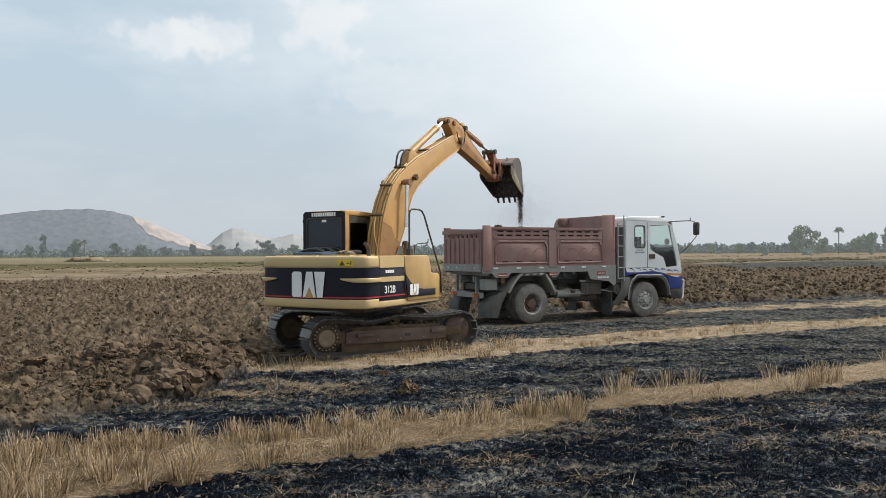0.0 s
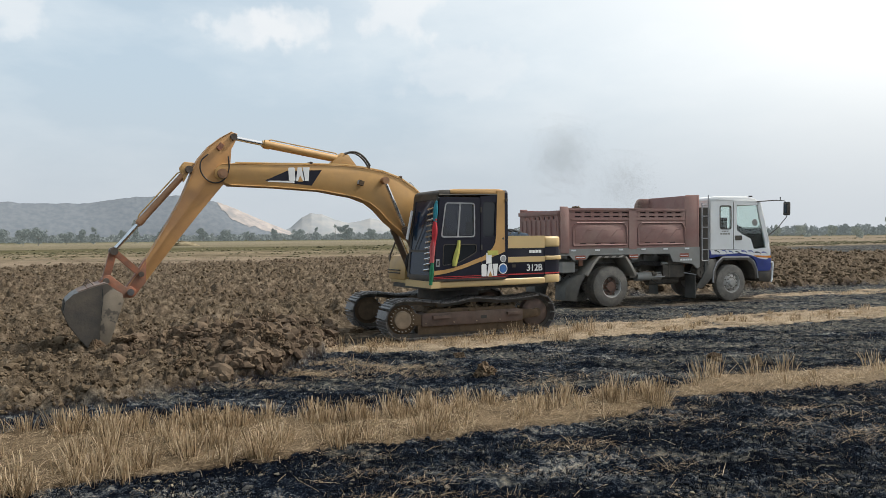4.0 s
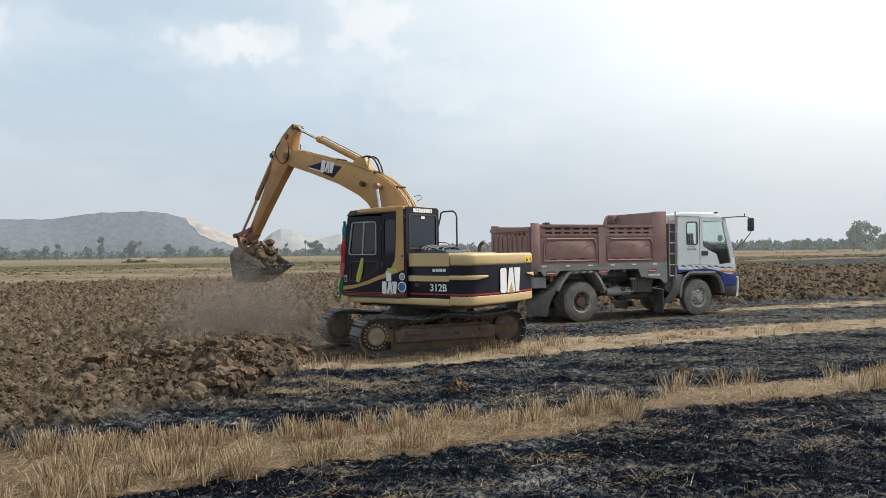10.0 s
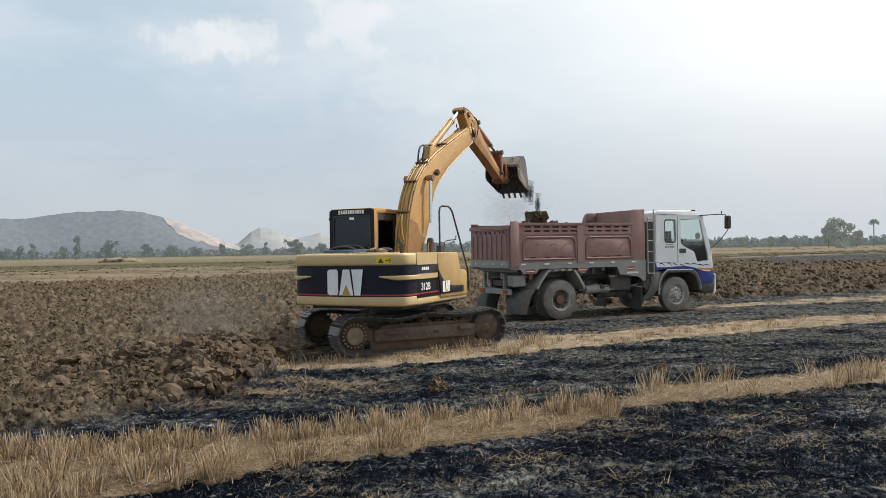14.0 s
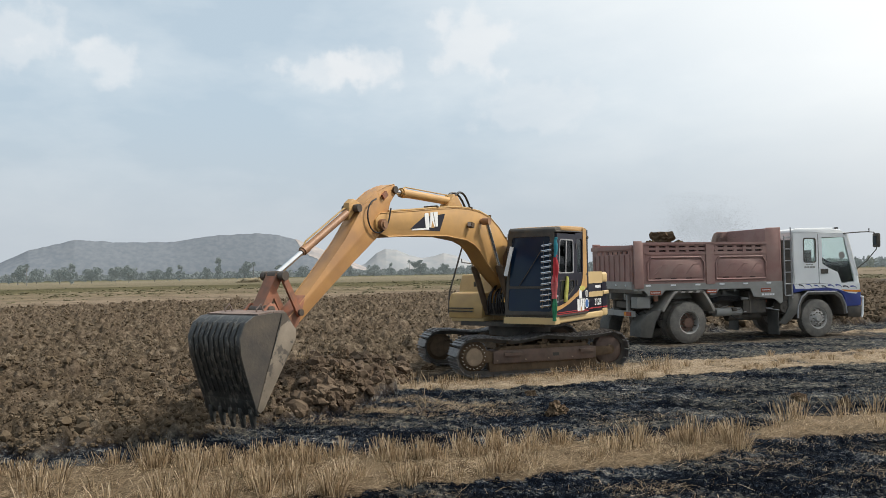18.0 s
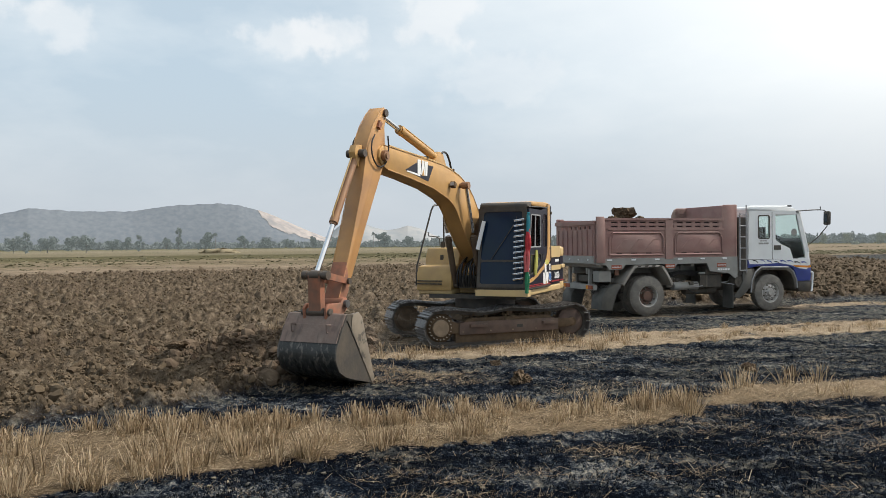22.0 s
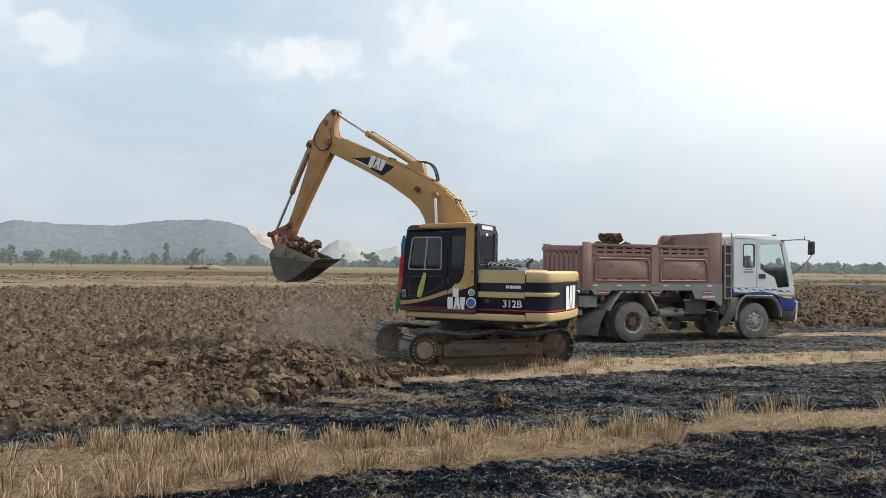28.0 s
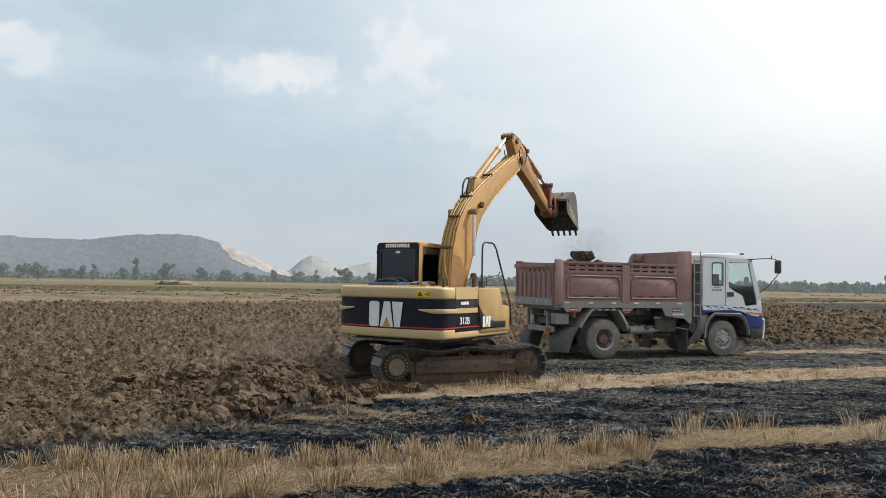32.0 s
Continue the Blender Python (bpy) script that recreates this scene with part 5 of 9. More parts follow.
def build_upper():
    upper("deck", plan_prism([(0.98, 1.20), (0.98, 0.20), (0.32, 0.20), (0.32, -0.42), (0.74, -0.42), (0.74, -1.17), (-1.56, -1.17), (-1.56, 1.20)], 0.93, 1.06, 0.03), YELC, "cream-yellow lower deck skirt")
    upper("deck_bottom", plan_prism([(0.8, 0.95), (0.8, -0.9), (-1.7, -0.95), (-1.7, 0.95)], 0.86, 0.94), BLACK)
    # rear weight: yellow top and foot, navy belt
    cw = upper("counterweight", plan_prism(cw_outline(), 0.94, 1.12, 0.035), YELC, "cream-yellow rounded counterweight foot")
    part("belt", plan_prism(cw_outline(-0.006), 1.10, 1.66, 0.0), NAVY, cw, "navy-black belt round the counterweight")
    part("top_band", plan_prism(cw_outline(0.004), 1.645, 1.87, 0.05), YELC, cw, "cream-yellow top band")
    part("red_line", plan_prism(cw_outline(0.0), 1.125, 1.15), REDL, cw)
    for sgn in (1, -1):
        pts = [(-2.09, sgn * 0.70), (-2.115, sgn * 0.78), (-2.07, sgn * 1.02), (-2.01, sgn * 1.13), (-1.93, sgn * 1.195), (-1.83, sgn * 1.222), (-1.56, sgn * 1.225), (-1.56, sgn * 1.17), (-1.83, sgn * 1.16), (-1.95, sgn * 1.02)]
        gm = part("grip_moulding", plan_prism(pts if sgn > 0 else pts[::-1], 1.40, 1.48, 0.015), YELC, cw, "raised cream moulding on the belt")
        for v in gm.data.vertices:
            taper = min(max((abs(v.co.y) - 0.62) / 0.35, 0.12), 1.0)
            v.co.z = 1.475 - (1.475 - v.co.z) * taper
    brand_mark(cw, Matrix.Translation((-2.116, -0.03, 1.135)) @ Matrix.Rotation(radians(-90), 4, "Z"), 0.74, None)
    wm = Matrix.Translation((-2.068, -0.80, 1.69)) @ Matrix.Rotation(radians(-84), 4, "Z")
    bars("warning_plate", cw, wm @ Matrix.Translation((0, 0, 0)), ((-0.15, 0.15),), 0.115, WARN, None, "yellow warning sticker with a black triangle")
    bm = prism([(-0.12, 0.015), (-0.06, 0.1), (0.0, 0.015)], -0.004, 0.004)
    box(0.03, 0.09, -0.004, 0.004, 0.045, 0.065, 0, bm)
    box(0.105, 0.125, -0.004, 0.004, 0.02, 0.09, 0, bm)
    bm.transform(wm)
    part("warning_symbol", bm, BLACK, cw)
    # left body side behind the cab
    lb = upper("left_body_panel", prism([(-0.58, 1.06), (-0.58, 1.66), (-1.555, 1.66), (-1.555, 1.06)], 0.55, 1.175, 0.01), NAVY, "navy-black left engine panel")
    part("panel_top", box(-1.555, -0.60, 0.2, 1.19, 1.645, 1.885, 0.05), YELC, lb, "cream-yellow rounded panel top")
    part("moulding", box(-1.555, -0.61, 1.17, 1.20, 1.37, 1.475, 0.014), YELC, lb)
    part("red_line", box(-1.555, -0.5, 1.17, 1.18, 1.125, 1.148), REDL, lb)
    text_mesh("model_number", "312B", 0.185, WHITE, lb, Matrix.Translation((-1.31, 1.181, 1.25)) @ Matrix.Rotation(radians(180), 4, "Z") @ Matrix.Rotation(radians(90), 4, "X"), "white model number")
    bars("series_mark", lb, Matrix.Translation((-1.335, 1.181, 1.545)) @ LEFT, ((-0.15, -0.09), (-0.075, -0.015), (0.0, 0.06), (0.075, 0.14)), 0.055, WHITE, None, "small white slanted series mark")
    part("panel_latch", box(-0.86, -0.78, 1.172, 1.184, 1.27, 1.33, 0.004), BLACK, lb)
    # right body side and front box with steps
    rb = upper("right_body_panel", prism([(-0.60, 1.06), (-0.72, 1.66), (-1.555, 1.66), (-1.555, 1.06)], -1.175, -0.4, 0.01), NAVY, "navy-black right engine panel")
    part("panel_top", box(-1.555, -0.71, -1.19, -0.25, 1.655, 1.86, 0.045), YELC, rb)
    part("moulding", box(-1.555, -0.72, -1.20, -1.17, 1.40, 1.49, 0.014), YELC, rb)
    part("red_line", box(-1.555, -0.6, -1.18, -1.17, 1.125, 1.148), REDL, rb)
    text_mesh("model_number", "312B", 0.185, WHITE, rb, Matrix.Translation((-1.2, -1.181, 1.25)) @ Matrix.Rotation(radians(90), 4, "X"), "white model number")
    bars("series_mark", rb, Matrix.Translation((-1.2, -1.181, 1.555)), ((-0.15, -0.09), (-0.075, -0.015), (0.0, 0.06), (0.075, 0.14)), 0.055, WHITE)
    fb = upper("right_front_box", prism([(-0.71, 1.87), (0.24, 1.87), (0.34, 1.66), (0.37, 1.52), (0.68, 1.50), (0.76, 1.36), (0.78, 1.0), (-0.58, 1.0)], -1.20, -0.42, 0.03), YELB, "ochre-yellow tool box with steps")
    part("lower_swoosh", prism([(-0.6, 1.075), (-0.70, 1.55), (-0.52, 1.38), (-0.3, 1.26), (0.0, 1.21), (0.5, 1.20), (0.5, 1.075)], -1.208, -1.19, 0.003), NAVY, fb)
    brand_mark(fb, Matrix.Translation((-0.36, -1.213, 1.11)), 0.34, None)
    for z in (1.13, 1.19):
        part("step_plate", box(0.70, 0.81, -1.17, -0.62, z, z + 0.022, 0.004), BLACK, fb)
    part("latch", box(0.335, 0.35, -0.85, -0.78, 1.62, 1.72, 0.004), BLACK, fb)
    # engine hood and what lies on it
    upper("engine_hood", box(-1.5, -0.65, -0.5, 0.6, 1.84, 1.89, 0.02), YELC)
    upper("hood_cover", prism([(-1.35, 1.88), (-1.32, 1.93), (-1.1, 1.955), (-0.8, 1.95), (-0.66, 1.90), (-0.62, 1.88)], 0.25, 0.95, 0.02), TARP, "dark blue folded cover cloth on the hood")
    # spare hoses and rags heaped on the hood behind the cab
    for k in range(7):
        x, z, f = -1.22 + 0.10 * k, 1.965 + 0.014 * (k % 3), 0.05 * math.sin(2.3 * k)
        upper("spare_hose", tube(rounded([(x, 0.30 + f, z - 0.04), (x + 0.04, 0.42 + f, z + 0.02), (x - 0.02, 0.60, z + 0.035), (x + 0.05, 0.80 + f, z + 0.01), (x + 0.01, 0.92 + f, z - 0.04)], 1), 0.024, 7), HOSE, "spare black hydraulic hose")
    for k, (y, r) in enumerate(((0.16, 0.07), (0.05, 0.055), (-0.10, 0.06), (-0.22, 0.045))):
        bm = heap_mesh("rag", 0, 40 + k, r * 1.5, r * 1.2, r * 0.8, 0.5)
        bm.transform(Matrix.Translation((-0.80 - 0.07 * k, y, 1.895 + 0.25 * r)))
        upper("rag", bm, RAG, "crumpled tan rag", 60)
    upper("hood_hose_roll", tube([(-1.0, 0.0, 1.92), (-0.8, -0.12, 1.95), (-0.7, -0.2, 1.93), (-0.6, -0.1, 1.95), (-0.72, 0.05, 1.93)], 0.035), HOSE)
    ex = upper("exhaust_pipe", tube([(-1.05, -0.62, 1.86), (-1.05, -0.62, 2.0), (-1.10, -0.62, 2.06), (-1.17, -0.62, 2.10)], 0.04, 10), BLACK, "short black bent exhaust pipe")
    # handrail on the right
    bm = tube([(-0.22, -1.02, 1.84), (-0.22, -1.02, 2.66), (-0.19, -1.02, 2.74), (-0.12, -1.02, 2.78), (0.14, -1.05, 2.78), (0.22, -1.06, 2.75), (0.26, -1.09, 2.66), (0.72, -1.21, 1.50), (0.74, -1.22, 1.1)], 0.019)
    tube([(-0.05, -1.03, 1.9), (-0.02, -1.03, 2.06), (0.08, -1.04, 2.10), (0.42, -1.08, 2.12), (0.42, -1.09, 2.2)], 0.011, 6, bm)
    upper("handrail", bm, BLACK, "black bent-tube handrail")
    upper("rail_socket", box(-0.27, -0.17, -1.07, -0.97, 1.84, 2.0, 0.012), BLACK)


build_upper()


def build_cab():
    y0, y1 = 0.22, 1.245
    cab = upper("cab", plan_prism([(1.0, y0), (1.0, y1), (-0.60, y1), (-0.60, y0)], 1.05, 1.12, 0.02), BLACK, "navy-black operator's cab with tinted windows")
    part("roof", prism([(0.62, 2.66), (0.62, 2.73), (0.50, 2.75), (-0.42, 2.77), (-0.55, 2.76), (-0.585, 2.72), (-0.585, 2.66)], y0 + 0.01, y1 - 0.02, 0.03), YEL, cab, "dusty yellow cab roof")
    part("roof_front", prism([(0.875, 2.61), (0.862, 2.685), (0.80, 2.725), (0.60, 2.735), (0.60, 2.62)], y0 + 0.02, y1 - 0.03, 0.02), BLACK, cab, "dark front edge of the roof")
    part("roof_gutter", tube([(0.86, y1 - 0.015, 2.635), (0.3, y1 - 0.01, 2.65), (-0.55, y1 - 0.01, 2.665)], 0.014, 6), BLACK, cab)
    # left side: door with two windows, rear quarter window, yellow rear pillar
    win = rounded_ring([(0.735, 2.50), (0.10, 2.50), (0.10, 1.858), (0.835, 1.858)], 0.07)
    low = rounded_ring([(0.785, 1.735), (0.065, 1.735), (0.065, 1.575), (0.42, 1.40), (0.805, 1.335)], 0.05)
    door_ring = rounded_ring([(0.845, 2.60), (-0.015, 2.60), (-0.02, 1.10), (0.99, 1.10)], 0.035, 3)
    door = part("door", plate(door_ring, [win, low], y1 - 0.04, y1), NAVY, cab, "navy-black cab door with rounded windows")
    part("door_window", plate(rounded_ring([(0.75, 2.515), (0.085, 2.515), (0.085, 1.843), (0.85, 1.843)], 0.07), [], y1 - 0.026, y1 - 0.018), GLASSD, cab, "tinted sliding door window")
    inner = rounded_ring([(0.715, 2.478), (0.122, 2.478), (0.122, 1.88), (0.808, 1.88)], 0.055)
    part("window_frame", plate(win, [inner], y1 - 0.012, y1 + 0.007), PLAS, cab, "pale aluminium window frame")
    part("window_bar", prism([(0.425, 2.49), (0.395, 2.49), (0.455, 1.87), (0.485, 1.87)], y1 - 0.016, y1 - 0.002), PLAS, cab, "sliding pane's pale edge")
    part("lower_window", plate(rounded_ring([(0.80, 1.75), (0.05, 1.75), (0.05, 1.56), (0.42, 1.385), (0.82, 1.32)], 0.05), [], y1 - 0.022, y1 - 0.014), TGLASS, cab, "dark lower door pane")
    low_in = rounded_ring([(0.772, 1.722), (0.078, 1.722), (0.078, 1.583), (0.42, 1.415), (0.79, 1.35)], 0.045)
    part("lower_seal", plate(low, [low_in], y1 - 0.012, y1 + 0.004), BLACK, cab)
    hd = part("door_handle", box(0.87, 0.94, y1, y1 + 0.010, 1.33, 1.47, 0.004), PLAS, cab, "small grey latch plate")
    part("latch_grip", box(0.89, 0.92, y1 + 0.008, y1 + 0.022, 1.36, 1.44, 0.004), BLACK, hd)
    qring = rounded_ring([(-0.09, 2.52), (-0.372, 2.52), (-0.336, 1.862), (-0.08, 1.866)], 0.06)
    part("quarter_panel", plate([(-0.028, 2.62), (-0.42, 2.66), (-0.41, 1.78), (-0.30, 1.62), (-0.028, 1.46)], [qring], y1 - 0.045, y1 - 0.004), NAVY, cab, "navy side panel behind the door")
    part("quarter_window", plate(rounded_ring([(-0.075, 2.535), (-0.388, 2.535), (-0.35, 1.845), (-0.065, 1.85)], 0.06), [], y1 - 0.030, y1 - 0.022), TGLASS, cab, "dark rear quarter window")
    part("door_hinge", box(-0.055, -0.02, y1 - 0.004, y1 + 0.012, 2.32, 2.42, 0.005), BLACK, cab)
    part("door_hinge", box(-0.055, -0.02, y1 - 0.004, y1 + 0.012, 1.62, 1.72, 0.005), BLACK, cab)
    part("rear_pillar", plate([(-0.405, 2.735), (-0.575, 2.735), (-0.63, 1.87), (-0.63, 1.60), (-0.40, 1.52), (-0.03, 1.40), (-0.03, 1.475), (-0.18, 1.555), (-0.29, 1.65), (-0.35, 1.76), (-0.372, 1.90)], [], y1 - 0.05, y1 + 0.004), YEL, cab, "yellow rear pillar that sweeps forward")
    part("pillar_lock", rod((-0.53, y1 + 0.002, 1.83), (-0.53, y1 + 0.010, 1.83), 0.022, 10), BLACK, cab)
    part("lower_panel", plate([(-0.03, 1.10), (-0.03, 1.42), (-0.40, 1.535), (-0.63, 1.61), (-0.63, 1.10)], [], y1 - 0.05, y1 + 0.001), NAVY, cab)
    part("swoosh", plate([(0.978, 1.255), (0.98, 1.175), (0.70, 1.21), (0.35, 1.29), (-0.025, 1.405), (-0.025, 1.485), (0.07, 1.455), (0.30, 1.375), (0.54, 1.308), (0.78, 1.268)], [], y1, y1 + 0.006), YEL, cab, "curved yellow stripe")
    for z in (1.105, 1.135):
        part("red_line", box(-0.62, 0.98, y1 + 0.001, y1 + 0.006, z, z + 0.012), REDL, cab)
    brand_mark(cab, Matrix.Translation((-0.218, y1 + 0.006, 1.125)) @ LEFT, 0.37, None)
    bars("white_stickers", cab, Matrix.Translation((-0.20, y1 + 0.006, 1.36)) @ LEFT, ((-0.06, 0.06),), 0.2, WHITE)
    bars("yellow_sticker", cab, Matrix.Translation((-0.33, y1 + 0.008, 1.52)) @ LEFT, ((-0.16, 0.08),), 0.085, SASHY)
    for x, z, r, mt in ((-0.519, 1.258, 0.10, BLUED), (-0.525, 1.45, 0.068, PLAS)):
        st = part("round_sticker", rod((x, y1 + 0.003, z), (x, y1 + 0.008, z), r, 24), WHITE, cab, "round white and blue sticker")
        part("sticker_field", rod((x, y1 + 0.006, z), (x, y1 + 0.010, z), r * 0.82, 24), mt, st)
    # rear wall: wide dark window in a rounded black surround, row of block letters above
    turn = Matrix.Translation((-0.60, 0, 0)) @ Matrix.Rotation(radians(90), 4, "Z")
    rear = part("rear_wall", plate([(y0 - 0.004, 1.12), (y1 + 0.006, 1.12), (y1 + 0.006, 2.70), (y1 - 0.05, 2.748), (y0 + 0.05, 2.748), (y0 - 0.004, 2.70)], [rounded_ring([(y0 + 0.09, 1.98), (y1 - 0.10, 1.98), (y1 - 0.10, 2.60), (y0 + 0.09, 2.60)], 0.05)], -0.03, 0.038), NAVY, cab, "dark navy rear wall of the cab")
    rear.matrix_local = turn
    rw = part("rear_window", plate(rounded_ring([(y0 + 0.075, 1.965), (y1 - 0.085, 1.965), (y1 - 0.085, 2.615), (y0 + 0.075, 2.615)], 0.05), [], 0.020, 0.028), GLASSN, cab, "dark blue rear window")
    rw.matrix_local = turn
    rs_ = part("window_seal", plate(rounded_ring([(y0 + 0.07, 1.96), (y1 - 0.08, 1.96), (y1 - 0.08, 2.62), (y0 + 0.07, 2.62)], 0.055), [rounded_ring([(y0 + 0.095, 1.985), (y1 - 0.105, 1.985), (y1 - 0.105, 2.595), (y0 + 0.095, 2.595)], 0.05)], 0.037, 0.046), BLACK, cab)
    rs_.matrix_local = turn
    bars("rear_mark", cab, Matrix.Translation((-0.641, (y0 + y1) / 2, 2.648)) @ Matrix.Rotation(radians(-90), 4, "Z"), tuple((-0.30 + 0.055 * i, -0.258 + 0.055 * i) for i in range(11)), 0.075, WHITE, None, "row of white block letters, unreadable")
    bars("rear_plate", cab, Matrix.Translation((-0.632, 0.727, 2.53)) @ Matrix.Rotation(radians(-90), 4, "Z"), ((-0.055, 0.055),), 0.05, WHITE, None, "small white plate")
    # right wall
    part("right_wall", plate([(-0.57, 1.12), (0.985, 1.12), (0.85, 2.62), (-0.57, 2.66)], [rounded_ring([(-0.45, 1.75), (0.18, 1.75), (0.18, 2.52), (-0.45, 2.52)], 0.05), rounded_ring([(0.25, 1.75), (0.86, 1.75), (0.78, 2.52), (0.25, 2.52)], 0.05)], y0, y0 + 0.04), BLACK, cab)
    part("right_window", plate([(-0.46, 1.74), (0.87, 1.74), (0.79, 2.53), (-0.46, 2.53)], [], y0 + 0.015, y0 + 0.022), GLASSD, cab)
    part("right_pillar", box(-0.625, -0.50, y0 - 0.012, y0 + 0.065, 1.12, 2.73, 0.02), YEL, cab, "yellow rear corner pillar")
    part("left_pillar", box(-0.565, -0.52, y1 - 0.075, y1 - 0.004, 1.6, 2.72, 0.02), YEL, cab, "yellow rear corner pillar")
    # front: frame and blue-filmed windscreen that leans back and narrows at the top
    lean = Matrix.Translation((1.0, 0, 1.10)) @ Matrix.Rotation(radians(-5.4), 4, "Y") @ Matrix.Rotation(radians(90), 4, "Z")
    up_ = rounded_ring([(y0 + 0.075, 0.53), (y1 - 0.075, 0.53), (y1 - 0.125, 1.45), (y0 + 0.125, 1.45)], 0.05)
    dn_ = rounded_ring([(y0 + 0.07, 0.07), (y1 - 0.07, 0.07), (y1 - 0.075, 0.49), (y0 + 0.075, 0.49)], 0.05)
    bm = plate([(y0, 0), (y1, 0), (y1 - 0.05, 1.54), (y0 + 0.05, 1.54)], [up_, dn_], -0.03, 0.02)
    bm.transform(lean)
    part("front_frame", bm, BLACK, cab, "black front frame with rounded openings")
    bm = plate([(y0 + 0.05, 0.05), (y1 - 0.05, 0.05), (y1 - 0.10, 1.48), (y0 + 0.10, 1.48)], [], -0.016, -0.006)
    bm.transform(lean)
    part("windscreen", bm, FILMB, cab, "windscreen with dark blue film")
    part("front_sill", box(0.86, 1.06, y0 - 0.01, y1 + 0.02, 0.94, 1.06, 0.02), YELC, cab, "cream-yellow sill below the cab")
    # inside: seat and console, no one in it
    part("seat", box(-0.20, 0.30, 0.46, 0.90, 1.45, 1.56, 0.05), BLACK, cab)
    part("seat_back", box(-0.28, -0.16, 0.46, 0.90, 1.5, 2.15, 0.05), BLACK, cab)
    part("console", box(0.5, 0.78, 0.32, 0.5, 1.13, 1.75, 0.03), BLACK, cab)
    # long white mirror at the front corner, wiper, small lamp on the roof edge
    bm = box(-0.012, 0.012, -0.035, 0.035, -0.28, 0.28, 0.008)
    bm.transform(Matrix.Translation((1.01, y0 + 0.095, 2.10)) @ Matrix.Rotation(radians(-6), 4, "Y") @ Matrix.Rotation(radians(-12), 4, "X"))
    mir = part("side_mirror", bm, CABW, cab, "long narrow white mirror housing")
    part("mirror_arm", tube([(0.93, y0 + 0.05, 2.30), (0.99, y0 + 0.09, 2.28)], 0.010, 6), BLACK, mir)
    part("wiper_arm", tube([(0.995, y0 + 0.30, 1.64), (0.965, y0 + 0.55, 2.0), (0.945, y0 + 0.75, 2.30)], 0.008, 6), BLACK, cab)
    part("rear_lamp", rod((-0.60, y1 + 0.0, 2.56), (-0.60, y1 + 0.03, 2.56), 0.03, 10), BLACK, cab)
    # a row of shiny tubes hung before the windscreen, and knotted ribbons on the front post
    for i in range(12):
        z = 2.385 - i * 0.101
        x = 1.045 - (z - 1.1) * 0.095
        tb = part("hanging_tube", rod((x, y1 - 0.075, z + 0.012), (x + 0.02, y1 - 0.27, z - 0.014), 0.021, 10), CHROME, cab, "short shiny metal tube")
        part("tube_end", rod((x, y1 - 0.07, z + 0.012), (x, y1 - 0.055, z + 0.015), 0.026, 8), BLACK, tb)
    for y_ in (y1 - 0.11, y1 - 0.23):
        part("tube_string", tube([(1.06 - (z - 1.1) * 0.095, y_, z) for z in (2.45, 2.0, 1.6, 1.22)], 0.005, 5), BLACK, cab)
    rng = random.Random(12)
    for mtl, za, zb, w, n_ in ((SASHB, 2.50, 2.16, 0.075, 7), (SASHR, 2.18, 1.72, 0.08, 7), (SASHP, 1.86, 1.42, 0.085, 6), (SASHG, 1.42, 1.02, 0.075, 7)):
        for k in range(n_):
            a, flare = rng.uniform(0, 6.28), rng.uniform(0.3, 1.0)
            top = za - rng.uniform(0, 0.05)
            pts = []
            for q in range(6):
                f = q / 5
                z = top + (zb - top) * f - rng.uniform(0, 0.02)
                bulge = math.sin(math.pi * min(1, f * 1.15 + 0.1)) * 0.55 + 0.45 * f
                pts.append((1.04 - (z - 1.1) * 0.085 + 0.6 * w * flare * bulge * math.cos(a), y1 - 0.005 + w * flare * bulge * math.sin(a), z))
            part("ribbon", tube(rounded(pts, 1), w * rng.uniform(0.20, 0.34), 7), mtl, cab, "knotted cloth ribbon tied to the cab post")
        part("ribbon_knot", lathe([(0.001, -0.03), (0.022, -0.022), (0.028, 0), (0.022, 0.022), (0.001, 0.03)], 10, (1.035 - (za - 1.1) * 0.085, y1 + 0.01, za)), mtl, cab)
    for k, (dx, dy) in enumerate(((0, 0.012), (0.03, 0.02), (-0.03, 0.018), (0.0, 0.03))):
        part("hanging_cloth", tube(rounded([(0.455, y1 + 0.01, 1.80), (0.47 + 0.4 * dx, y1 + dy, 1.70), (0.51 + dx, y1 + dy, 1.55), (0.55 + dx, y1 + dy, 1.42), (0.565 + 0.5 * dx, y1 + dy, 1.335)], 1), 0.028, 7), SASHY, cab, "pale yellow cloth hanging from the door")


build_cab()
for ob in next(q for q in UPPER if q.name == "cab").children:
    for v in ob.data.vertices:
        v.co.z += 0.010 * max(v.co.z - 1.06, 0.0)
# hoses round the boom's foot
for k in range(8):
    y = -0.30 + 0.055 * k
    upper("foot_hose", tube(arc((0.72 + 0.02 * (k % 3), y, 1.10), (0.30 + 0.05 * (k % 2), y * 0.8, 1.62 + 0.06 * (k % 3)), (0.22 + 0.03 * (k % 4), 0.03 * (k % 2), 0.10)), 0.019, 6), HOSE)
upper("valve_bank", box(0.30, 0.66, -0.30, 0.12, 1.06, 1.30, 0.02), CHASS, "oily black valve bank at the boom foot")


def boom_part(name, bm, material, label="", smooth=35):
    ob = part(name, bm, material, excavator, label, smooth)
    BOOM.append(ob)
    return ob


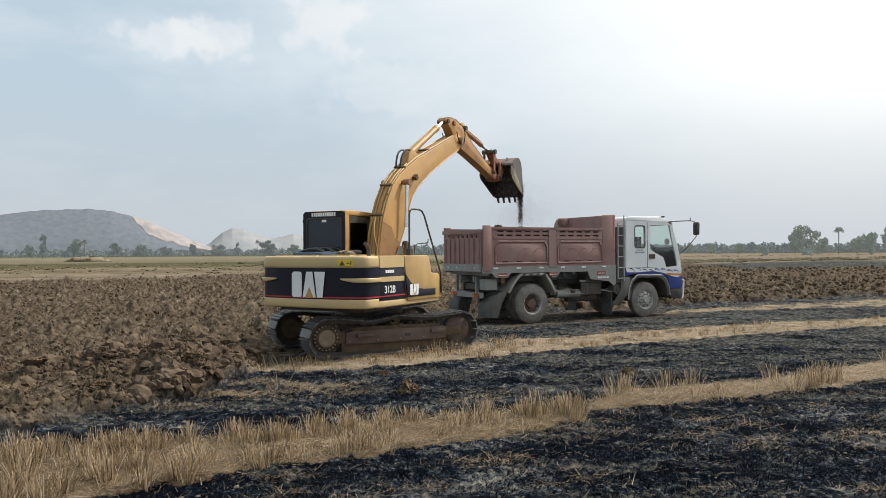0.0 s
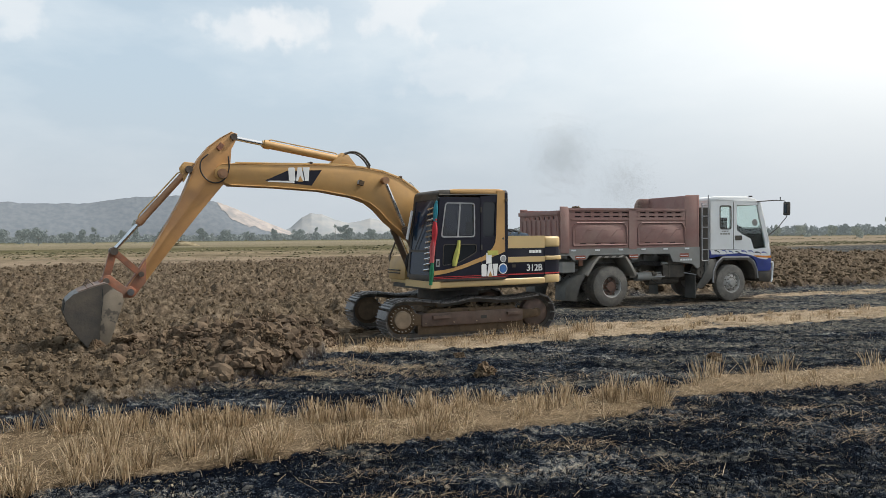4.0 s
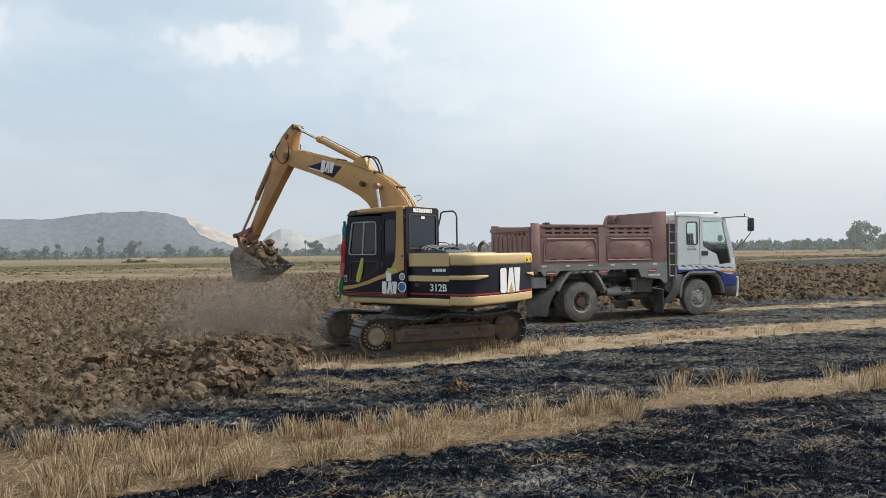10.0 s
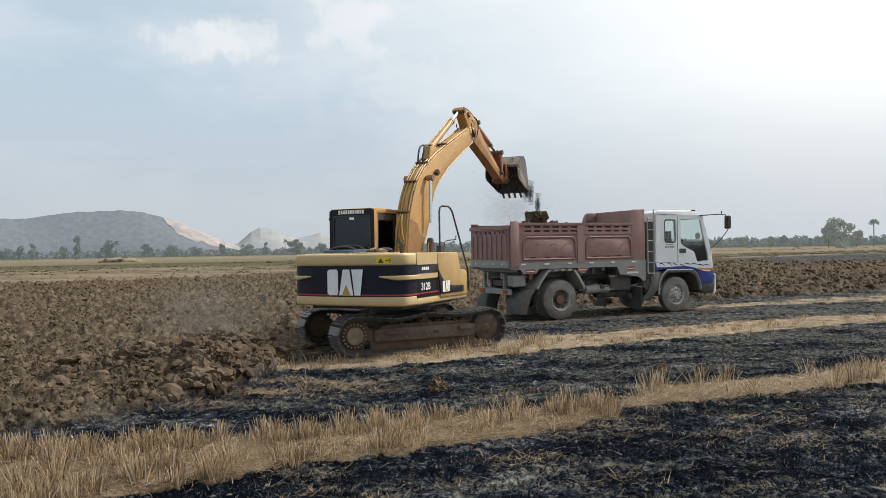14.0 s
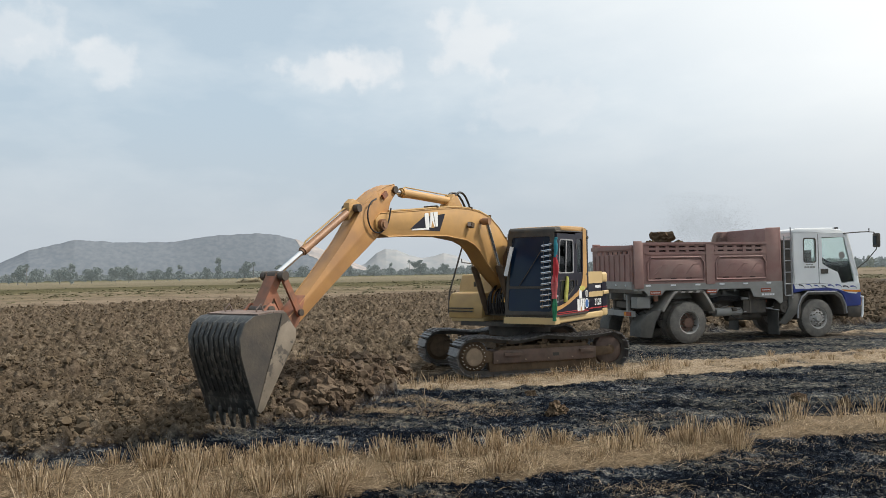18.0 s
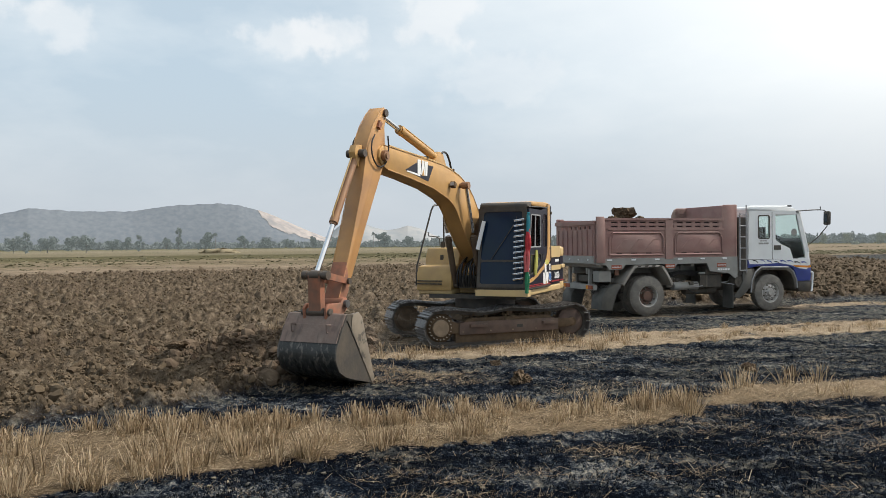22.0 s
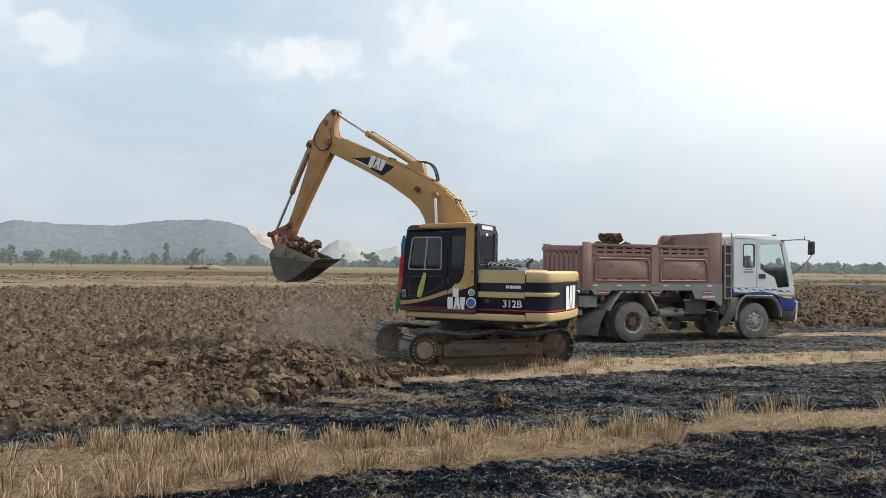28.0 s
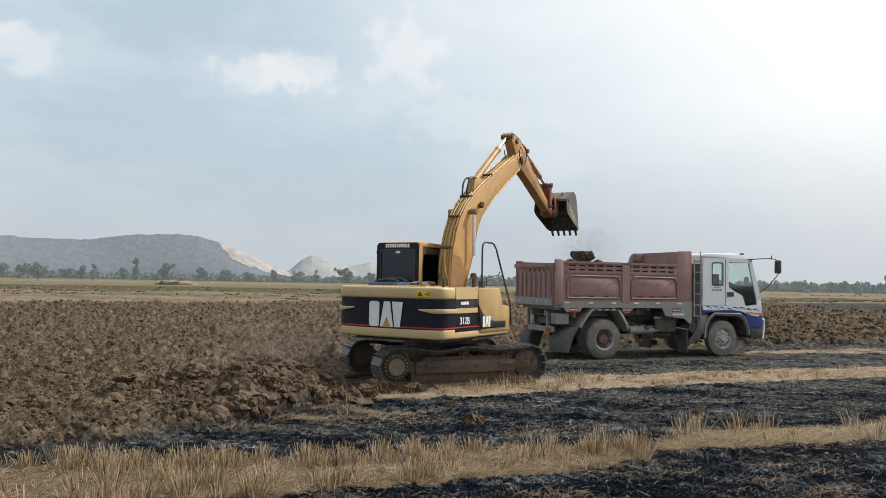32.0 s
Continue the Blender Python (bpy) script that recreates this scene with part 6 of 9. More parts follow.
def boom_decal(boom):
    """The lozenge on the boom's left side."""
    dk = prism([(3.93, 0.13), (3.60, 0.43), (2.98, 0.67), (3.08, 0.33)], 0.150, 0.1545)
    bmesh.ops.recalc_face_normals(dk, faces=dk.faces)
    part("decal", dk, NAVY, boom, "navy lozenge decal")
    part("decal_line", prism([(3.88, 0.125), (3.40, 0.27), (3.42, 0.30), (3.86, 0.155)], 0.154, 0.158), WHITE, boom)
    brand_mark(boom, Matrix.Translation((3.32, 0.157, 0.335)) @ Matrix.Rotation(radians(20.5), 4, "Y") @ LEFT, 0.40, None)


def build_boom():
    out = [(-0.16, 0.06), (-0.06, 0.26), (0.35, 0.56), (0.68, 0.80), (1.05, 0.96), (1.40, 1.05), (1.80, 1.05), (2.20, 0.985), (2.60, 0.89), (3.2, 0.69), (4.0, 0.41), (4.50, 0.24), (4.72, 0.16), (4.80, 0.04), (4.77, -0.08), (4.66, -0.14),
           (4.48, -0.14), (3.7, 0.09), (2.86, 0.31), (2.2, 0.41), (1.90, 0.40), (1.68, 0.33), (1.40, 0.18), (1.0, 0.03), (0.5, -0.12), (0.1, -0.18), (-0.12, -0.14)]
    bm = bmesh.new()
    prism(out, -0.15, 0.15, 0.012, bm)
    boom = boom_part("boom", bm, YEL, "dusty yellow gooseneck boom", 25)
    part("foot_grime", prism([(-0.15, 0.06), (-0.06, 0.25), (0.35, 0.55), (0.62, 0.74), (0.80, 0.45), (0.74, 0.20), (0.86, -0.01), (0.5, -0.115), (0.1, -0.175), (-0.12, -0.135)], -0.1535, 0.1535), GRIME, boom, "oily rust-brown boom foot")
    # flange plates proud of the box on both edges
    for s in (-1, 1):
        bm = tube([(x, s * 0.152, z) for x, z in out[2:13]], 0.007, 6)
        part("edge_weld", bm, YEL, boom)
        part("lower_weld", tube([(x, s * 0.152, z) for x, z in out[16:26]], 0.012, 6), YEL, boom)
        if s > 0:
            boom_decal(boom)
        bm = rod((A_PIN[0], s * 0.15, A_PIN[1]), (A_PIN[0], s * 0.335, A_PIN[1]), 0.046, 16)
        part("cylinder_pin", bm, CYLR, boom)
        bm = rod((BOOM_L, s * 0.15, 0), (BOOM_L, s * 0.215, 0), 0.085, 18)
        rod((BOOM_L, s * 0.215, 0), (BOOM_L, s * 0.235, 0), 0.05, 12, bm)
        part("stick_pin", bm, CYLR, boom)
        lp = part("work_lamp", box(2.15, 2.25, s * 0.17, s * 0.26, 0.64, 0.73, 0.025), DIRTY, boom, "small dusty brown work lamp")
        part("lamp_glass", box(2.25, 2.256, s * 0.18, s * 0.25, 0.65, 0.72), PLAS, lp)
    part("stick_cylinder_bracket", prism([(2.30, 0.98), (2.55, 1.14), (2.68, 1.13), (2.85, 0.82)], -0.09, 0.09, 0.01), YEL, boom)
    # steel pipes along the back, hoses at the joints
    for k, yy in enumerate((-0.115, -0.055, 0.055, 0.115)):
        pts = [(x, yy, z + 0.025) for x, z in out[1:(9 if k in (1, 2) else 12)]]
        part("pipe", tube(pts, 0.017, 6), PIPE, boom, "hydraulic pipe along the boom")
    for x, z in ((0.7, 0.83), (1.4, 1.07), (2.1, 1.02), (3.2, 0.71)):
        part("pipe_clamp", box(x - 0.02, x + 0.02, -0.14, 0.14, z, z + 0.04), DIRTY, boom)
    for yy in (-0.05, 0.05):
        part("hose", tube(arc((2.05, yy, 1.09), (2.62, yy * 1.6, 1.12), (0.02, 0, 0.14)), 0.02, 7), HOSE, boom)
    part("guard_wire", tube([(1.10, -0.16, 1.05), (1.02, -0.24, 1.14), (0.94, -0.22, 1.10), (0.98, -0.16, 1.00)], 0.007, 5), BLACK, boom)
    for s in (-1, 1):
        part("foot_hose", tube(arc((0.15, s * 0.10, 0.42), (0.62, s * 0.02, 0.86), (-0.06, 0, 0.07)), 0.018, 6), PIPE, boom)


build_boom()


def stick_part(name, bm, material, label="", smooth=25):
    ob = part(name, bm, material, excavator, label, smooth)
    STICK.append(ob)
    return ob


def build_stick():
    out = [(-0.74, 0.20), (-0.70, 0.30), (-0.53, 0.37), (-0.25, 0.44), (0.0, 0.45), (0.20, 0.43), (0.40, 0.36), (0.80, 0.26), (1.5, 0.16), (2.1, 0.09), (2.50, 0.075), (2.56, 0.04), (2.57, -0.05), (2.52, -0.09),
           (2.2, -0.10), (1.5, -0.10), (0.8, -0.11), (0.25, -0.13), (0.0, -0.14), (-0.12, -0.09), (-0.45, 0.12), (-0.62, 0.15)]
    st = stick_part("stick", prism(out, -0.115, 0.115, 0.012), YELS, "dusty orange-yellow dipper stick, rust-brown at its tip")
    for s in (-1, 1):
        part("edge_weld", tube([(x, s * 0.117, z) for x, z in out[1:11]], 0.006, 6), YELS, st)
        part("pin_cap", rod((-0.651, s * 0.09, 0.222), (-0.651, s * 0.15, 0.222), 0.06, 14), PINB, st)
        part("pin_cap", rod((LINK_PIN[0], s * 0.12, LINK_PIN[1]), (LINK_PIN[0], s * 0.20, LINK_PIN[1]), 0.045, 12), PINB, st)
        part("base_pin", rod((0.28, s * 0.06, 0.47), (0.28, s * 0.15, 0.47), 0.06, 12), PINB, st)
        part("stick_hose", tube(rounded([(-0.12, s * 0.16, 0.38), (0.05, s * 0.165, 0.42), (0.22, s * 0.16, 0.30), (0.26, s * 0.15, 0.05), (0.10, s * 0.17, -0.10), (-0.12, s * 0.19, -0.06), (-0.30, s * 0.20, 0.10)], 2), 0.012, 6), HOSE, st, "black hose looped at the stick joint")
        part("lug", box(-0.42, -0.30, s * 0.112, s * 0.155, 0.26, 0.34, 0.01), RUST, st)
    part("tip_mud", prism([(1.90, 0.124), (2.50, 0.08), (2.58, 0.04), (2.58, -0.06), (2.52, -0.098), (2.22, -0.106)], -0.121, 0.121, 0.01), RUST, st, "rust-brown worn stick tip")
    part("tip_boss", rod((STICK_L, -0.17, 0), (STICK_L, 0.17, 0), 0.095, 18), RUST, st)
    part("cylinder_lug", prism([(0.12, 0.46), (0.22, 0.60), (0.34, 0.60), (0.5, 0.40)], -0.055, 0.055, 0.008), YEL, st)


build_stick()


def build_bucket():
    w = 0.49
    out = [(-0.02, 0.40), (0.10, 0.55), (0.26, 0.73), (0.38, 0.785), (0.54, 0.755), (0.68, 0.63), (0.80, 0.465), (0.92, 0.285), (1.04, 0.10)]
    # curved shell with thickness
    bm = bmesh.new()
    inn = [(0.055, 0.38), (0.14, 0.50), (0.28, 0.68), (0.39, 0.735), (0.525, 0.705), (0.65, 0.59), (0.765, 0.435), (0.885, 0.25), (1.01, 0.085)]
    prism(out + inn[::-1], -w, w, 0, bm)
    bk = part("bucket", bm, BUCKET, excavator, "black scoured steel digging bucket flecked with dried mud", 40)
    BUCKETS.append(bk)
    for s in (-1, 1):
        side = prism([(-0.02, 0.39)] + out[1:-1] + [(1.04, 0.10), (0.98, 0.08), (0.30, 0.11), (0.05, 0.16)], s * w, s * (w + 0.022))
        bmesh.ops.recalc_face_normals(side, faces=side.faces)
        part("side_plate", side, BSIDE, bk, "dark scoured steel side plate")
        part("side_edge", prism([(0.02, 0.30), (0.05, 0.155), (0.14, 0.10), (0.98, 0.055), (1.03, 0.08), (1.02, 0.13), (0.62, 0.25), (0.16, 0.37)], s * (w + 0.020), s * (w + 0.034), 0.004), BSIDE2, bk, "tan dusty side cutter")
        part("wear_strip", prism([(0.03, 0.43), (0.09, 0.40), (0.86, 0.13), (0.82, 0.18)], s * (w + 0.022), s * (w + 0.032)), BUCKET, bk)
        part("hinge_ear", prism([(-0.09, 0.02), (-0.05, 0.09), (-0.16, 0.38), (-0.12, 0.46), (-0.02, 0.48), (0.10, 0.52), (0.30, 0.66), (0.22, 0.36), (0.08, -0.05), (0, -0.09), (-0.06, -0.07)], s * 0.15, s * 0.19, 0.006), RUST, bk, "rust-brown hinge plate")
        part("hinge_pin", rod((0, s * 0.13, 0), (0, s * 0.235, 0), 0.055, 14), STEEL, bk)
        part("hinge_pin", rod((N_R * math.cos(N_A), s * 0.13, N_R * math.sin(N_A)), (N_R * math.cos(N_A), s * 0.225, N_R * math.sin(N_A)), 0.05, 14), BSIDE, bk)
        part("lifting_eye", tube([(0.06, s * 0.3, 0.52), (0.02, s * 0.3, 0.60), (0.1, s * 0.3, 0.62), (0.14, s * 0.3, 0.58)], 0.010, 6), BROWNB, bk)
    part("top_plate", prism([(-0.02, 0.36), (-0.02, 0.41), (0.06, 0.525), (0.10, 0.50)], -w - 0.003, w + 0.003), BROWNB, bk)
    part("upper_shell", prism([(-0.022, 0.402), (0.10, 0.552), (0.215, 0.680), (0.207, 0.692), (0.090, 0.562), (-0.03, 0.408)], -w + 0.004, w - 0.004), BROWNB, bk, "dusty brown upper back plate")
    part("lip", prism([(0.95, 0.17), (1.06, 0.06), (1.05, 0.115), (0.96, 0.225)], -w - 0.02, w + 0.02, 0.006), BUCKET, bk, "cutting lip")
    for i in range(5):
        yy = -0.40 + i * 0.20
        part("tooth", prism([(1.0, 0.09), (1.05, 0.045), (1.165, -0.03), (1.172, -0.02), (1.085, 0.10), (1.02, 0.15)], yy - 0.035, yy + 0.035, 0.006), BUCKET, bk)
    for i in range(9):
        yy = -0.4 + i * 0.1
        part("back_rib", tube([(x + 0.004, yy, z + 0.004) for x, z in out[3:8]], 0.007, 5), BUCKET, bk)


build_bucket()
# the shell is deep and narrow, and narrows further towards its lip
for ob in [BUCKETS[0]] + list(BUCKETS[0].children):
    for v in ob.data.vertices:
        if not ob.name.startswith("hinge"):
            v.co = Vector((1.12 * v.co.x, 0.92 * v.co.y, 0.25 + 1.14 * (v.co.z - 0.25)))
        v.co.y *= 1.0 - 0.05 * min(max(v.co.x, 0.0), 1.05)


def cylinder(name, length, r, material, mat2=None, lug=0.0):
    """A barrel along +x from its base pin; its rod is a part of its own."""
    bm = rod((0.05, 0, 0), (length, 0, 0), r, 18)
    rod((length - 0.10, 0, 0), (length, 0, 0), r * 1.14, 18, bm)
    rod((length, 0, 0), (length + 0.03, 0, 0), r * 0.85, 18, bm)
    rod((0, -r * 1.1, 0), (0, r * 1.1, 0), r * 0.95, 14, bm)
    ob = part(name, bm, material, excavator)
    part("barrel_pipe", tube([(0.12, 0, r + 0.01), (0.16, 0, r + 0.03), (length - 0.12, 0, r + 0.03), (length - 0.06, 0, r + 0.005)], 0.012, 6), PIPE, ob)
    return ob


def piston(name, length, r, eye=None):
    bm = rod((-length, 0, 0), (-0.06, 0, 0), r, 16)
    ob = part(name, bm, CHROME, excavator, "bright chromed piston rod")
    part("rod_eye", rod((0, -0.07, 0), (0, 0.07, 0), r * 1.9, 14), eye or PINB, ob)
    return ob


CYL = {}
for s_ in (1, -1):
    CYL["boom", s_] = (cylinder("boom_cylinder", 1.02, 0.062, CYLB), piston("boom_rod", 0.95, 0.036, CYLR))
CYL["stick", 0] = (cylinder("stick_cylinder", 1.52, 0.070, YEL), piston("stick_rod", 1.25, 0.040))
CYL["bucket", 0] = (cylinder("bucket_cylinder", 1.22, 0.056, CYLR), piston("bucket_rod", 1.05, 0.035))
LINKS = []
for s_ in (1, -1):
    bm = box(-0.04, LINK_K + 0.03, s_ * 0.15 - 0.018, s_ * 0.15 + 0.018, -0.045, 0.045, 0.012)
    LINKS.append(part("side_link", bm, RUST, excavator, "rust-brown bucket side link"))
bm = box(0.0, LINK_N, -0.095, 0.095, -0.055, 0.055, 0.015)
HLINK = part("bucket_link", bm, RUST, excavator, "red-brown bucket power link")
bm = rod((0, -0.17, 0), (0, 0.17, 0), 0.05, 14)
for s_ in (-1, 1):
    rod((0, s_ * 0.125, 0), (0, s_ * 0.20, 0), 0.062, 14, bm)
part("link_pin", bm, PINB, HLINK, "greasy dark brown link pin")
part("link_pin", rod((LINK_N, -0.13, 0), (LINK_N, 0.13, 0), 0.06, 14), PINB, HLINK, "greasy dark brown link pin")

# joint angles in degrees: swing of the upper body in the world, boom and stick against the level, bucket against the stick
SWING = ((0, 62.3), (0.3, 65), (0.6, 74), (1, 93.2), (1.5, 117.8), (2, 149.6), (2.5, 174.5), (3, 199.5), (3.5, 210), (4, 214.7), (4.5, 215.8), (6.5, 213.9), (7, 214.4), (8, 210.1), (9, 188.3), (10, 148), (10.5, 127.6), (11, 110.5), (11.5, 97),
         (12, 78.4), (12.5, 66), (13, 59.4), (14, 67.4), (14.5, 78), (15, 103), (15.5, 131), (16, 162), (16.5, 187.5), (17, 215.3), (18, 248.8), (19, 254.7), (20, 255), (21, 254.9), (22, 254.6), (23, 255.6), (25, 255.9), (26, 253), (26.8, 230), (27.5, 198.6), (28, 164.2), (29, 119.1), (29.5, 95.8), (30, 74.1), (31, 58.4), (32, 65.5))
LIFT = ((0, 41.2), (1, 42), (1.5, 40.3), (2, 39.3), (3, 26.9), (4, 17.7), (4.5, 19), (6.5, 22.1), (7, 21.2), (8, 29.2), (9, 33), (10, 34.1), (10.5, 35.4), (11, 37.6), (11.5, 42.4), (12, 45), (13, 42.5), (14, 42.9), (15, 42), (16, 39), (16.5, 33.9), (17, 25), (18, 13.3), (19, 9.3), (20, 15.1), (21, 19.9), (22, 21.6), (23, 23.8), (24, 24.1), (25, 24.1), (26, 27), (27, 38), (27.5, 40.2), (28, 42.2), (29, 49.1), (29.5, 50.5), (30, 49), (31, 46.6), (32, 47.1))
REACH = ((0, -16.6), (1, -20.7), (1.5, -22.9), (2, -21.8), (3, -44.4), (4, -52.9), (4.5, -60.2), (6.5, -77), (7, -80.3), (8, -72.4), (9, -66.3), (10, -52.9), (10.5, -50.5), (11, -46.1), (11.5, -32.7), (12, -12.8), (13, -21.9), (14, -23.2), (15, -23), (16, -30), (16.5, -38.9), (17, -47), (18, -35.6), (19, -31.6), (20, -38.1), (21, -48), (22, -60.9), (23, -70.2), (24, -79.9), (25, -88.7), (25.5, -94), (26, -93), (27, -78), (27.5, -72.9), (28, -62), (29, -40.5), (29.5, -25.1), (30, -20.5), (31, -26.2), (32, -27.2))
CURL = ((0, -8.4), (1, 5), (1.5, 10), (2, -1.3), (3, -12.2), (4, -16), (4.5, -16.6), (6.5, -46.3), (7, -65.4), (8, -92.7), (9, -100.6), (10, -98), (11, -102), (12, -107), (12.5, -85), (13, -48.9), (14, 7.7), (15, 8), (16.5, -9.3), (17, -11.6), (18, -17.9), (19, -36.2), (20, -44.5), (21, -50.5), (22, -48), (23, -40), (24, -38), (25, -62), (26, -98), (27.5, -100.1), (28, -95), (29, -89), (30, -92), (30.5, -75), (31, -42), (31.5, -8), (32, 6.7))


def glide(table, t):
    """Monotone cubic through a table of (time, value)."""
    n = len(table)
    if t <= table[0][0]:
        return table[0][1]
    if t >= table[-1][0]:
        return table[-1][1]
    i = max(k for k in range(n - 1) if table[k][0] <= t)

    def slope(k):
        if k <= 0 or k >= n - 1:
            return 0.0
        h0, h1 = table[k][0] - table[k - 1][0], table[k + 1][0] - table[k][0]
        d0, d1 = (table[k][1] - table[k - 1][1]) / h0, (table[k + 1][1] - table[k][1]) / h1
        if d0 * d1 <= 0:
            return 0.0
        w1, w2 = 2 * h1 + h0, h1 + 2 * h0
        return (w1 + w2) / (w1 / d0 + w2 / d1)

    (t0, v0), (t1, v1) = table[i], table[i + 1]
    h = t1 - t0
    s = (t - t0) / h
    m0, m1 = slope(i) * h, slope(i + 1) * h
    return (2 * s ** 3 - 3 * s ** 2 + 1) * v0 + (s ** 3 - 2 * s ** 2 + s) * m0 + (-2 * s ** 3 + 3 * s ** 2) * v1 + (s ** 3 - s ** 2) * m1


def bar_pose(p, q):
    """A pose at p whose x axis points to q, both (x, z), in the plane of the boom."""
    return Matrix.Translation((p[0], 0, p[1])) @ Matrix.Rotation(-math.atan2(q[1] - p[1], q[0] - p[0]), 4, "Y")


def meet(k, n, rk, rn):
    d = n - k
    ln = min(max(d.length, abs(rk - rn) + 1e-4), rk + rn - 1e-4)
    a = (rk * rk - rn * rn + ln * ln) / (2 * ln)
    h = math.sqrt(max(rk * rk - a * a, 1e-9))
    e = d.normalized()
    return k + e * a + h * Vector((-e.y, e.x))


def linkage(t):
    """All poses of the moving parts at t, in the excavator's space."""
    sw = Matrix.Rotation(radians(glide(SWING, t) - EXC_YAW), 4, "Z")
    b, s = radians(glide(LIFT, t)), radians(glide(REACH, t))
    c = s + radians(glide(CURL, t))
    plane = sw @ Matrix.Translation((0, BOOM_Y, 0))

    def at(o, ang, p):
        return Vector((o[0] + p[0] * math.cos(ang) - p[1] * math.sin(ang), o[1] + p[0] * math.sin(ang) + p[1] * math.cos(ang)))

    f = Vector(FOOT)
    j = at(f, b, (BOOM_L, 0))
    e = at(j, s, (STICK_L, 0))
    top, k = at(j, s, TOP_PIN), at(j, s, LINK_PIN)
    nn = at(e, c, (N_R * math.cos(N_A), N_R * math.sin(N_A)))
    mm = meet(k, nn, LINK_K, LINK_N)
    ap, sb, bb = at(f, b, A_PIN), at(f, b, STICK_BASE), at(j, s, BUCKET_BASE)

    def rot(o, ang):
        return plane @ Matrix.Translation((o[0], 0, o[1])) @ Matrix.Rotation(-ang, 4, "Y")

    def back(p, q):
        return plane @ Matrix.Translation((q[0], 0, q[1])) @ Matrix.Rotation(-math.atan2(q[1] - p[1], q[0] - p[0]), 4, "Y")

    return {"upper": sw, "boom": rot(f, b), "stick": rot(j, s), "bucket": rot(e, c), "side": plane @ bar_pose(k, mm), "link": plane @ bar_pose(mm, nn),
            "boomc": (plane @ bar_pose(BOOM_BASE, ap), back(BOOM_BASE, ap)), "stickc": (plane @ bar_pose(sb, top), back(sb, top)), "bucketc": (plane @ bar_pose(bb, mm), back(bb, mm))}


TIMES = [i / 10 for i in range(321)]
POSES = [linkage(t) for t in TIMES]


# ---- dump truck: x forward, near side at y = 0, far side at y = 2.2 ----
truck = empty("dump_truck", Matrix.Translation(TRK) @ pose(0, 0, 0, 0, 0, TRK_YAW), "white and blue six-wheel dump truck with a faded maroon bed", "truck")
TW, WB = 2.16, 4.02


def tp(name, bm, material, label="", smooth=35):
    return part(name, bm, material, truck, label, smooth)


def build_wheel(x, y, inner, dual, zc=0.52, r=0.535):
    s = 1 if inner > 0 else -1
    w = 0.27
    tyre_prof = [(0.27, 0.02), (0.30, 0.0), (0.44, 0.012), (0.50, 0.045), (r, 0.075), (r, w - 0.075), (0.50, w - 0.045), (0.44, w - 0.012), (0.30, w), (0.27, w - 0.02)]
    wheel = part("wheel", lathe([(q, v * s) for q, v in ((0.275, 0.03), (0.29, 0.006), (0.275, 0.012), (0.262, 0.035), (0.235, 0.09 if not dual else 0.16), (0.275, 0.24))], 36, (x, y, zc), None, False), RIM, truck, "dusty truck wheel")
    for k in range(2 if dual else 1):
        yy = y + s * k * (w + 0.05)
        bm = lathe([(q, v * s) for q, v in tyre_prof + tyre_prof[:1]], 40, (x, yy, zc), None, False)
        part("tyre", bm, TYRE, wheel, "dusty grey-black lorry tyre")
        bm = bmesh.new()
        for i in range(36):
            a = 2 * math.pi * i / 36
            box(-0.014, 0.014, s * 0.035 if s > 0 else -w + 0.035, s * (w - 0.035) if s > 0 else -0.035, r - 0.014, r + 0.002, 0, bm, Matrix.Translation((x, yy, zc)) @ Matrix.Rotation(a, 4, "Y"))
        part("tread", bm, TYRE, wheel)
    if dual:
        bm = lathe([(0.24, s * 0.15), (0.15, s * 0.17), (0.13, s * 0.10), (0.12, s * 0.05), (0.001, s * 0.045)], 28, (x, y, zc))
        part("hub", bm, HUBR, wheel, "rusty red-brown rear hub")
    else:
        bm = lathe([(0.25, s * 0.08), (0.20, s * 0.03), (0.15, s * 0.015), (0.13, s * 0.03), (0.10, s * 0.0), (0.09, -s * 0.03), (0.001, -s * 0.035)], 28, (x, y, zc))
        part("hub", bm, RIM, wheel, "grey front hub")
    for i in range(10):
        a = 2 * math.pi * i / 10
        rr = 0.165 if not dual else 0.15
        part("wheel_nut", rod((x + rr * math.cos(a), y + s * 0.03, zc + rr * math.sin(a)), (x + rr * math.cos(a), y - s * (0.01 if not dual else -0.06), zc + rr * math.sin(a)), 0.015, 6), CHASS, wheel)
    for i in range(8):
        a = 2 * math.pi * (i + 0.5) / 8
        part("hand_hole", rod((x + 0.215 * math.cos(a), y + s * 0.03, zc + 0.215 * math.sin(a)), (x + 0.215 * math.cos(a), y + s * 0.085, zc + 0.215 * math.sin(a)), 0.022, 8), CHASS, wheel)


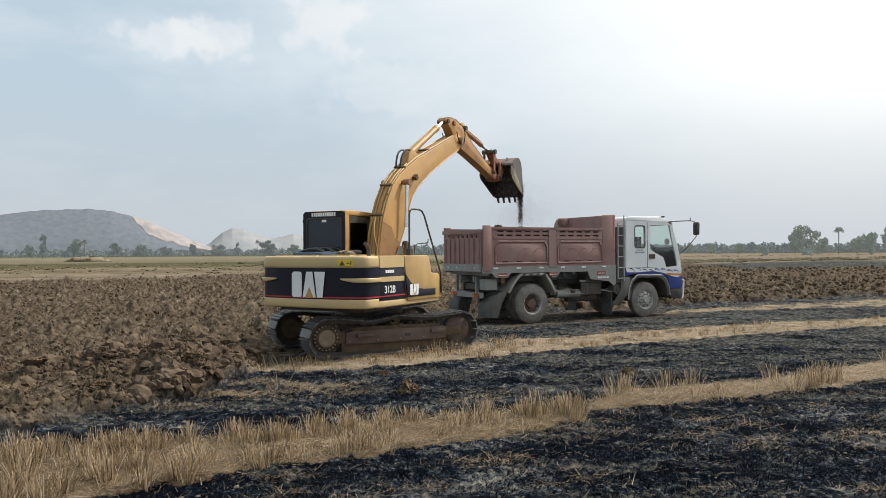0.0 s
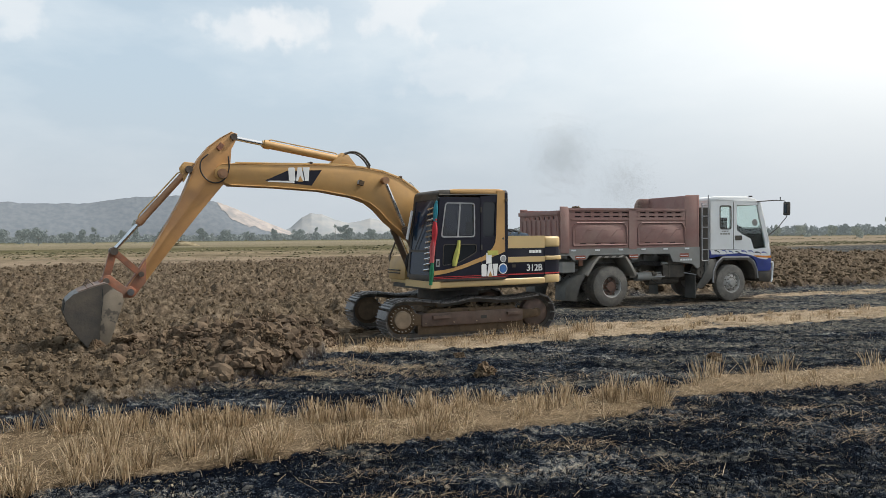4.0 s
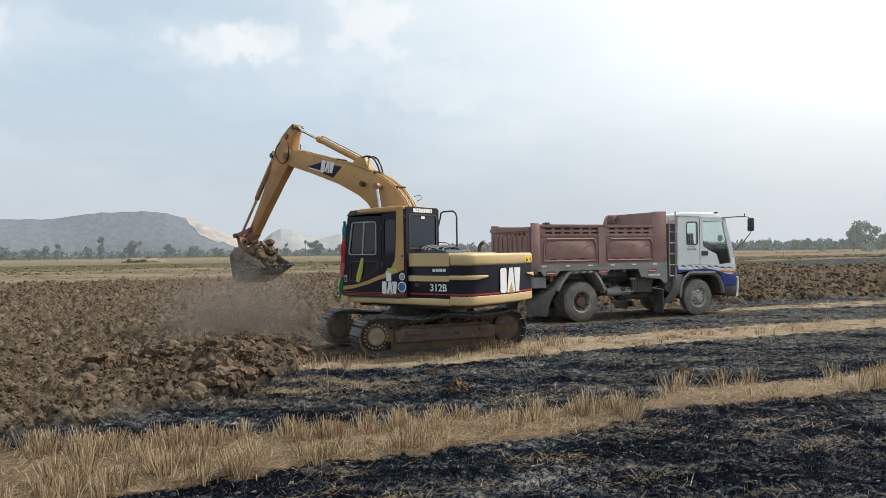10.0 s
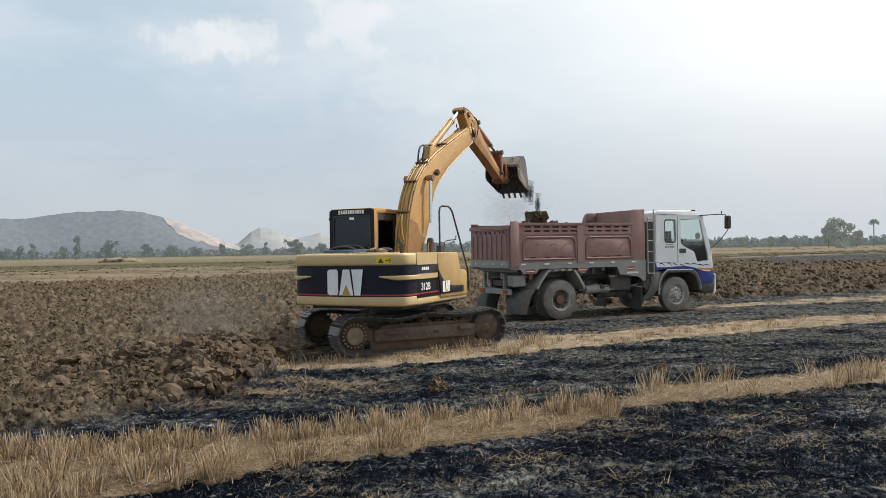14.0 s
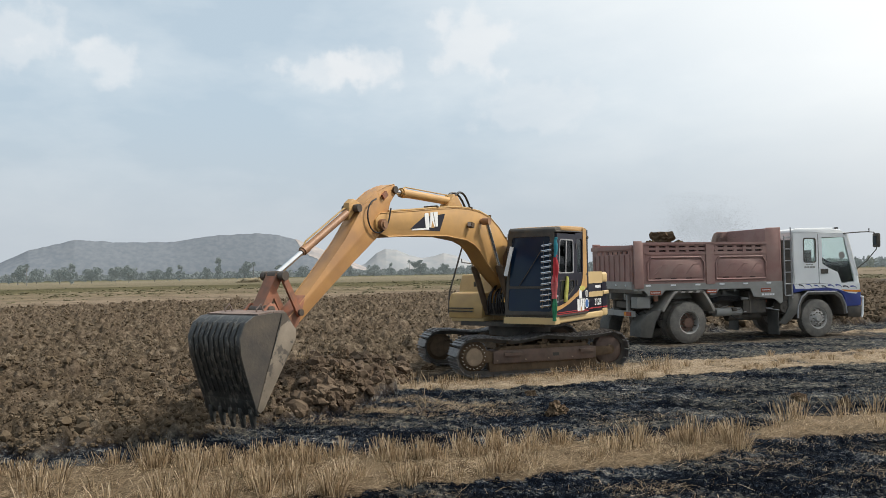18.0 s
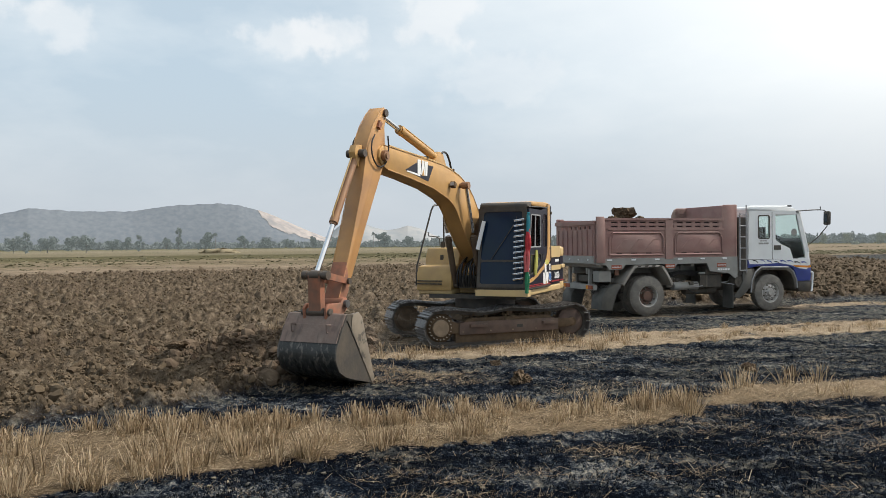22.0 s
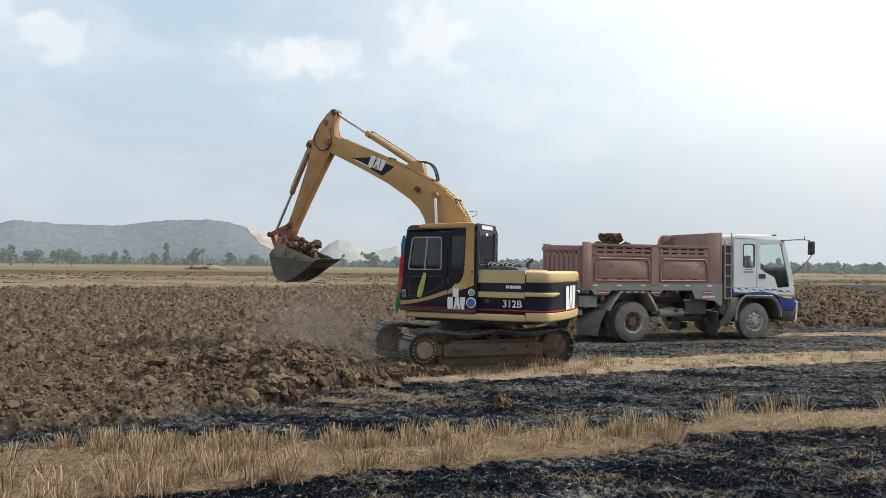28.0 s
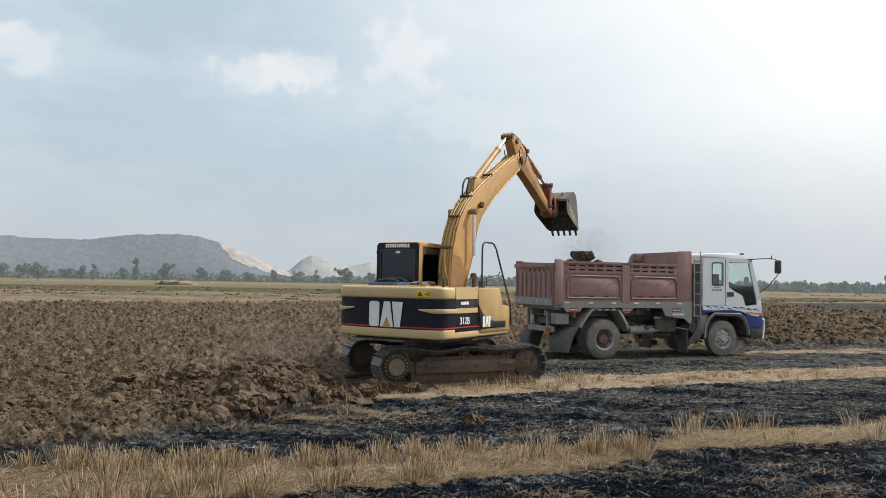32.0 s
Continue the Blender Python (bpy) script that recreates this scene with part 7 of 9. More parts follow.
def build_running_gear():
    for y, inner in ((0.0, 1), (TW, -1)):
        build_wheel(0.0, y, inner, True)
        build_wheel(WB, y + (0.02 if inner > 0 else -0.02), inner, False, 0.50, 0.512)
    tp("rear_axle", rod((0, 0.3, 0.515), (0, TW - 0.3, 0.515), 0.10, 14), CHASS)
    tp("axle_housing", lathe([(0.05, -0.2), (0.22, -0.12), (0.24, 0.0), (0.22, 0.12), (0.05, 0.2)], 20, (0, TW / 2, 0.52)), CHASS)
    tp("front_axle", rod((WB, 0.3, 0.48), (WB, TW - 0.3, 0.48), 0.07, 12), CHASS)
    for y in (0.66, 1.42):
        tp("chassis_rail", box(-1.35, 5.0, y, y + 0.08, 0.86, 1.10, 0.01), CHASS, "oily black chassis rail")
        tp("sub_rail", box(-1.45, 2.8, y, y + 0.08, 1.11, 1.27, 0.01), GREY)
        tp("leaf_spring", prism([(-0.75, 0.74), (0, 0.62), (0.75, 0.74), (0.75, 0.80), (0, 0.74), (-0.75, 0.80)], y - 0.02, y + 0.07), CHASS)
        tp("front_spring", prism([(3.35, 0.72), (WB, 0.58), (4.7, 0.72), (4.7, 0.78), (WB, 0.68), (3.35, 0.78)], y - 0.02, y + 0.07), CHASS)
    for x in (-1.3, -0.4, 0.8, 1.7, 2.6):
        tp("cross_member", box(x, x + 0.1, 0.72, 1.44, 0.90, 1.06, 0.01), CHASS)
    tp("propeller_shaft", rod((0.2, TW / 2, 0.58), (3.0, TW / 2, 0.72), 0.06, 12), CHASS)
    tp("gearbox", box(2.7, 3.5, 0.8, 1.36, 0.55, 0.95, 0.05), CHASS)
    tp("hoist_cylinder", rod((0.5, TW / 2, 0.95), (1.8, TW / 2, 1.15), 0.09, 14), CHASS)
    tk = tp("fuel_tank", box(1.75, 2.45, 0.16, 0.55, 0.70, 1.04, 0.08), BLACK, "black fuel tank")
    part("tank_strap", box(1.95, 1.99, 0.15, 0.56, 0.69, 1.05, 0.02), CHASS, tk)
    tp("air_tank", rod((0.95, 0.30, 0.74), (1.75, 0.30, 0.74), 0.115, 18), GREY, "dusty grey air tank")
    tp("valve_block", box(0.72, 0.92, 0.22, 0.42, 0.72, 0.98, 0.02), CHASS)
    tp("silencer", rod((1.5, 0.55, 0.60), (2.5, 0.55, 0.60), 0.12, 16), CHASS)
    tp("spare_box", box(1.9, 2.6, 0.12, 0.5, 1.05, 1.28, 0.03), CHASS)
    for k in range(5):
        tp("air_line", tube([(0.75, 0.24 + 0.03 * k, 0.95 + 0.03 * k), (1.1, 0.22, 1.08 + 0.02 * k), (1.6, 0.25, 1.02 + 0.03 * k), (2.2, 0.3, 1.1)], 0.014, 6), HOSE)
    # fan-shaped filter behind the cab
    tp("air_filter", lathe([(0.001, -0.0), (0.06, 0.0), (0.06, 0.02), (0.15, 0.02), (0.17, 0.05), (0.17, 0.30), (0.10, 0.32)], 24, (2.98, 0.03, 0.83)), CHASS, "round black air cleaner")
    # rear mudguard: bent sheet over the rear wheels, with hazard stripes
    arc_pts = [(-0.80, 0.86), (-0.60, 1.14), (-0.42, 1.335), (0.43, 1.335), (0.60, 1.12), (0.77, 0.83)]
    for y in (-0.02, TW - 0.62):
        bm = bmesh.new()
        th = 0.055
        prism(arc_pts + [(x * 0.93, z - th) for x, z in arc_pts[::-1]], y, y + 0.64, 0.004, bm)
        mg = tp("rear_mudguard", bm, MUDG, "bent grey mudguard over the rear wheels")
        for k in range(4):
            x = -0.36 + 0.22 * k
            part("hazard_stripe", prism([(x, 1.285), (x + 0.10, 1.285), (x + 0.14, 1.332), (x + 0.04, 1.332)], y - 0.006, y + 0.001), BLACK, mg)
    for y in (0.0, TW - 0.52):
        tp("rear_mudflap", prism([(-1.02, 0.85), (-0.80, 0.86), (-0.98, 0.55), (-1.10, 0.17), (-1.43, 0.20), (-1.40, 0.52), (-1.26, 0.72)], y, y + 0.52, 0.006), FLAP, "large dusty black rubber mudflap")
        tp("front_mudflap", box(2.72, 2.745, y + 0.02, y + 0.44, 0.10, 0.74, 0.004), FLAP, "dusty black rubber mudflap")
        tp("fender_apron", prism([(3.06, 1.16), (3.34, 1.18), (3.40, 1.02), (3.36, 0.74), (3.16, 0.52), (2.92, 0.36), (2.74, 0.40), (2.96, 0.66), (3.05, 0.86)], y + (0.0 if y < 1 else 0.45), y + (0.05 if y < 1 else 0.5), 0.008), FLAP, "dark dusty apron behind the front wheel")
    # small pipes, valves and brackets along the chassis
    rng = random.Random(31)
    for k in range(26):
        x, z = rng.uniform(0.72, 2.55), rng.uniform(0.70, 1.24)
        y = rng.uniform(0.10, 0.55)
        kind = k % 4
        if kind == 0:
            tp("bracket", box(x, x + rng.uniform(0.05, 0.16), y, y + 0.06, z, z + rng.uniform(0.05, 0.16), 0.008), rng.choice((GREY, CHASS, RUST)))
        elif kind == 1:
            tp("brake_valve", rod((x, y, z), (x + rng.uniform(0.08, 0.2), y, z), rng.uniform(0.03, 0.06), 10), rng.choice((GREY, CHASS)))
        else:
            tp("air_pipe", tube(arc((x, y, z), (x + rng.uniform(0.3, 0.7), y + rng.uniform(-0.1, 0.1), z + rng.uniform(-0.15, 0.1)), (0, -0.04, rng.uniform(-0.1, 0.08))), rng.uniform(0.009, 0.017), 5), rng.choice((HOSE, GREY, PLAS, CHASS)))
    for k in range(10):
        x, z = rng.uniform(-1.42, -0.75), rng.uniform(0.75, 1.25)
        y = rng.uniform(0.15, 0.6)
        if k % 2:
            tp("bracket", box(x, x + rng.uniform(0.05, 0.14), y, y + 0.05, z, z + rng.uniform(0.08, 0.2), 0.008), rng.choice((GREY, CHASS, RUST)))
        else:
            tp("cable", tube(arc((x, y, z), (x + rng.uniform(0.2, 0.5), y, z + rng.uniform(-0.2, 0.1)), (0, 0, -0.1)), 0.012, 5), HOSE)
    tp("wheel_chock_box", box(-1.42, -1.05, 0.12, 0.42, 0.92, 1.2, 0.02), GREY)
    # rear under-ride frame, lamps
    tp("rear_crossbar", box(-1.50, -1.40, 0.25, TW - 0.25, 0.70, 0.84, 0.01), GREY)
    for y in (0.5, 1.6):
        tp("bar_hanger", box(-1.48, -1.40, y, y + 0.07, 0.80, 1.25, 0.008), GREY)
    for y in (0.3, 1.55):
        lm = tp("tail_lamp", box(-1.53, -1.50, y, y + 0.30, 0.72, 0.82, 0.008), LAMPR, "red and orange tail lamp")
        part("indicator", box(-1.535, -1.53, y + 0.2, y + 0.3, 0.72, 0.82), LAMPO, lm)


build_running_gear()


def build_bed():
    x0, x1, zt = -1.54, 2.86, 2.58
    tp("bed_floor", box(x0, x1, 0.04, TW - 0.04, 1.42, 1.50, 0.01), GREY)
    for k in range(8):
        tp("floor_bearer", box(x0 + 0.15 + k * 0.56, x0 + 0.23 + k * 0.56, 0.08, TW - 0.08, 1.29, 1.42), GREY)
    for side, y in ((-1, 0.0), (1, TW)):
        s = side
        holes = []
        ya, yb = (y, y + 0.05) if s < 0 else (y - 0.05, y)
        rows = [(2.452, 2.492), (2.345, 2.385)]
        cols = [x0 + 0.42 + 0.288 * i for i in range(13)]
        for z0, z1 in rows:
            for c in cols:
                if c + 0.2 < 2.36:
                    holes.append((c, c + 0.20, z0, z1))
        sb = tp("side_board", pierced(x0, 2.40, 1.50, 2.55, ya, yb, holes), ROSE, "faded maroon pressed-steel side board")
        o = -0.035 if s < 0 else 0.035
        # added dark sheet makes the slots look deep and shaded
        part("slot_liner", box(x0 + 0.3, 2.38, *((y + 0.055, y + 0.06) if s < 0 else (y - 0.06, y - 0.055)), 2.33, 2.51), ROSED, sb, "dark sheet added for the shade behind the slots")
        part("top_rail", box(x0, 2.40, min(y, y + o), max(y, y + o), 2.525, 2.585, 0.012), ROSE, sb)
        part("mid_rail", box(x0 + 0.30, 2.40, min(y, y + o * 0.7), max(y, y + o * 0.7), 2.27, 2.315, 0.008), ROSE, sb)
        # corner posts and the pressed panels
        part("rear_post", prism([(x0 - 0.03, 1.42), (x0 - 0.03, 2.62), (x0 + 0.18, 2.62), (x0 + 0.22, 2.56), (x0 + 0.22, 1.42)], min(y, y + o * 1.6), max(y, y + o * 1.6), 0.01), ROSE, sb)
        part("centre_post", box(0.52, 0.76, min(y, y + o), max(y, y + o), 1.50, 2.56, 0.01), ROSE, sb)
        part("front_post", prism([(2.36, 1.42), (2.36, 2.90), (2.42, 2.96), (2.86, 2.97), (2.86, 1.2), (2.6, 1.2)], ya, yb, 0.012), ROSE, sb)
        for a, b in ((-1.18, 0.46), (0.82, 2.34)):
            rim = [(a, 1.62), (a, 2.06), (a + 0.10, 2.20), (b - 0.10, 2.20), (b, 2.06), (b, 1.62)]
            inn = [(a + 0.06, 1.68), (a + 0.06, 2.03), (a + 0.13, 2.14), (b - 0.13, 2.14), (b - 0.06, 2.03), (b - 0.06, 1.68)]
            part("panel_rim", tube([(x, y + o * 0.6, z) for x, z in rim + rim[:1]], 0.022, 6), ROSE, sb)
            part("pressed_panel", prism(inn, min(y, y + o * 0.35), max(y, y + o * 0.35), 0.006), ROSE, sb)
            for k in range(3):
                c = a + 0.22 + k * (b - a - 0.3) / 3
                part("panel_crease", tube([(c, y + o * 0.45, 1.78), (c + 0.22, y + o * 0.45, 2.02), (c + 0.34, y + o * 0.45, 2.02)], 0.012, 5), ROSE, sb)
                # dark bar painted as the shade in a drain slot
                part("drain_slot", box(c, c + 0.16, min(y, y + o * 0.5), max(y, y + o * 0.5), 1.655, 1.675), ROSED, sb)
        # grey sill with saw-tooth skirt
        sk = [(x0 - 0.03, 1.53), (2.86, 1.53), (2.86, 0.98), (2.78, 0.93), (2.62, 1.06), (2.35, 1.10), (1.95, 1.14), (1.85, 1.36), (0.90, 1.36), (0.78, 1.22), (0.62, 1.22), (0.55, 1.36), (-0.70, 1.36), (-0.80, 1.24), (-1.18, 1.24), (-1.28, 1.36), (x0 - 0.03, 1.36)]
        sl = tp("side_sill", prism(sk, *((y - 0.012, y + 0.03) if s < 0 else (y - 0.03, y + 0.012))), GREY, "chalky grey sill with a notched skirt")
        for k in range(6):
            c = -1.25 + k * 0.72
            part("hinge_block", box(c, c + 0.14, *((y - 0.03, y) if s < 0 else (y, y + 0.03)), 1.47, 1.51, 0.006), CABW, sl)
        for a in (-1.12, 0.52, 2.18):
            rf = part("reflector", box(a, a + 0.30, *((y - 0.018, y - 0.004) if s < 0 else (y + 0.004, y + 0.018)), 1.255, 1.355, 0.004), LAMPR, sl, "red and white reflector strip")
            part("white_bar", box(a + 0.02, a + 0.28, *((y - 0.022, y - 0.006) if s < 0 else (y + 0.006, y + 0.022)), 1.295, 1.315), CABW, rf)
        bars("unreadable_writing", sl, Matrix.Translation((2.45, y - 0.014 if s < 0 else y + 0.014, 1.16)), ((-0.25, -0.18), (-0.16, -0.10), (-0.08, -0.03), (-0.01, 0.06), (0.08, 0.14)), 0.05, CABW)
    # tailgate at the rear: ribbed maroon board on a grey foot
    tg = tp("tailgate", pierced(0.03, TW - 0.03, 1.42, 2.52, -0.025, 0.025, [(0.22 + 0.25 * i, 0.38 + 0.25 * i, 2.30, 2.38) for i in range(7)]), ROSE, "faded maroon ribbed tailgate")
    tg.matrix_local = Matrix.Translation((x0 - 0.03, 0, 0)) @ Matrix.Rotation(radians(90), 4, "Z")
    for k in range(8):
        part("gate_rib", box(0.10 + 0.27 * k, 0.17 + 0.27 * k, 0.02, 0.06, 1.62, 2.28, 0.008), ROSE, tg)
    part("gate_rail", box(0.0, TW, 0.02, 0.07, 2.42, 2.52, 0.012), ROSE, tg)
    part("gate_foot", box(0.03, TW - 0.03, 0.02, 0.06, 1.40, 1.60, 0.008), GREY, tg)
    for k in range(4):
        part("gate_bolt", rod((0.3 + 0.5 * k, 0.06, 1.50), (0.3 + 0.5 * k, 0.08, 1.50), 0.025, 8), CABW, tg)
    # headboard with a raised shield over the cab
    hb = tp("headboard", prism([(0.0, 1.42), (TW, 1.42), (TW, 2.97), (0.0, 2.97)], -0.03, 0.03, 0.01), ROSE, "tall dusty maroon headboard")
    hb.matrix_local = Matrix.Translation((2.80, 0, 0)) @ Matrix.Rotation(radians(90), 4, "Z")
    fs = tp("far_wing", prism([(2.22, 2.56), (2.28, 2.80), (2.34, 2.90), (2.36, 2.93), (2.80, 2.94), (2.80, 2.56)], TW - 0.05, TW, 0.008), WINGD, "raised far side wing, dusty inside")
    # ladder between bed and cab
    ld = tp("ladder", tube([(2.93, -0.03, 1.16), (2.93, -0.03, 2.74)], 0.019, 6, tube([(3.15, -0.03, 1.06), (3.15, -0.03, 2.96)], 0.019, 6)), PLAS, "dusty grey steel ladder")
    for k in range(6):
        part("rung", tube([(2.93, -0.03, 1.14 + 0.31 * k), (3.15, -0.03, 1.14 + 0.31 * k)], 0.015, 6), PLAS, ld)
    # added black block fills the gap behind the ladder in place of shade
    tp("cab_bulkhead", box(2.91, 3.22, 0.03, TW - 0.03, 1.0, 2.62, 0.02), BLACK, "black block added for the shade between bed and cab")


build_bed()


def build_truck_cab():
    xr, zf, zr = 3.24, 1.44, 2.90
    yn, yf = 0.03, TW - 0.03
    qw = rounded_ring([(3.56, 2.67), (3.95, 2.67), (3.95, 2.02), (3.56, 2.02)], 0.08)
    cab = tp("cab_body", plate([(xr, zf), (4.03, zf), (4.03, 2.84), (xr, 2.84)], [qw], yn, yn + 0.06), CABW, "white cab side behind the door")
    part("rear_side_window", plate(rounded_ring([(3.54, 2.69), (3.97, 2.69), (3.97, 2.0), (3.54, 2.0)], 0.08), [], yn + 0.02, yn + 0.028), GLASSG, cab, "small rear side window")
    part("window_seal", plate(rounded_ring([(3.545, 2.685), (3.965, 2.685), (3.965, 2.005), (3.545, 2.005)], 0.085), [rounded_ring([(3.575, 2.655), (3.935, 2.655), (3.935, 2.035), (3.575, 2.035)], 0.07)], yn - 0.007, yn - 0.001), BLACK, cab, "black rubber window seal")
    part("rear_wall", box(xr, xr + 0.05, yn, yf, zf, 2.84, 0.02), CABW, cab)
    part("roof", prism([(xr - 0.01, 2.80), (xr, 2.88), (3.32, 2.925), (4.5, 2.93), (4.80, 2.90), (4.94, 2.82), (4.92, 2.78), (3.3, 2.78)], yn, yf, 0.03), CABW, cab, "white rounded cab roof")
    part("sun_visor_ridge", rod((3.4, yn + 0.1, 2.93), (4.7, yn + 0.1, 2.945), 0.02, 8), CABW, cab)
    # door: outline with a slanting front edge and dipped window
    for y_, nm in ((yn, "door"), (yf - 0.06, "far_door")):
        bm = bmesh.new()
        prism([(4.05, zf), (4.05, 2.76), (4.16, 2.76), (4.16, 1.98), (4.36, 1.86), (4.66, 1.74), (4.72, 1.60), (4.78, 1.44), (4.98, 1.44), (4.98, zf - 0.02)], y_, y_ + 0.055, 0, bm)
        prism([(4.05, 2.70), (4.05, 2.80), (4.90, 2.80), (4.94, 2.70)], y_ + 0.001, y_ + 0.056, 0, bm)
        prism([(4.90, 2.78), (5.01, 2.30), (5.22, 1.66), (5.25, 1.44), (5.36, 1.44), (5.33, 1.72), (5.10, 2.36), (4.99, 2.80)], y_, y_ + 0.055, 0, bm)
        prism([(4.98, 1.36), (4.98, 1.46), (5.36, 1.46), (5.37, 1.36)], y_ + 0.001, y_ + 0.056, 0, bm)
        dr = part(nm, bm, CABW, cab, "white cab door with a deep dipped window")
    part("door_window", prism([(4.14, 1.96), (4.14, 2.72), (4.92, 2.72), (5.04, 2.28), (5.26, 1.46), (4.76, 1.42), (4.70, 1.62), (4.64, 1.76), (4.34, 1.88)], yn + 0.02, yn + 0.028), GLASSG, cab, "greenish door window")
    part("far_window", prism([(4.14, 1.96), (4.14, 2.72), (4.92, 2.72), (5.04, 2.28), (5.26, 1.46), (4.76, 1.42), (4.64, 1.76)], yf - 0.04, yf - 0.032), GLASSG, cab)
    part("window_film", prism([(4.15, 1.97), (4.15, 2.16), (4.45, 2.02), (5.08, 2.04), (5.24, 1.48), (4.78, 1.44), (4.70, 1.64), (4.66, 1.76), (4.36, 1.88)], yn + 0.03, yn + 0.034), GLASSB, cab, "dark film on the lower door window")
    bm = rod((4.83, yn + 0.012, 2.20), (4.83, yn + 0.017, 2.20), 0.10, 20)
    part("window_sticker", bm, GREY, cab)
    part("door_handle", box(4.10, 4.33, yn - 0.02, yn, 1.70, 1.83, 0.015), BLACK, cab, "black door handle recess")
    part("door_gap", box(4.035, 4.047, yn - 0.002, yn + 0.03, zf, 2.78), BLACK, cab)
    bars("door_writing", cab, Matrix.Translation((3.74, yn - 0.002, 1.86)), ((-0.17, -0.10), (-0.08, -0.02), (0.0, 0.07), (0.09, 0.17)), 0.05, GREY, None, "small grey writing, unreadable")
    bars("door_writing", cab, Matrix.Translation((3.74, yn - 0.002, 1.94)), ((-0.12, -0.06), (-0.04, 0.03), (0.05, 0.11)), 0.03, GREY)
    # windscreen and nose
    m = Matrix.Translation((0, 0, 0))
    part("windscreen", prism([(5.02, 2.76), (5.04, 2.76), (5.41, 1.62), (5.39, 1.62)], yn + 0.1, yf - 0.1), GLASSG, cab, "wide windscreen")
    for y_ in (yn, yf - 0.10):
        part("screen_pillar", prism([(4.95, 2.80), (5.05, 2.80), (5.43, 1.62), (5.36, 1.62)], y_, y_ + 0.10, 0.02), CABW, cab)
    part("screen_header", prism([(4.86, 2.74), (4.94, 2.84), (5.06, 2.76), (5.03, 2.70)], yn, yf, 0.015), CABW, cab)
    part("nose_panel", prism([(5.30, 1.64), (5.42, 1.64), (5.45, 1.30), (5.44, 1.02), (5.30, 1.02)], yn + 0.01, yf - 0.01, 0.02), CABW, cab, "white nose panel")
    part("dashboard", box(5.0, 5.32, yn + 0.12, yf - 0.12, 1.5, 1.80, 0.05), BLACK, cab)
    for y_ in (0.35, 1.35):
        part("seat", box(4.05, 4.55, y_, y_ + 0.5, 1.5, 1.66, 0.05), BLACK, cab)
        part("seat_back", box(3.96, 4.10, y_, y_ + 0.5, 1.6, 2.35, 0.05), BLACK, cab)
    part("steering_wheel", tube([(4.95 + 0.06 * math.cos(a), 1.6 + 0.2 * math.cos(a) * 0 + 0.2 * math.sin(a), 1.98 + 0.18 * math.cos(a)) for a in [2 * math.pi * i / 20 for i in range(21)]], 0.014, 6), BLACK, cab)
    part("cab_floor", box(xr, 5.3, yn + 0.03, yf - 0.03, 1.38, 1.46), CHASS, cab)
    # blue lower cab, wheel arch, stripes
    bl = [(xr, 1.43), (5.44, 1.43), (5.47, 1.05), (5.45, 0.80), (4.97, 0.80), (4.93, 1.02), (4.86, 1.14), (4.74, 1.22), (3.62, 1.26), (3.42, 1.22), (xr, 1.20)]
    for y_ in (yn - 0.005, yf - 0.055):
        lo = tp("lower_cab", prism(bl, y_, y_ + 0.06, 0.01), CABB, "blue lower cab with white and orange stripes")
        yy = y_ - 0.004 if y_ < 1 else y_ + 0.064
        part("white_sweep", prism([(xr + 0.02, 1.43), (3.30, 1.31), (3.7, 1.30), (4.3, 1.33), (4.7, 1.27), (5.05, 1.16), (5.30, 1.13), (5.43, 1.22), (5.44, 1.43)], min(yy, yy + 0.003), max(yy, yy + 0.003)), CABW, lo)
        for k in range(8):
            cx, cz, rr = 3.42 + 0.25 * k, 1.30 + 0.02 * math.sin(k * 1.7) - 0.008 * k, 0.13
            a0 = 0.2 if k < 4 else 0.5
            band = [(cx + rr * 1.35 * math.cos(a0 + q * 0.22), cz + rr * math.sin(a0 + q * 0.22)) for q in range(8)]
            inner = [(cx + 0.03 + rr * 1.10 * math.cos(a0 + q * 0.22), cz - 0.01 + rr * 0.80 * math.sin(a0 + q * 0.22)) for q in range(8)]
            part("blue_flash", prism([(min(u, 5.42), min(v, 1.428)) for u, v in band + inner[::-1]], min(yy - 0.002, yy + 0.004), max(yy - 0.002, yy + 0.004)), CABB if k % 3 else NAVY, lo)
        part("orange_flash", prism([(4.80, 1.26), (5.43, 1.23), (5.43, 1.17), (4.92, 1.20)], min(yy - 0.002, yy + 0.004), max(yy - 0.002, yy + 0.004)), LAMPO, lo)
        arch = [(3.33, 0.52), (3.36, 0.85), (3.48, 1.08), (3.68, 1.22), (4.62, 1.20), (4.80, 1.08), (4.92, 0.85), (4.95, 0.60)]
        tp("wheel_arch", prism(arch + [(WB + (x - WB) * 0.90, 0.30 + (z - 0.30) * 0.92) for x, z in arch[::-1]], min(y_ - 0.02, y_ + 0.5) if y_ < 1 else y_ - 0.42, y_ + 0.5 if y_ < 1 else y_ + 0.08, 0.008), CHASS, "dark grey front wheel arch")
        tp("arch_lip", tube([(x, y_ - 0.02 if y_ < 1 else y_ + 0.08, z) for x, z in arch], 0.022, 6), PLAS, "grey arch lip")
        tp("entry_step", box(3.18, 3.46, y_, y_ + 0.06, 0.62, 1.18, 0.02), CHASS)
    bp_ = tp("bumper", prism([(5.02, 0.50), (5.0, 0.79), (5.47, 0.79), (5.50, 0.74), (5.47, 0.52), (5.42, 0.47)], yn, yf, 0.03), BLACK, "black front bumper")
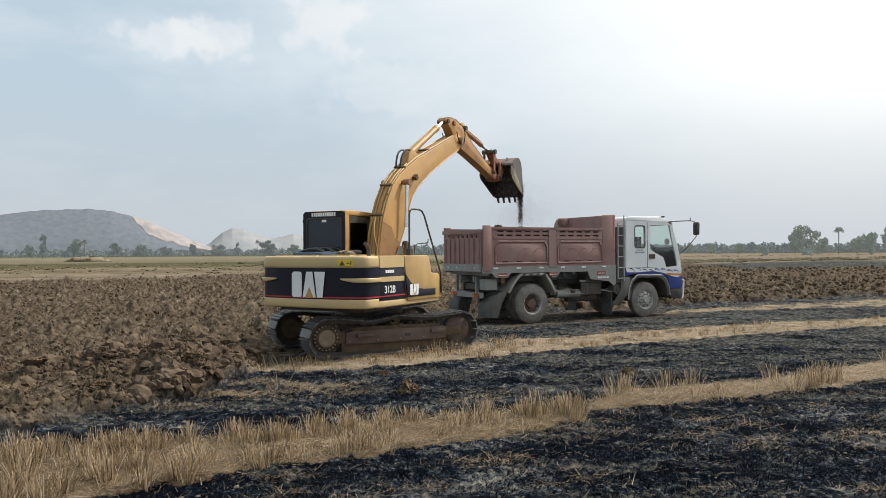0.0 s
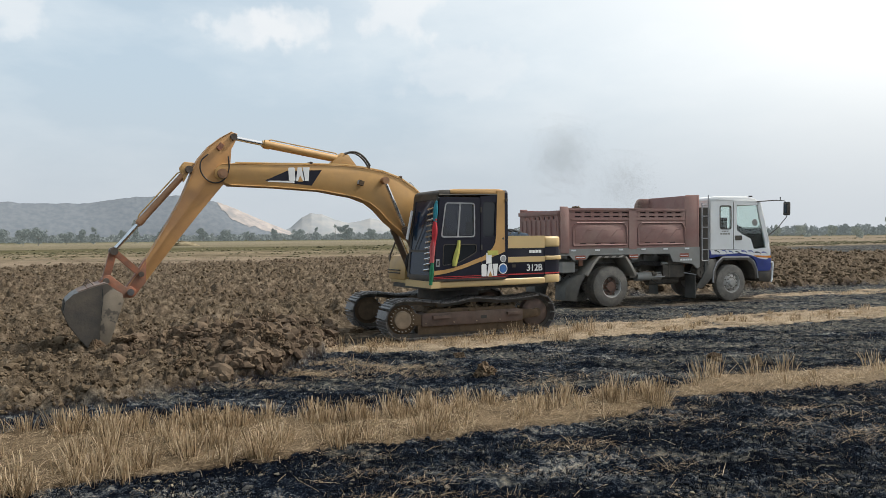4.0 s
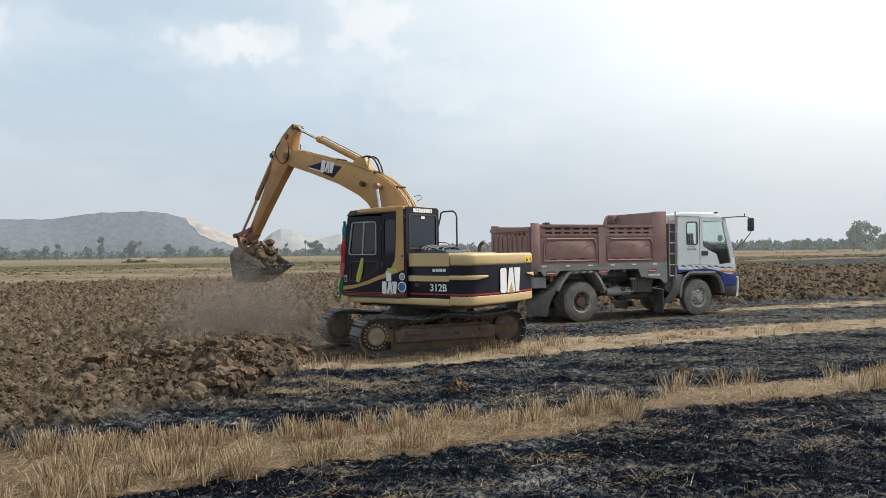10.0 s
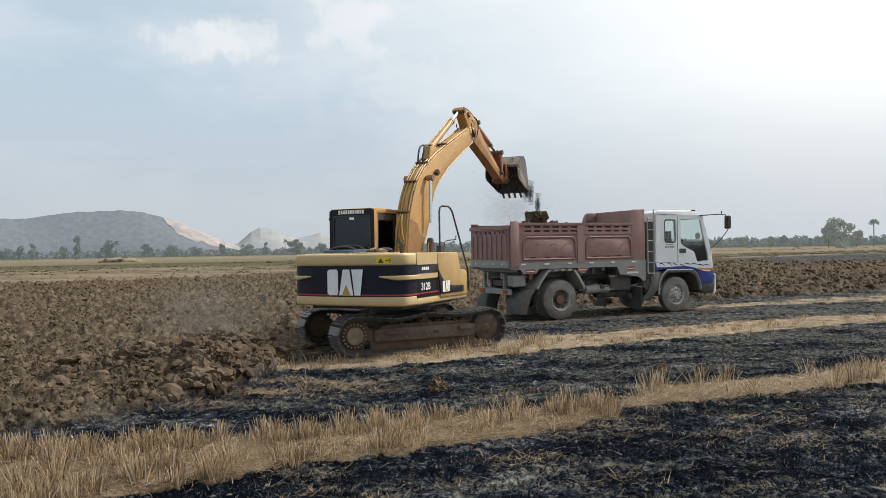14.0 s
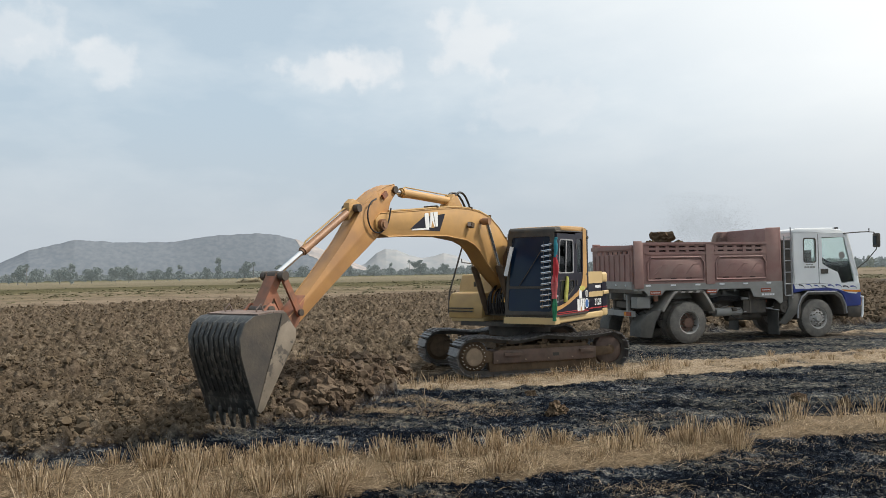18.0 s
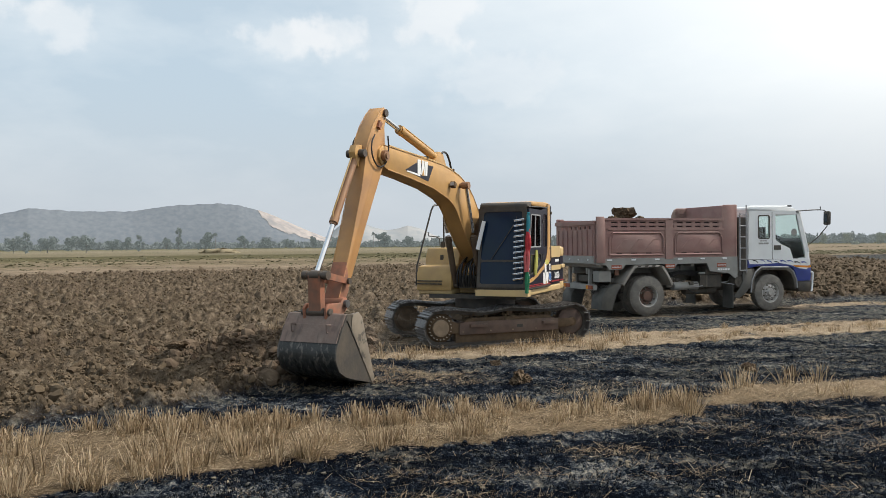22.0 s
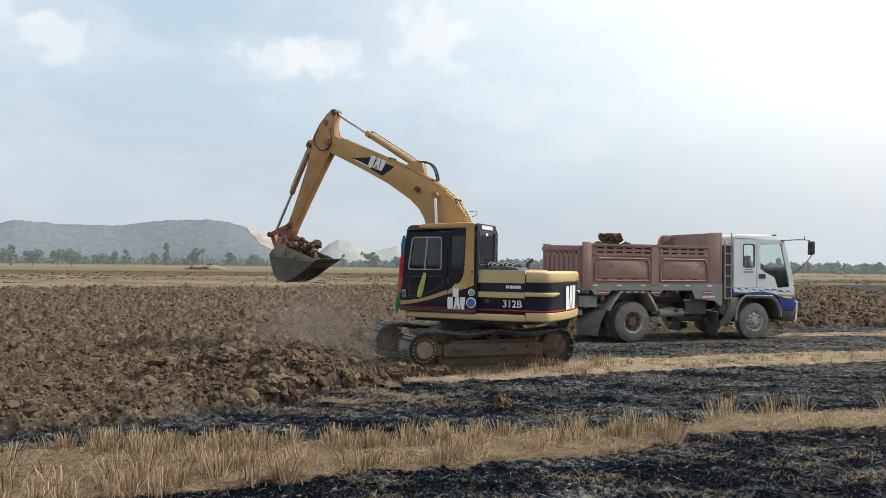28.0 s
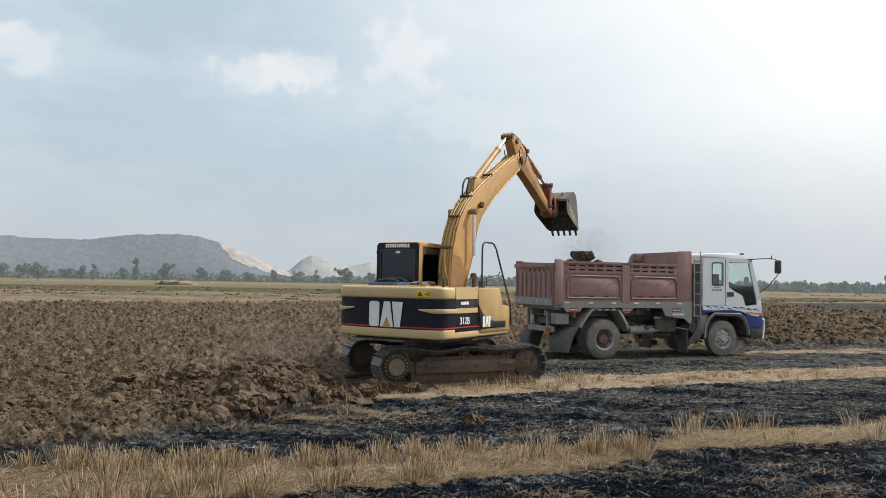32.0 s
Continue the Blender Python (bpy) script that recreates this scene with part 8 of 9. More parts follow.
    part("nose_skirt", prism([(5.40, 0.80), (5.40, 1.04), (5.47, 1.04), (5.49, 0.92), (5.47, 0.80)], yn + 0.06, yf - 0.06, 0.01), CABB, bp_, "blue panel above the bumper")
    part("bumper_guard", tube([(5.45, yn - 0.02, 0.48), (5.50, yn + 0.0, 0.56), (5.56, yn + 0.03, 0.96), (5.53, yn + 0.0, 1.04), (5.45, yn - 0.01, 1.06)], 0.026, 8), CABW, bp_, "white bent guard bar")
    for y_ in (0.2, 1.6):
        part("headlamp", box(5.485, 5.505, y_, y_ + 0.36, 0.72, 0.90, 0.01), PLAS, bp_)
    part("side_indicator", box(5.36, 5.46, yn - 0.014, yn, 1.18, 1.24, 0.006), LAMPO, bp_)
    # mirror on a long bent arm, roof marker
    mr = tp("mirror_arm", tube([(4.94, yn - 0.01, 2.80), (5.40, yn - 0.10, 2.83), (5.66, yn - 0.16, 2.835), (5.66, yn - 0.16, 2.93)], 0.016, 7, tube([(5.66, yn - 0.16, 2.83), (5.78, yn - 0.2, 2.82), (5.86, yn - 0.22, 2.70), (5.84, yn - 0.22, 2.36), (5.60, yn - 0.12, 2.04), (5.36, yn, 1.82)], 0.013, 7)), BLACK, "long black mirror arm")
    part("mirror", prism(rounded_ring([(5.79, 2.40), (5.89, 2.40), (5.90, 2.78), (5.80, 2.80)], 0.05, 4), yn - 0.31, yn - 0.13, 0.03), BLACK, mr, "black rounded wing mirror")
    part("mirror_glass", box(5.782, 5.788, yn - 0.27, yn - 0.17, 2.47, 2.72), GLASSN, mr)
    tp("roof_marker", box(4.72, 4.80, yn + 0.02, yn + 0.10, 2.93, 2.97, 0.01), BLACK)


build_truck_cab()
# the door and its windows sit a little farther forward on the cab
CABT = next(ob for ob in truck.children if ob.name == "cab_body")
for ob in [CABT] + list(CABT.children):
    for v in ob.data.vertices:
        v.co.x += 0.05 * min(max((v.co.x - 3.30) / 0.25, 0.0), 1.0) * min(max((5.35 - v.co.x) / 0.25, 0.0), 1.0)


# ---- soil: what lies in the bed already, and the loads that the bucket brings ----
TM = Matrix.Translation(TRK) @ pose(0, 0, 0, 0, 0, TRK_YAW)
bedsoil = link("soil_in_bed", heap_mesh("soil", 0, 3, 1.35, 0.80, 0.55, 0.3), CLOD, None, "", 60)
bedsoil.matrix_world = TM @ Matrix.Translation((0.35, TW / 2, 1.95))
tagged(bedsoil, "heap of dry brown clay lying in the truck bed", "soil heap", kind="stuff")
bedfill = link("bed_fill", box(-1.5, 2.75, 0.06, TW - 0.06, 1.505, 1.95, 0.05), CLOD, None, "")
bedfill.matrix_world = TM
tagged(bedfill, "layer of brown clay filling the truck bed", "soil", kind="stuff")


def clod_object(seed, r, name="falling_clod"):
    unit, tri = ball(3)
    v = chopped(np.random.RandomState(seed), unit, 1, 11)[0] * r
    v *= (1 + 0.14 * gnoise(unit[:, 0] * 3 + seed * 3.7, unit[:, 1] * 3 + unit[:, 2] * 2, seed))[:, None]
    me = quick_mesh(name, v, tri)
    me.materials.append(CLOD)
    return tagged(new(name, me), "brown clay clod carried and dropped by the bucket", "clod", "clods of one bucket load")


# each load: when it enters the bucket, when it leaves, and where it ends in the bed (x, y, z)
LOADS = ((-3.0, -1.9, (-0.35, 1.2, 2.36), 1), (6.6, 13.1, (0.1, 1.0, 2.22), 2), (25.2, 31.0, (-0.2, 1.15, 2.25), 3))
CARRIED = []


def build_loads():
    for t_in, t_out, rest, seed in LOADS:
        bm = heap_mesh("load", 0, seed + 10, 0.42, 0.38, 0.34, 0.4)
        bm.transform(Matrix.Rotation(math.pi, 4, "X"))
        ob = link("soil_load", bm, CLOD, None, "", 60)
        tagged(ob, "lump of brown clay heaped in the bucket", "soil load", "bucket loads", "stuff")
        CARRIED.append((ob, t_in, t_out, (0.52, 0.0, 0.27), rest, 0.0, seed))
        rng = random.Random(seed * 7)
        for k in range(26):
            r = rng.uniform(0.03, 0.12)
            c = clod_object(seed * 20 + k, r)
            loc = (rng.uniform(0.15, 0.85), rng.uniform(-0.33, 0.33), rng.uniform(-0.19, 0.10))
            end = (min(max(rest[0] + rng.gauss(0, 0.45), -0.9), 1.6), min(max(rest[1] + rng.gauss(0, 0.35), 0.2), TW - 0.2), rest[2] + rng.uniform(0.0, 0.25))
            CARRIED.append((c, t_in + rng.uniform(0, 0.4), t_out + rng.uniform(0.05, 0.5), loc, end, rng.uniform(0, 6), seed * 20 + k))


build_loads()
for r, loc, end, late, seed in ((0.29, (0.40, 0.1, 0.20), (0.14, 1.35, 2.72), 0.45, 91), (0.15, (0.6, -0.2, 0.10), (0.54, 1.25, 2.60), 0.4, 92), (0.12, (0.7, 0.15, 0.10), (-0.20, 1.3, 2.52), 0.5, 93)):
    CARRIED.append((clod_object(seed, r), 6.7, 13.1 + late, loc, end, 0.4, seed))


# ---- dust: clouds of fine grains that rise, drift and settle ----
DUST = mat("brown_soil_dust", (0.33, 0.286, 0.243), (0.28, 0.243, 0.208), 2.0, 1.0, spec=0.0)
SMOKE = mat("grey_dust", (0.23, 0.215, 0.20), (0.185, 0.172, 0.16), 2.0, 1.0, spec=0.0)
for m_, a_ in ((DUST, 0.27), (SMOKE, 0.15)):
    m_.node_tree.nodes["Principled BSDF"].inputs["Alpha"].default_value = a_
CRUMB = mat("falling_soil_crumbs", (0.11, 0.08, 0.055), (0.07, 0.05, 0.035), 6.0, 1.0, spec=0.1)


def grain_mesh(name, material, seed, count, sx, sy, sz, size):
    rs = np.random.RandomState(seed)
    c = np.clip(rs.normal(size=(count, 3)), -2, 2) * (sx, sy, sz)
    c += 0.35 * np.stack([gnoise(c[:, 1] * 2, c[:, 2] * 2, seed), gnoise(c[:, 0] * 2, c[:, 2] * 2, seed + 1), gnoise(c[:, 0] * 2, c[:, 1] * 2, seed + 2)], -1) * (sx, sy, sz)
    v = c[:, None, :] + rs.uniform(-1, 1, (count, 3, 3)) * size * rs.uniform(0.5, 1.3, (count, 1, 1))
    f = np.arange(3 * count).reshape(-1, 1, 3)
    me = quick_mesh(name, v.reshape(-1, 3), f.reshape(-1, 3))
    me.materials.append(material)
    return me


DUST_MESH = [grain_mesh("dust_cloud", DUST, 60 + k, 28000, 0.66, 0.5, 0.42, 0.0150) for k in range(2)]
SMOKE_MESH = [grain_mesh("dust_cloud", SMOKE, 70 + k, 30000, 0.46, 0.38, 0.46, 0.0122) for k in range(2)]
CRUMB_MESH = grain_mesh("soil_stream", CRUMB, 80, 2600, 0.035, 0.05, 0.16, 0.012)
#        birth, death, start, drift a second, kind
PUFFS = [(7.0, 12.6, (-4.0, 12.4, 0.5), (-0.10, 0.2, 0.16), 1), (7.5, 11.2, (-4.7, 13.3, 0.6), (-0.02, 0.12, 0.09), 0), (7.2, 10.8, (-4.4, 12.9, 0.45), (0.0, 0.1, 0.06), 1), (7.3, 10.6, (-4.3, 12.4, 0.30), (-0.04, 0.12, 0.08), 0), (7.7, 11.0, (-4.6, 12.9, 0.75), (-0.04, 0.12, 0.08), 1), (26.6, 29.6, (-4.4, 13.3, 0.7), (-0.05, 0.15, 0.10), 1), (7.8, 13.2, (-4.4, 12.8, 0.5), (-0.12, 0.2, 0.18), 0), (6.0, 10.4, (-3.8, 12.0, 0.30), (-0.12, 0.25, 0.05), 0), (6.6, 11.4, (-3.4, 12.3, 0.30), (-0.16, 0.3, 0.06), 1), (7.3, 12.4, (-4.1, 12.5, 0.40), (-0.18, 0.3, 0.07), 0), (8.0, 13.4, (-4.3, 12.8, 0.45), (-0.15, 0.35, 0.07), 1), (9.0, 14.4, (-4.6, 13.4, 0.40), (-0.1, 0.3, 0.08), 0),
         (20.4, 24.5, (-3.5, 11.4, 0.2), (-0.1, 0.3, 0.05), 1), (23.0, 27.0, (-3.0, 11.2, 0.25), (-0.05, 0.25, 0.06), 0), (24.6, 28.5, (-3.4, 11.6, 0.3), (-0.15, 0.4, 0.08), 1), (25.8, 29.6, (-3.4, 12.0, 0.4), (-0.15, 0.4, 0.10), 0), (26.6, 30.4, (-3.9, 12.4, 0.45), (-0.12, 0.4, 0.08), 1), (27.2, 31.4, (-3.6, 12.2, 0.3), (-0.1, 0.4, 0.09), 0), (28.0, 33.0, (-4.6, 13.2, 0.4), (-0.1, 0.35, 0.06), 1)]
BED_PUFFS = [(-2.0, 2.2, (0.3, 1.2, 2.6), (0.10, 0.1, 0.16), 0), (0.4, 5.0, (-0.7, 1.2, 2.4), (0.02, 0.1, 0.42), 0), (1.4, 5.4, (-0.5, 1.2, 2.2), (0.0, 0.1, 0.80), 1), (0.2, 5.0, (1.8, 1.3, 2.4), (-0.05, 0.1, 0.26), 1),
             (12.6, 15.6, (-0.95, 1.2, 2.9), (0.05, 0.15, 0.14), 1), (12.9, 16.4, (-0.6, 1.2, 2.75), (0.08, 0.15, 0.16), 0), (13.2, 18.0, (-0.8, 1.3, 2.65), (0.45, 0.15, 0.09), 0), (13.7, 19.0, (-0.3, 1.3, 2.6), (0.65, 0.15, 0.10), 1), (30.9, 34.0, (0.4, 1.3, 2.7), (0.08, 0.1, 0.30), 0), (31.0, 34.0, (0.0, 1.3, 2.6), (0.1, 0.15, 0.16), 1), (31.4, 34.0, (0.3, 1.4, 2.55), (0.12, 0.15, 0.16), 0)]
STREAMS = [(t_out + dt + (1.35 if t_out < 0 else 0.0), rest) for _, t_out, rest, _ in LOADS for dt in (0.05, 0.2, 0.35, 0.5, 0.65, 0.8, 0.95, 1.1) if t_out + dt < 31.6]
CLOUDS = []


def build_dust():
    for table_, meshes, m, low in ((PUFFS, DUST_MESH, Matrix.Identity(4), -2.2), (BED_PUFFS, SMOKE_MESH, TM, 0.9)):
        for t0, t1, at, drift, k in table_:
            ob = new("dust_cloud", meshes[k])
            tagged(ob, "thin drifting cloud of fine grey-brown dust", "dust", "dust clouds", "stuff")
            CLOUDS.append((ob, t0, t1, m, Vector(at), Vector(drift), low))
    for t0, rest in STREAMS:
        ob = new("soil_stream", CRUMB_MESH)
        tagged(ob, "stream of brown soil crumbs falling from the bucket", "soil", "falling soil", "stuff")
        CARRIED.append((ob, t0 - 0.3, t0, (1.10, -0.38, 0.06), (rest[0], rest[1], 1.85), 0.0, 0))


build_dust()


# ---- the spoil that the second dig pushes up beside the track ----
SPOIL = []


def build_spoil():
    rng = random.Random(17)
    mound = link("spoil_mound", heap_mesh("spoil", 0, 21, 0.95, 0.30, 0.13, 0.35), CLODW, None, "", 60)
    mound.data.transform(Matrix.Rotation(0.8, 4, "Z"))
    tagged(mound, "low mound of dark soil pushed up beside the track", "soil heap", kind="stuff")
    SPOIL.append((mound, Vector((-2.65, 12.0, -0.05)), 22.5))
    for k in range(90):
        big = k % 7 == 0
        c = clod_object(200 + k, rng.uniform(0.10, 0.17) if big else rng.uniform(0.03, 0.09), "pushed_clod")
        tagged(c, "dark moist clay clod pushed up by the bucket", "clod", "clods of the spoil mound")
        f = rng.uniform(0, 1)
        at = Vector((-3.35 + 1.75 * f + rng.gauss(0, 0.16), 11.2 + 1.85 * f + rng.gauss(0, 0.22), 0))
        at.z = ground_z(at.x, at.y) + (0.08 if big else rng.uniform(0.01, 0.11))
        SPOIL.append((c, at, 22.2 + 2.2 * f + rng.uniform(0, 0.8)))


build_spoil()
# the one big clod that stays on the heap after the second load is a clod of that load


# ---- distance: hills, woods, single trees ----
# distance haze is put into the base colour and a weak emission
def backdrop_material(name, c1, c2, scale, haze_glow):
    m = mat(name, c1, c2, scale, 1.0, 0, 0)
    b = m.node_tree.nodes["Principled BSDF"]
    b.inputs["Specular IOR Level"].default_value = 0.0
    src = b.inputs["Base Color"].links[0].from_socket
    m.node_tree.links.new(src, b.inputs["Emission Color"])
    b.inputs["Emission Strength"].default_value = haze_glow
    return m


# hills and quarry in haze-tinted colours that also glow
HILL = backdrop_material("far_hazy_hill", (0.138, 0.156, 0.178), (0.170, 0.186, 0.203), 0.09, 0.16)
QUARRY = backdrop_material("pale_hazy_quarry_face", (0.365, 0.325, 0.300), (0.225, 0.22, 0.225), 0.05, 0.13)
# same hill colour made paler by thicker painted haze
HILL2 = backdrop_material("haze_paled_hill", (0.26, 0.275, 0.285), (0.32, 0.318, 0.315), 0.03, 0.14)


def polar(az, d):
    return Vector((d * math.sin(radians(az)), d * math.cos(radians(az)), 0))


def ridge(name, table, d, depth, material, seed, label, foot=None):
    """A hill range whose crest follows (azimuth, elevation) at distance d; foot gives the share of its height where it begins."""
    a0, a1 = table[0][0], table[-1][0]
    n, rows = int((a1 - a0) / 0.08), 20
    verts, faces = [], []
    for i in range(n + 1):
        az = a0 + (a1 - a0) * i / n
        el = lerp_table(az, table)
        top = d * math.tan(radians(max(el, 0)))
        rag = 0.018 * top * noise.fractal(Vector((az * 1.5, seed, 0)), 0.8, 2, 4)
        f0 = min(0.98, lerp_table(az, foot) + 0.10 * noise.fractal(Vector((az * 2.6, 7.0, seed)), 0.7, 2, 5)) if foot else 0.0
        for j in range(rows + 1):
            f = f0 + (1 - f0) * j / rows
            p = polar(az, d - depth * (1 - f))
            bulge = 0.022 * noise.fractal(Vector((az * 0.5, f * 1.2, seed)), 0.9, 2, 3)
            z = top * (f ** 0.8) * (1 + bulge * (1 - f) * 2) + rag * f ** 5
            verts.append((p.x, p.y, z))
    w = rows + 1
    for i in range(n):
        for j in range(rows):
            faces.append((i * w + j, (i + 1) * w + j, (i + 1) * w + j + 1, i * w + j + 1))
    me = bpy.data.meshes.new(name)
    me.from_pydata(verts, [], faces)
    me.materials.append(material)
    me.shade_smooth()
    return tagged(new(name, me), label, "hill", kind="structure")


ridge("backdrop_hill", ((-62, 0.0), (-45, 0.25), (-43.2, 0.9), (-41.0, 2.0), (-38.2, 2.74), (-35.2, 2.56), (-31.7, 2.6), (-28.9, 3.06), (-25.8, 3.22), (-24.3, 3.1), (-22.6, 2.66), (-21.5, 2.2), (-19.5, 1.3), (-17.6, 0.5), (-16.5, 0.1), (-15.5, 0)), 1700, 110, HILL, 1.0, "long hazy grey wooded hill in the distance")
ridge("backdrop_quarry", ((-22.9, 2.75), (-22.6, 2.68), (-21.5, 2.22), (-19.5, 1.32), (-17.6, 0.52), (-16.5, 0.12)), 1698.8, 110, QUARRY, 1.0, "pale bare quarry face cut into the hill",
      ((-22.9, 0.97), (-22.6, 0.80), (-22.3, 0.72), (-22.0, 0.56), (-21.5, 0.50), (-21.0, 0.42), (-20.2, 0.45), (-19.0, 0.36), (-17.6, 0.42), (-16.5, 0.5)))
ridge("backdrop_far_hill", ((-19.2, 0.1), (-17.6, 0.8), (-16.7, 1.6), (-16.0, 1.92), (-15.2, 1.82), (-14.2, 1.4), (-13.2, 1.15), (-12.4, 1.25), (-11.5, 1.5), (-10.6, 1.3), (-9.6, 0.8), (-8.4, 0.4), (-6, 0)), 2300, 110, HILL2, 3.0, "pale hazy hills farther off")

# leaves and bark tinted and lit up by painted haze
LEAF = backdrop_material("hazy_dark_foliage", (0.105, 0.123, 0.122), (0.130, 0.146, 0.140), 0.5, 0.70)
# paler copy of the leaves, more haze painted in
LEAFR = backdrop_material("haze_paled_foliage", (0.20, 0.225, 0.205), (0.26, 0.28, 0.25), 0.8, 0.34)
LEAFF = backdrop_material("far_hazy_foliage", (0.125, 0.142, 0.142), (0.155, 0.17, 0.166), 0.05, 0.72)
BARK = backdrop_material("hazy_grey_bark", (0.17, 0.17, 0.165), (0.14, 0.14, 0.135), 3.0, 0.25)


def leaf_clump(rng, c, r, count, verts, faces, size):
    for _ in range(count):
        d = Vector((rng.gauss(0, 1), rng.gauss(0, 1), rng.gauss(0, 1))).normalized() * r * rng.random() ** 0.4
        q = Euler((rng.random() * 6, rng.random() * 6, rng.random() * 6)).to_matrix()
        k = len(verts)
        s = size * rng.uniform(0.6, 1.3)
        for v in ((-1, -0.5, 0), (1, -0.4, 0.1), (0.9, 0.6, 0), (-0.8, 0.5, 0.15)):
            p = q @ (Vector(v) * s)
            verts.append((c[0] + d.x + p.x, c[1] + d.y + p.y, c[2] + d.z + p.z))
        faces.append((k, k + 1, k + 2, k + 3))


def make_tree(seed, h, spread, palm=False, leaf=None):
    rng = random.Random(seed)
    root = new("palm_tree" if palm else "tree")
    tagged(root, "tall sugar palm with a round crown on a bare trunk" if palm else "dark leafy field tree with an uneven crown", "tree", "far trees")
    bm = bmesh.new()
    verts, faces = [], []
    if palm:
        tube([(0, 0, 0), (0.1, 0, h * 0.4), (0.05, 0.1, h * 0.82)], 0.2, 7, bm)
        for k in range(34):
            a, e = rng.random() * 6.28, rng.uniform(-0.5, 1.4)
            d = Vector((math.cos(a) * math.cos(e), math.sin(a) * math.cos(e), math.sin(e)))
            for j in range(7):
                c = Vector((0.05, 0.1, h * 0.84)) + d * (0.5 + 0.26 * j) * (h / 14) + Vector((0, 0, -0.03 * j * j * 0.3))
                leaf_clump(rng, c, 0.12, 3, verts, faces, 0.22)
    else:
        rod((0, 0, 0), (0.1, 0, h * 0.45), 0.16 * h / 8, 8, bm, 0.09 * h / 8)
        for k in range(9):
            a = rng.random() * 6.28
            e = Vector((math.cos(a) * spread * rng.uniform(0.3, 0.8), math.sin(a) * spread * rng.uniform(0.3, 0.8), h * rng.uniform(0.35, 0.9)))
            rod((0.1, 0, h * rng.uniform(0.25, 0.45)), e, 0.06 * h / 8, 5, bm, 0.02)
            leaf_clump(rng, e, spread * rng.uniform(0.3, 0.5), 90, verts, faces, 0.30)
        for k in range(7):
            c = (rng.gauss(0, spread * 0.5), rng.gauss(0, spread * 0.5), h * rng.uniform(0.08, 0.8))
            leaf_clump(rng, c, spread * rng.uniform(0.3, 0.6), 90, verts, faces, 0.34)
    part("trunk", bm, BARK, root)
    me = bpy.data.meshes.new("crown")
    me.from_pydata(verts, [], faces)
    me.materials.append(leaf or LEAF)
    cr = new("crown", me)
    cr.parent = root
    return root


def build_trees():
    rng = random.Random(77)
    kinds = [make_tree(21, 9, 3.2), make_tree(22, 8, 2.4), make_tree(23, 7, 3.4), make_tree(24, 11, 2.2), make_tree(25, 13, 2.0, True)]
    # the same trees with the haze-paled leaves, for the right side
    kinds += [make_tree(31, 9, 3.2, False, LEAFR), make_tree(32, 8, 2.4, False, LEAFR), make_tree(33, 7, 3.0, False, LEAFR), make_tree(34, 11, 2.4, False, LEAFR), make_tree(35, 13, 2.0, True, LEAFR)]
    #        azimuth, elevation of the top, distance, kind
    spots = ((-41.1, 1.05, 240, 4), (-41.6, 0.93, 280, 1), (-40.5, 0.63, 300, 2), (-39.1, 0.84, 270, 0), (-38.4, 1.07, 240, 3), (-37.1, 0.83, 270, 0), (-35.6, 0.77, 300, 1), (-34.7, 0.91, 255, 0),
             (-33.0, 0.59, 300, 0), (-32.1, 0.7, 330, 1), (-31.3, 0.88, 290, 3), (-29.4, 0.65, 330, 1), (-28.6, 1.4, 300, 3), (-26.7, 1.03, 300, 1), (-26.0, 1.02, 300, 4), (-44.3, 0.72, 280, 0), (-43.8, 0.47, 280, 2),
             (-23.9, 0.75, 400, 1), (-22.4, 0.6, 400, 2), (-20.6, 0.55, 400, 0), (-18.8, 0.7, 420, 1), (-17.0, 0.6, 430, 2), (-15.6, 0.8, 430, 3), (-14.2, 1.0, 420, 4), (-13.3, 0.95, 430, 1), (-11.5, 0.7, 430, 0), (-7.0, 0.7, 450, 1), (-3.0, 0.6, 450, 0), (2.5, 0.6, 450, 2),
             (13.5, 0.6, 430, 1), (18.6, 0.62, 420, 1), (20.1, 0.6, 360, 0), (22.0, 0.5, 400, 2), (23.5, 0.4, 260, 2), (26.3, 1.85, 290, 0), (25.6, 1.5, 300, 1), (27.3, 0.85, 310, 2), (28.3, 1.62, 300, 4), (29.4, 0.95, 330, 1), (30.2, 1.15, 320, 2), (31.3, 1.5, 310, 3), (32.4, 0.9, 320, 0), (34.0, 1.0, 320, 2), (36.0, 0.8, 320, 0))
    sizes = (9, 8, 7, 11, 13)
    used = set()
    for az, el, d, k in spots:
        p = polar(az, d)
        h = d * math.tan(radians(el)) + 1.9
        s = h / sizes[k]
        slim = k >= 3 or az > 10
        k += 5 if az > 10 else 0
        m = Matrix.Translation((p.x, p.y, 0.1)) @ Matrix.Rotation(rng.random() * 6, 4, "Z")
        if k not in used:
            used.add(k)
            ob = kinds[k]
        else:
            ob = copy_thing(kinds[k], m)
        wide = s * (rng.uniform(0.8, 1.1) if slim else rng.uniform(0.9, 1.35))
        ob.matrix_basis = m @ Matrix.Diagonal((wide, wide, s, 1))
    # the long belt of woods behind them
    verts, faces = [], []
    az = -52.0
    while az < 44:
        d = rng.uniform(480, 700)
        h = rng.uniform(2.2, 5.0) * (1.0 if az < -10 else 1.5)
        p = polar(az, d)
        for k in range(rng.randint(3, 5)):
            c = (p.x + rng.gauss(0, 2.5), p.y + rng.gauss(0, 2.5), h * rng.uniform(0.25, 0.8))
            leaf_clump(rng, c, h * rng.uniform(0.2, 0.42), 22, verts, faces, 0.95)
        az += rng.uniform(0.05, 0.16)
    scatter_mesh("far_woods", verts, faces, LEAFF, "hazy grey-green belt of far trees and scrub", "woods")
